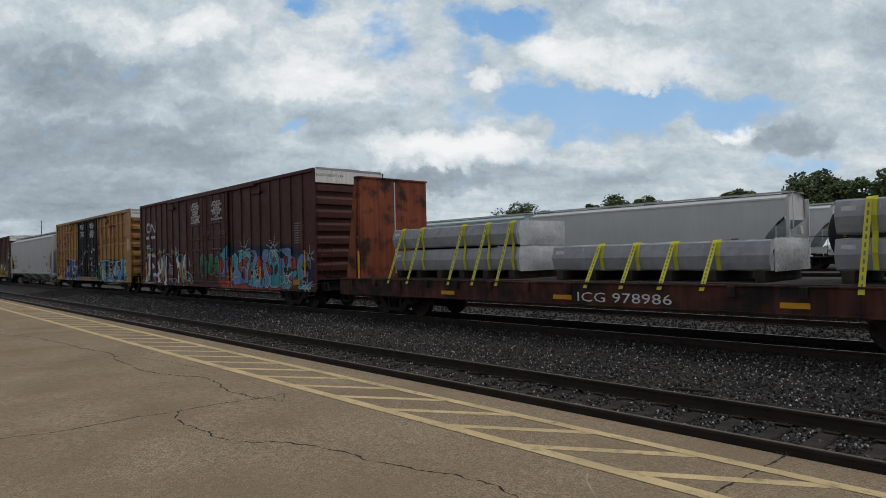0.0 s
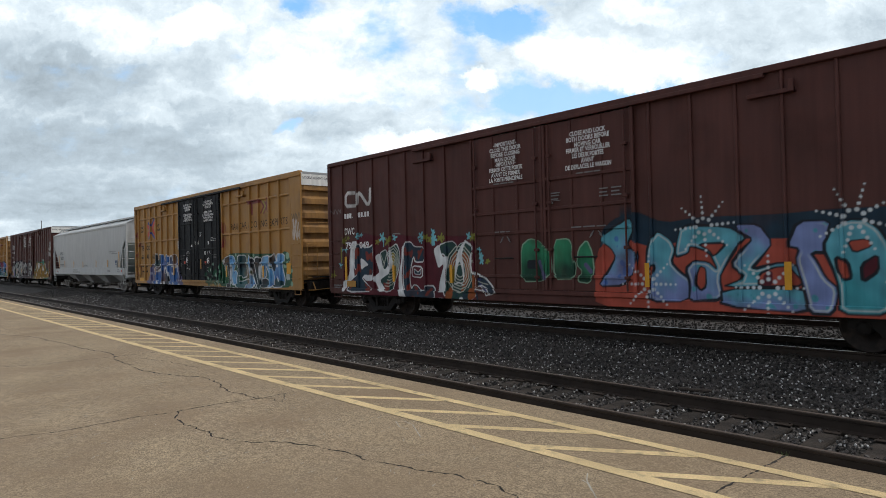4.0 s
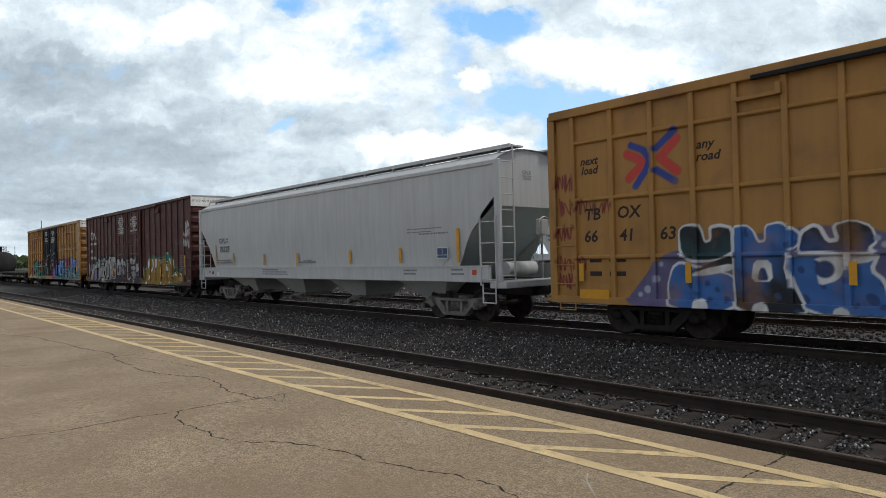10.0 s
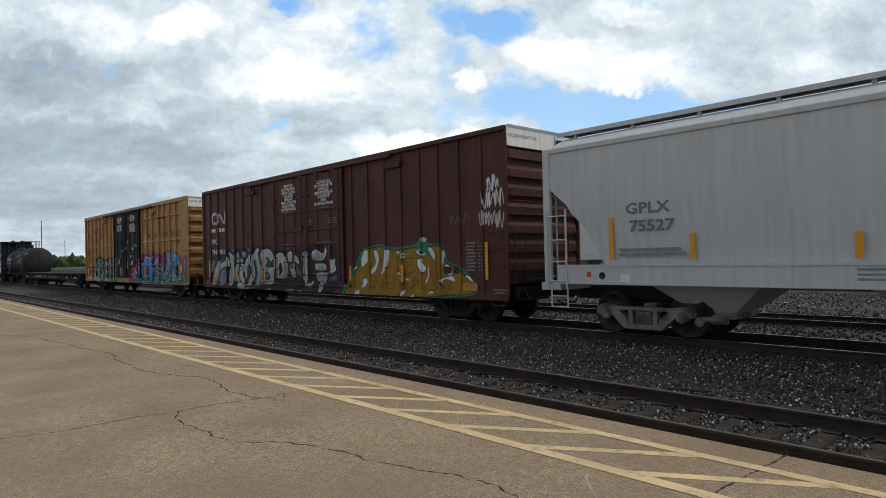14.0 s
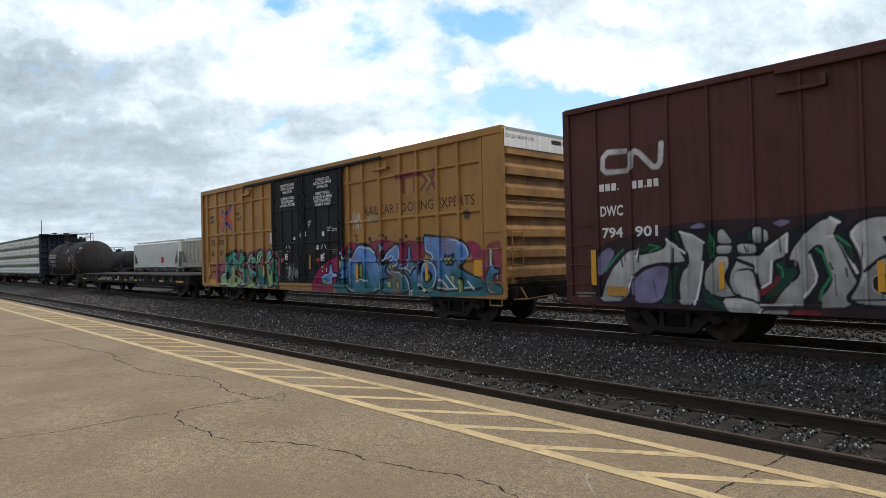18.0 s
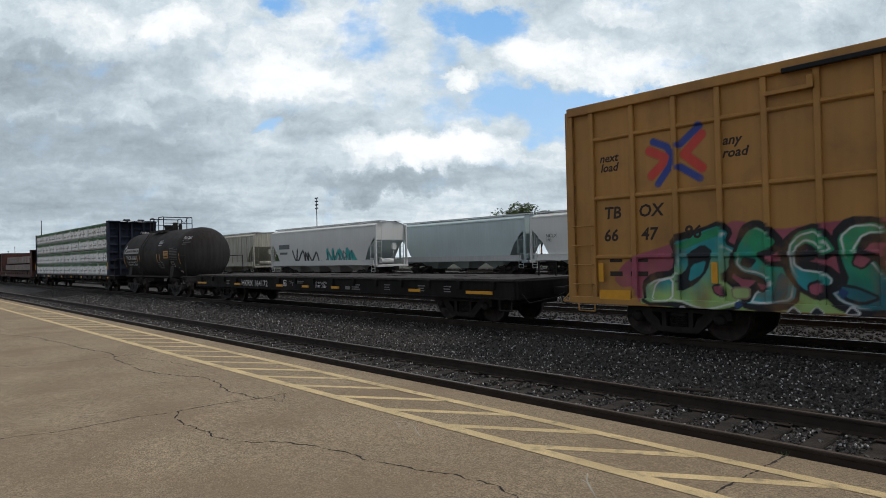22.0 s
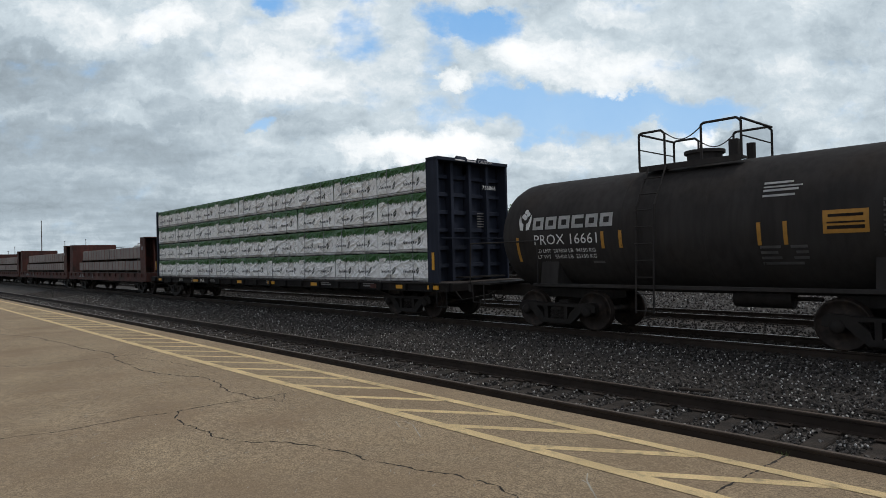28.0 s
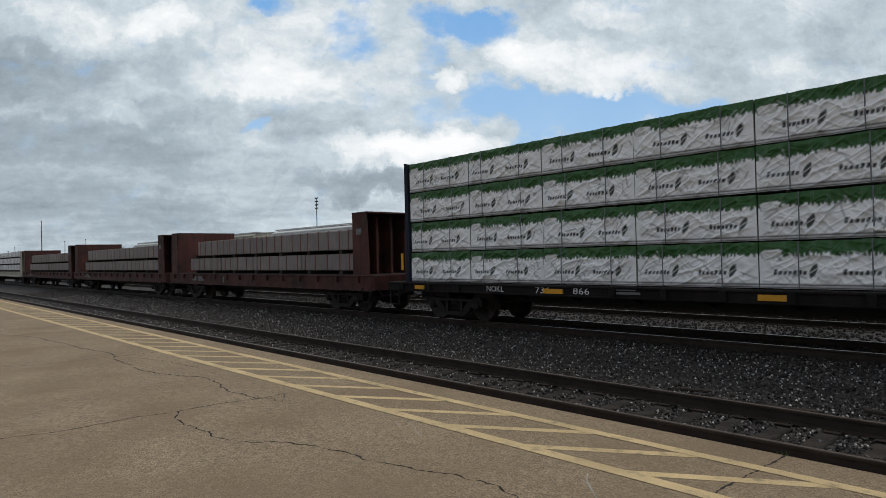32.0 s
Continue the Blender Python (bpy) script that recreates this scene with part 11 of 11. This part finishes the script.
# centre-beam car with green and white lumber bundles
c_u0, c_u1 = -181.72, -157.67
car, h, hw = flat_base(c_u0, c_u1, "centerbeam_car", "dark blue centre-beam flat car loaded with wrapped lumber", "flat", 0.84, 1.08, 1.10, 2.4, plain=(-8.1, -4.5))
c0 = -168.975     # the markings below count from here
for s in (-1, 1):
    x = s * (h - 0.88)
    bk = part("bulkhead", Geo().box(min(x, x - s * 0.06), max(x, x - s * 0.06), -1.5, 1.5, 1.08, 4.6, 0.01), "blue", car, "dark blue end bulkhead")
    dp = 0.42 if s > 0 else 0.1
    for y in (-1.5, 1.42):
        part("bulkhead_side", Geo().box(min(x, x + s * dp), max(x, x + s * dp), y, y + 0.08, 1.0, 4.62, 0.012), "blue", bk)
    for y in (-0.75, 0.0, 0.75):
        part("bulkhead_post", Geo().box(min(x, x + s * 0.26), max(x, x + s * 0.26), y - 0.06, y + 0.06, 1.1, 4.6, 0.01), "blue", bk)
    for z in np.arange(1.5, 4.6, 0.52):
        part("bulkhead_rib", Geo().box(min(x, x + s * 0.12), max(x, x + s * 0.12), -1.44, 1.44, z, z + 0.12, 0.01), "blue", bk)
    if s > 0:
        part("bulkhead_cap", Geo().box(x - 0.05, x + 0.45, -1.5, 1.5, 4.58, 4.68, 0.01), "blue", bk)
    for y in (-0.3, 0.6) if s > 0 else ():
        part("cap_bracket", Geo().prism([(x, 4.66), (x + s * 0.3, 4.66), (x + s * 0.2, 4.8)], y - 0.2, y + 0.2), "blue", bk)
    if s > 0:
        bars([(0.1, 0.5, 0.03, 0.04), (0.6, 0.95, 0.03, 0.04)], "letter_white", bk, x + 0.46, -0.9, 4.58, rz=90)
        lettering("CAUTION", 0.13, "letter_white", bk, x + 0.462, 0.15, 4.60, "white warning lettering", 0.62, 90)
        lettering("736866", 0.17, "letter_white", bk, x + 0.27, 0.5, 3.85, "white car number", 0.6, 90)
        bars([(0.0, 0.5, 0.08 * k, 0.03) for k in range(6)], "letter_grey", bk, x + 0.13, 0.4, 2.7, rz=90)
        part("end_rail", Geo().path([(x + 0.44, -1.4, 2.35), (x + 0.44, 1.4, 2.35)], 0.018), "blue", bk)
        part("end_step", Geo().box(x + 0.1, x + 0.5, -0.6, 1.2, 1.18, 1.22), "dark_metal", bk)
        part("reflector", Geo().box(x + 0.14, x + 0.24, -1.513, -1.5, 1.45, 1.95), "reflector", bk, "amber reflective strip")
    else:
        part("reflector", Geo().box(x - 0.3, x - 0.2, -1.513, -1.5, 1.45, 1.95), "reflector", bk, "amber reflective strip")
part("center_beam", Geo().box(-h + 0.7, h - 0.7, -0.06, 0.06, 4.3, 4.6).box(-h + 0.7, h - 0.7, -0.05, 0.05, 1.1, 1.5), "blue", car)
for i, x in enumerate(np.linspace(-h + 0.9, h - 0.9, 13)):
    part("beam_post", Geo().box(x - 0.08, x + 0.08, -0.05, 0.05, 1.1, 4.4), "blue", car)
for x, w in ((-179.73, 0.4), (-175.01, 0.55), (-170.14, 0.5), (-167.4, 0.5), (-164.15, 0.5), (-159.26, 0.45), (-157.82, 0.45)):
    part("reflector", Geo().box(x - c0, x + w - c0, -hw - 0.06, -hw - 0.02, 0.90, 1.01), "reflector", car, "amber reflective strip")
lettering("NOKL", 0.22, "letter_white", car, -176.9 - c0, -hw - 0.024, 0.90, "white stencilled car mark", 0.6)
for t_, x in (("736", -175.3), ("866", -174.2)):
    lettering(t_, 0.22, "letter_white", car, x - c0, -hw - 0.024, 0.90, "white stencilled car number", 0.45)
for x in (-173.2, -167.6, -163.6, -161.0):
    bars([(0, 0.6, 0.08, 0.05), (0, 0.7, 0.0, 0.05)], "letter_grey", car, x - c0, -hw - 0.022, 0.93)
part("placard", Geo().box(0, 0.3, -0.004, 0, 0, 0.14), "oxide", car).location = (-160.6 - c0, -hw - 0.022, 0.88)


def lumber_mesh(L, H, seed):
    """A wrapped pack: creased sheet with painted crease shade, a ragged green top band and small printed emblems."""
    r = random.Random(seed)
    cv = Canvas(-L / 2 - 0.05, L / 2 + 0.05, -0.05, H + 0.05, 0.016)
    green, ink = (0.030, 0.105, 0.026), (0.045, 0.055, 0.06)
    edge = 0.27 * H
    for x in np.arange(-L / 2 - 0.05, L / 2 + 0.05, 0.03):
        cv.stroke([(x, H + 0.05), (x, H - edge + r.uniform(-0.035, 0.05))], 0.038, green)
    cv.stroke([(-L / 2, 0.016), (L / 2, 0.016)], 0.03, (0.03, 0.03, 0.03))
    cv.stroke([(-L / 2, 0.066), (L / 2, 0.066)], 0.028, (0.05, 0.05, 0.055))
    x = -L / 2 + r.uniform(0.1, 0.45)
    while x < L / 2 - 0.72:
        z = H * 0.29
        # a plain slanted word block and a split leaf
        for k in range(7):
            a, t = x + 0.02 + 0.078 * k, (0.105, 0.07, 0.07, 0.07, 0.085, 0.085, 0.07)[k]
            cv.shape([(a, z), (a + 0.022, z + t), (a + 0.076, z + t), (a + 0.056, z)], ink)
        cv.shape([(x + 0.61, z - 0.07), (x + 0.60, z + 0.06), (x + 0.65, z + 0.15), (x + 0.74, z + 0.21), (x + 0.74, z + 0.08), (x + 0.69, z)], (0.05, 0.065, 0.06))
        cv.stroke([(x + 0.60, z + 0.03), (x + 0.74, z + 0.12)], 0.018, (0.6, 0.6, 0.6))
        x += r.uniform(0.95, 1.2)
    # Shade of further creases, painted as short grey strokes.
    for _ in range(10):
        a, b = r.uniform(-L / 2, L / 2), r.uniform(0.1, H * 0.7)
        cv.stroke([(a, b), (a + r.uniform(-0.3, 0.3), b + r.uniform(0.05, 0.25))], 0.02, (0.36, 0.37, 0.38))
    if r.random() < 0.85:
        cv.shape([(-L / 2 + 0.05, H - edge - 0.1), (-L / 2 + 0.03, H - edge + 0.08), (-L / 2 + 0.42, H - edge + 0.09), (-L / 2 + 0.36, H - edge - 0.05)], (0.74, 0.74, 0.72), (0.25, 0.26, 0.26), 0.012)
    g2 = Geo()
    nx, nz = 150, 50
    rows = []
    ph = [r.uniform(0, 6.28) for _ in range(6)]
    for j in range(nz + 1):
        row = []
        for i in range(nx + 1):
            X, Z = -L / 2 + L * i / nx, H * j / nz
            e = min(1.0, 8 * min(j, nz - j) / nz, 10 * min(i, nx - i) / nx)
            w = noise.noise((X * 2.2 + ph[0], Z * 3.5, ph[1])) * 0.05 + noise.noise((X * 6 + Z * 5 + ph[2], Z * 4 - X * 2, ph[3])) * 0.028
            w += 0.045 * (1 - abs(noise.noise((X * 1.7 - Z * 2.2 + ph[4], Z * 1.1 + X * 0.6, ph[5])) * 2.2)) ** 6
            w += 0.022 * (1 - abs(noise.noise((X * 5 + Z * 6.5 + ph[1], Z * 2.5 - X * 2, ph[2])) * 2.0)) ** 5
            w += 0.03 * (1 - abs(noise.noise((X * 4 - Z * 7 + ph[3], Z * 1.6 + X * 2.4, ph[0])) * 2.2)) ** 6
            row.append((X, -0.66 - e * w, Z + (0.02 * noise.noise((X * 3, ph[0], 1.0)) if j == nz else 0)))
        rows.append(row)
    g2.grid(rows, True)
    k = nx + 1
    t = 0.03
    g2.grid([[(-L / 2, -0.66, 0), (L / 2, -0.66, 0)], [(-L / 2, 0.66, 0), (L / 2, 0.66, 0)], [(-L / 2, 0.66, H), (L / 2, 0.66, H)], [(-L / 2, -0.66, H), (L / 2, -0.66, H)]])
    for s in (-1, 1):
        g2.add([(s * L / 2, -0.66, 0), (s * L / 2, 0.66, 0), (s * L / 2, 0.66, H), (s * L / 2, -0.66, H)], [(0, 1, 2, 3)])
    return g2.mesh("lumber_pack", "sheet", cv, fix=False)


COLS = np.linspace(-180.74, -158.56, 10)
ROWS = ((1.12, 1.96), (1.985, 2.825), (2.87, 3.71), (3.735, 4.57))
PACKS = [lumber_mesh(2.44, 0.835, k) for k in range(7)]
BANDS = Geo().box(-0.012, 0.012, -0.70, 0.68, 0.0, 0.012).box(-0.010, 0.010, -0.722, -0.712, -0.005, 0.835).mesh("pack_band", "letter_dark")
rp = random.Random(3)
for j, (z0, z1) in enumerate(ROWS):
    for i, (a, b) in enumerate(zip(COLS[:-1], COLS[1:])):
        for s in (-1, 1):
            u, y, z = (a + b) / 2, s * 0.78 + rp.uniform(-0.02, 0.02), z0
            ob = new("lumber_pack", PACKS[(i * 3 + j * 2 + (s > 0)) % 7])
            tagged(ob, "lumber pack in white wrap with a ragged green top band", "lumber pack", "lumber packs on the centre-beam car")
            z += 0.012 * rp.random() if j == 3 else 0
            MOVING.append((ob, float(u), MAIN_C + y, MAIN_Z + z))
            if s < 0:
                for x in (-0.62 + rp.uniform(-0.1, 0.1), 0.55 + rp.uniform(-0.1, 0.1)):
                    at(part("pack_band", BANDS, None, ob), x, 0, 0)
        for x in (-0.7, 0.7):
            if j:
                load("timber_batten", "timber batten between lumber packs", "timber", "lumber battens", (a + b) / 2 + x, -0.78, z0 - 0.04, Geo().box(-0.04, 0.04, -0.62, 0.62, 0.001, 0.039), "deck")
# ---- the yard behind the train ----
def yard_paint(c, h):
    c.tag(h - 13.0, h - 8.6, 1.4, 2.4, (0.03, 0.03, 0.03), 5, 0.2, 12)
    c.cloud(h - 9.4, h - 7.8, 1.3, 1.6, (0.10, 0.30, 0.6), 4, 8, 0.9)
    c.cloud(h - 7.4, h - 2.6, 1.3, 1.8, (0.3, 0.04, 0.06), 7, 20, 0.9)
    c.tag(h - 7.2, h - 2.8, 1.5, 2.4, (0.05, 0.38, 0.36), 6, 0.28, 16)
    c.tag(h - 7.0, h - 3.0, 1.5, 2.3, (0.02, 0.03, 0.03), 9, 0.06, 18)


Y1C, Z1C, Y2C, Z2C = 31.25, 0.30, 37.55, 0.40
nclx, nh = hopper(-29.4, -12.0, "hopper_white", "white covered hopper car parked in the yard", Y2C, Z2C, False, "hopper_white", 4.2, "grime", board=0.44)
lettering("NCLX\n191", 0.36, "letter_black", nclx, -nh + 1.4, -1.57, 2.75, "black stencilled car mark", 0.95)
reflectors(nclx, [(-nh + x, 1.65, 0.1, 0.42) for x in (1.0, 3.6, 6.2, 8.8, 11.4, 13.8, 16.2)], -1.58, "reflector_dull")
part("data_plate", Geo().box(0, 0.4, -0.004, 0, 0, 0.2), "letter_dark", nclx, "dark data plate").location = (nh - 3.0, -1.57, 2.0)
bars([(0, 1.4, 0, 0.05), (0, 1.3, 0.1, 0.05)], "letter_grey", nclx, nh - 6.5, -1.58, 1.75)
hopper(-44.6, -29.95, "hopper_blue", "blue-grey covered hopper car parked in the yard", Y2C, Z2C, False, "hopper", 4.2, "grime", board=0.44, bays=3)
third, th = hopper(-56.7, -39.7, "hopper_white", "dirty white covered hopper car with teal graffiti", Y1C, Z1C, False, "hopper_white", 4.2, "grime", yard_paint, board=0.44)
bars([(0, 2.0, 0, 0.42), (0.2, 1.6, -0.5, 0.2)], "letter_dark", third, -th + 1.6, -1.57, 2.7, "emblem", "dark block emblem")
hopper(-79.8, -60.4, "hopper_tan", "tan ribbed covered hopper car streaked with grime", Y1C, Z1C, False, "hopper_tan", 4.2, "grime", board=0.44, ribs=15)
fourth, fh = hopper(-98.3, -81.1, "hopper_white", "white covered hopper car parked in the yard", Y1C, Z1C, False, "hopper_white", 4.2, "grime", board=0.44)
part("emblem", Geo().box(0, 0.9, -0.004, 0, 0, 0.75), "mark_red", fourth, "red square emblem").location = (fh - 6.0, -1.58, 1.7)
tank_car(-118.2, -104.0, "black tank car with a railed platform parked in the yard", Y1C, Z1C, False, plat=-0.5)
hopper(-33.0, -13.7, "hopper_white", "white covered hopper car on a far yard track", 51.0, 0.45, False, "hopper_white", 4.2, "grime", board=0.44)
utlx, uh, uzc, ur = tank_car(-10.5, 3.4, "black tank car parked in the yard", Y2C, Z2C, False, plat=1.0)
on_tank(lettering("UTLX 301", 0.31, "reflector_dull", utlx, -uh + 1.62, -ur, 2.30, "yellow stencilled car mark", 1.75), uzc, ur)
g = Geo().grid([[(0, 0, z), (0.12, 0, z)] for z in np.linspace(0, 0.9, 6)])
on_tank(at(part("reflector", g, "reflector", utlx, "yellow reflective strip", fix=False), -uh + 0.95, -ur, 2.1), uzc, ur)


# ---- trees ----
def tree(x, y, hgt, spread, seed, base=0.2):
    r = random.Random(seed)
    hgt, spread = hgt * 1.07, spread * 1.12
    t = thing("tree", "broad-leaved tree with a dense dark green crown", "tree", "trees beyond the yard", x, y, base)
    g2 = Geo()
    g2.tube((0, 0, 0), (0.1, 0, hgt * 0.4), spread * 0.07, 10, spread * 0.045)
    tips = []
    for i in range(9):
        a = i * 2.4 + r.uniform(-0.3, 0.3)
        q = (math.cos(a) * spread * r.uniform(0.35, 0.75), math.sin(a) * spread * r.uniform(0.35, 0.75), hgt * r.uniform(0.5, 0.85))
        g2.tube((0.1, 0, hgt * r.uniform(0.25, 0.4)), q, spread * 0.03, 6, spread * 0.01)
        tips.append(q)
    part("trunk", g2, "bark", t, "dark trunk with spreading limbs")
    v, f = [], []
    lumps = [(q[0], q[1], q[2], spread * r.uniform(0.25, 0.42)) for q in tips] + [(r.uniform(-0.5, 0.5) * spread, r.uniform(-0.5, 0.5) * spread, hgt * r.uniform(0.55, 0.9), spread * r.uniform(0.22, 0.36)) for _ in range(14)]
    for cx, cy, cz, R_ in lumps:
        for _ in range(230):
            d = Vector((r.gauss(0, 1), r.gauss(0, 1), r.gauss(0, 1))).normalized() * R_ * r.uniform(0.55, 1.08)
            p = Vector((cx, cy, min(cz + d.z * 0.8, hgt))) + Vector((d.x, d.y, 0))
            a = Vector((r.uniform(-1, 1), r.uniform(-1, 1), r.uniform(-0.6, 0.6))).normalized() * r.uniform(0.12, 0.3)
            b = a.orthogonal().normalized() * r.uniform(0.08, 0.2)
            k = len(v)
            v += [tuple(p - a), tuple(p + b), tuple(p + a), tuple(p - b)]
            f.append((k, k + 1, k + 2, k + 3))
    m = bpy.data.meshes.new("crown")
    m.from_pydata(v, [], f)
    m.materials.append(MAT["leaf"])
    part("crown", m, None, t, "uneven crown of many small leaves")
    return t


tree(-94.0, 110, 13.5, 5.0, 1)
tree(-88.5, 112, 11.4, 3.0, 2)
tree(-62.5, 100, 11.6, 4.6, 3)
tree(-54.7, 100, 11.2, 3.4, 4)
tree(-66.5, 101, 10.6, 2.4, 5)
tree(-36.9, 90, 10.0, 2.6, 6)
tree(-24.2, 80, 10.6, 3.6, 7)
tree(-21.0, 82, 9.6, 3.0, 8)
tree(-27.0, 83, 9.2, 2.6, 9)
tree(-15.5, 80, 9.6, 3.2, 10)
tree(-11.0, 84, 10.4, 3.6, 11)

# far woods along the horizon at the end of the yard
g = Geo()
rw = random.Random(12)
for i in range(1500):
    x, y = rw.uniform(-900, -560), rw.uniform(40, 420)
    hh = rw.uniform(3, 9)
    for _ in range(3):
        a = rw.uniform(0, 6.28)
        p = Vector((x + rw.uniform(-4, 4), y + rw.uniform(-4, 4), hh + rw.uniform(-3, 1)))
        d, e = Vector((math.cos(a), math.sin(a), 0)) * rw.uniform(2, 4), Vector((0, 0, rw.uniform(2, 3.5)))
        g.add([p - d, p - e, p + d, p + e], [(0, 1, 2, 3)])
    g.add([(x - 3, y, 0), (x + 3, y, 0), (x + 2, y + 2, hh), (x - 2, y - 2, hh)], [(0, 1, 2, 3)])
tagged(part("far_woods", g, "leaf", None, fix=False), "low dark woods on the horizon", "woods", kind="stuff")


# ---- poles and light masts ----
def mast(x, y, hgt, lamps, label, name="light_mast"):
    t = thing(name, label, "mast", "masts in the yard", x, y, 0.1)
    part("shaft", Geo().tube((0, 0, 0), (0, 0, hgt), 0.20 if not lamps else 0.15, 10, 0.11), "pole", t)
    for k in range(lamps):
        z = hgt - 0.3 - k * 1.0
        part("lamp_bar", Geo().box(-0.75, 0.75, -0.06, 0.06, z, z + 0.08), "dark_metal", t)
        for i in (-0.6, 0.0, 0.6):
            part("floodlight", Geo().box(i - 0.14, i + 0.14, -0.18, 0.18, z + 0.08, z + 0.32, 0.04), "dark_metal", t)
    return t


mast(-162.4, 100, 20.1, 4, "tall yard light mast with stacked floodlights")
mast(-271.0, 50, 18.5, 0, "tall dark pole beside the tracks", "pole")
for x, y, hgt in ((-330, 70, 13), (-355, 52, 9), (-390, 60, 12), (-420, 100, 17)):
    mast(x, y, hgt, 1, "far lamp post in the yard", "lamp_post")


# ---- what moves ----
def run(t):
    """How far the train has come after t seconds."""
    s = (t - 16) / 16
    return 81.7339 + 83.1965 * s + 1.7924 * s ** 2 + -0.4012 * s ** 3


def motions():
    times = [2.0 * k for k in range(17)]
    for ob, u, y, z in MOVING:
        walk(ob, [(t, pose(u + run(t), y, z)) for t in times])
    steps = [k / 10 for k in range(321)]
    turns = [math.degrees(run(t) / WHEEL_R) for t in steps]
    for ob, x, s in WHEELS:
        walk(ob, [(t, pose(x, 0, 0, 0, a + 37 * s, 0)) for t, a in zip(steps, turns)])
    # the clouds drift slowly to the left and down
    walk(clouds, [(0, Matrix.Rotation(radians(-1.55), 4, "Z")), (32, Matrix.Rotation(radians(1.55), 4, "Z"))])


motions()
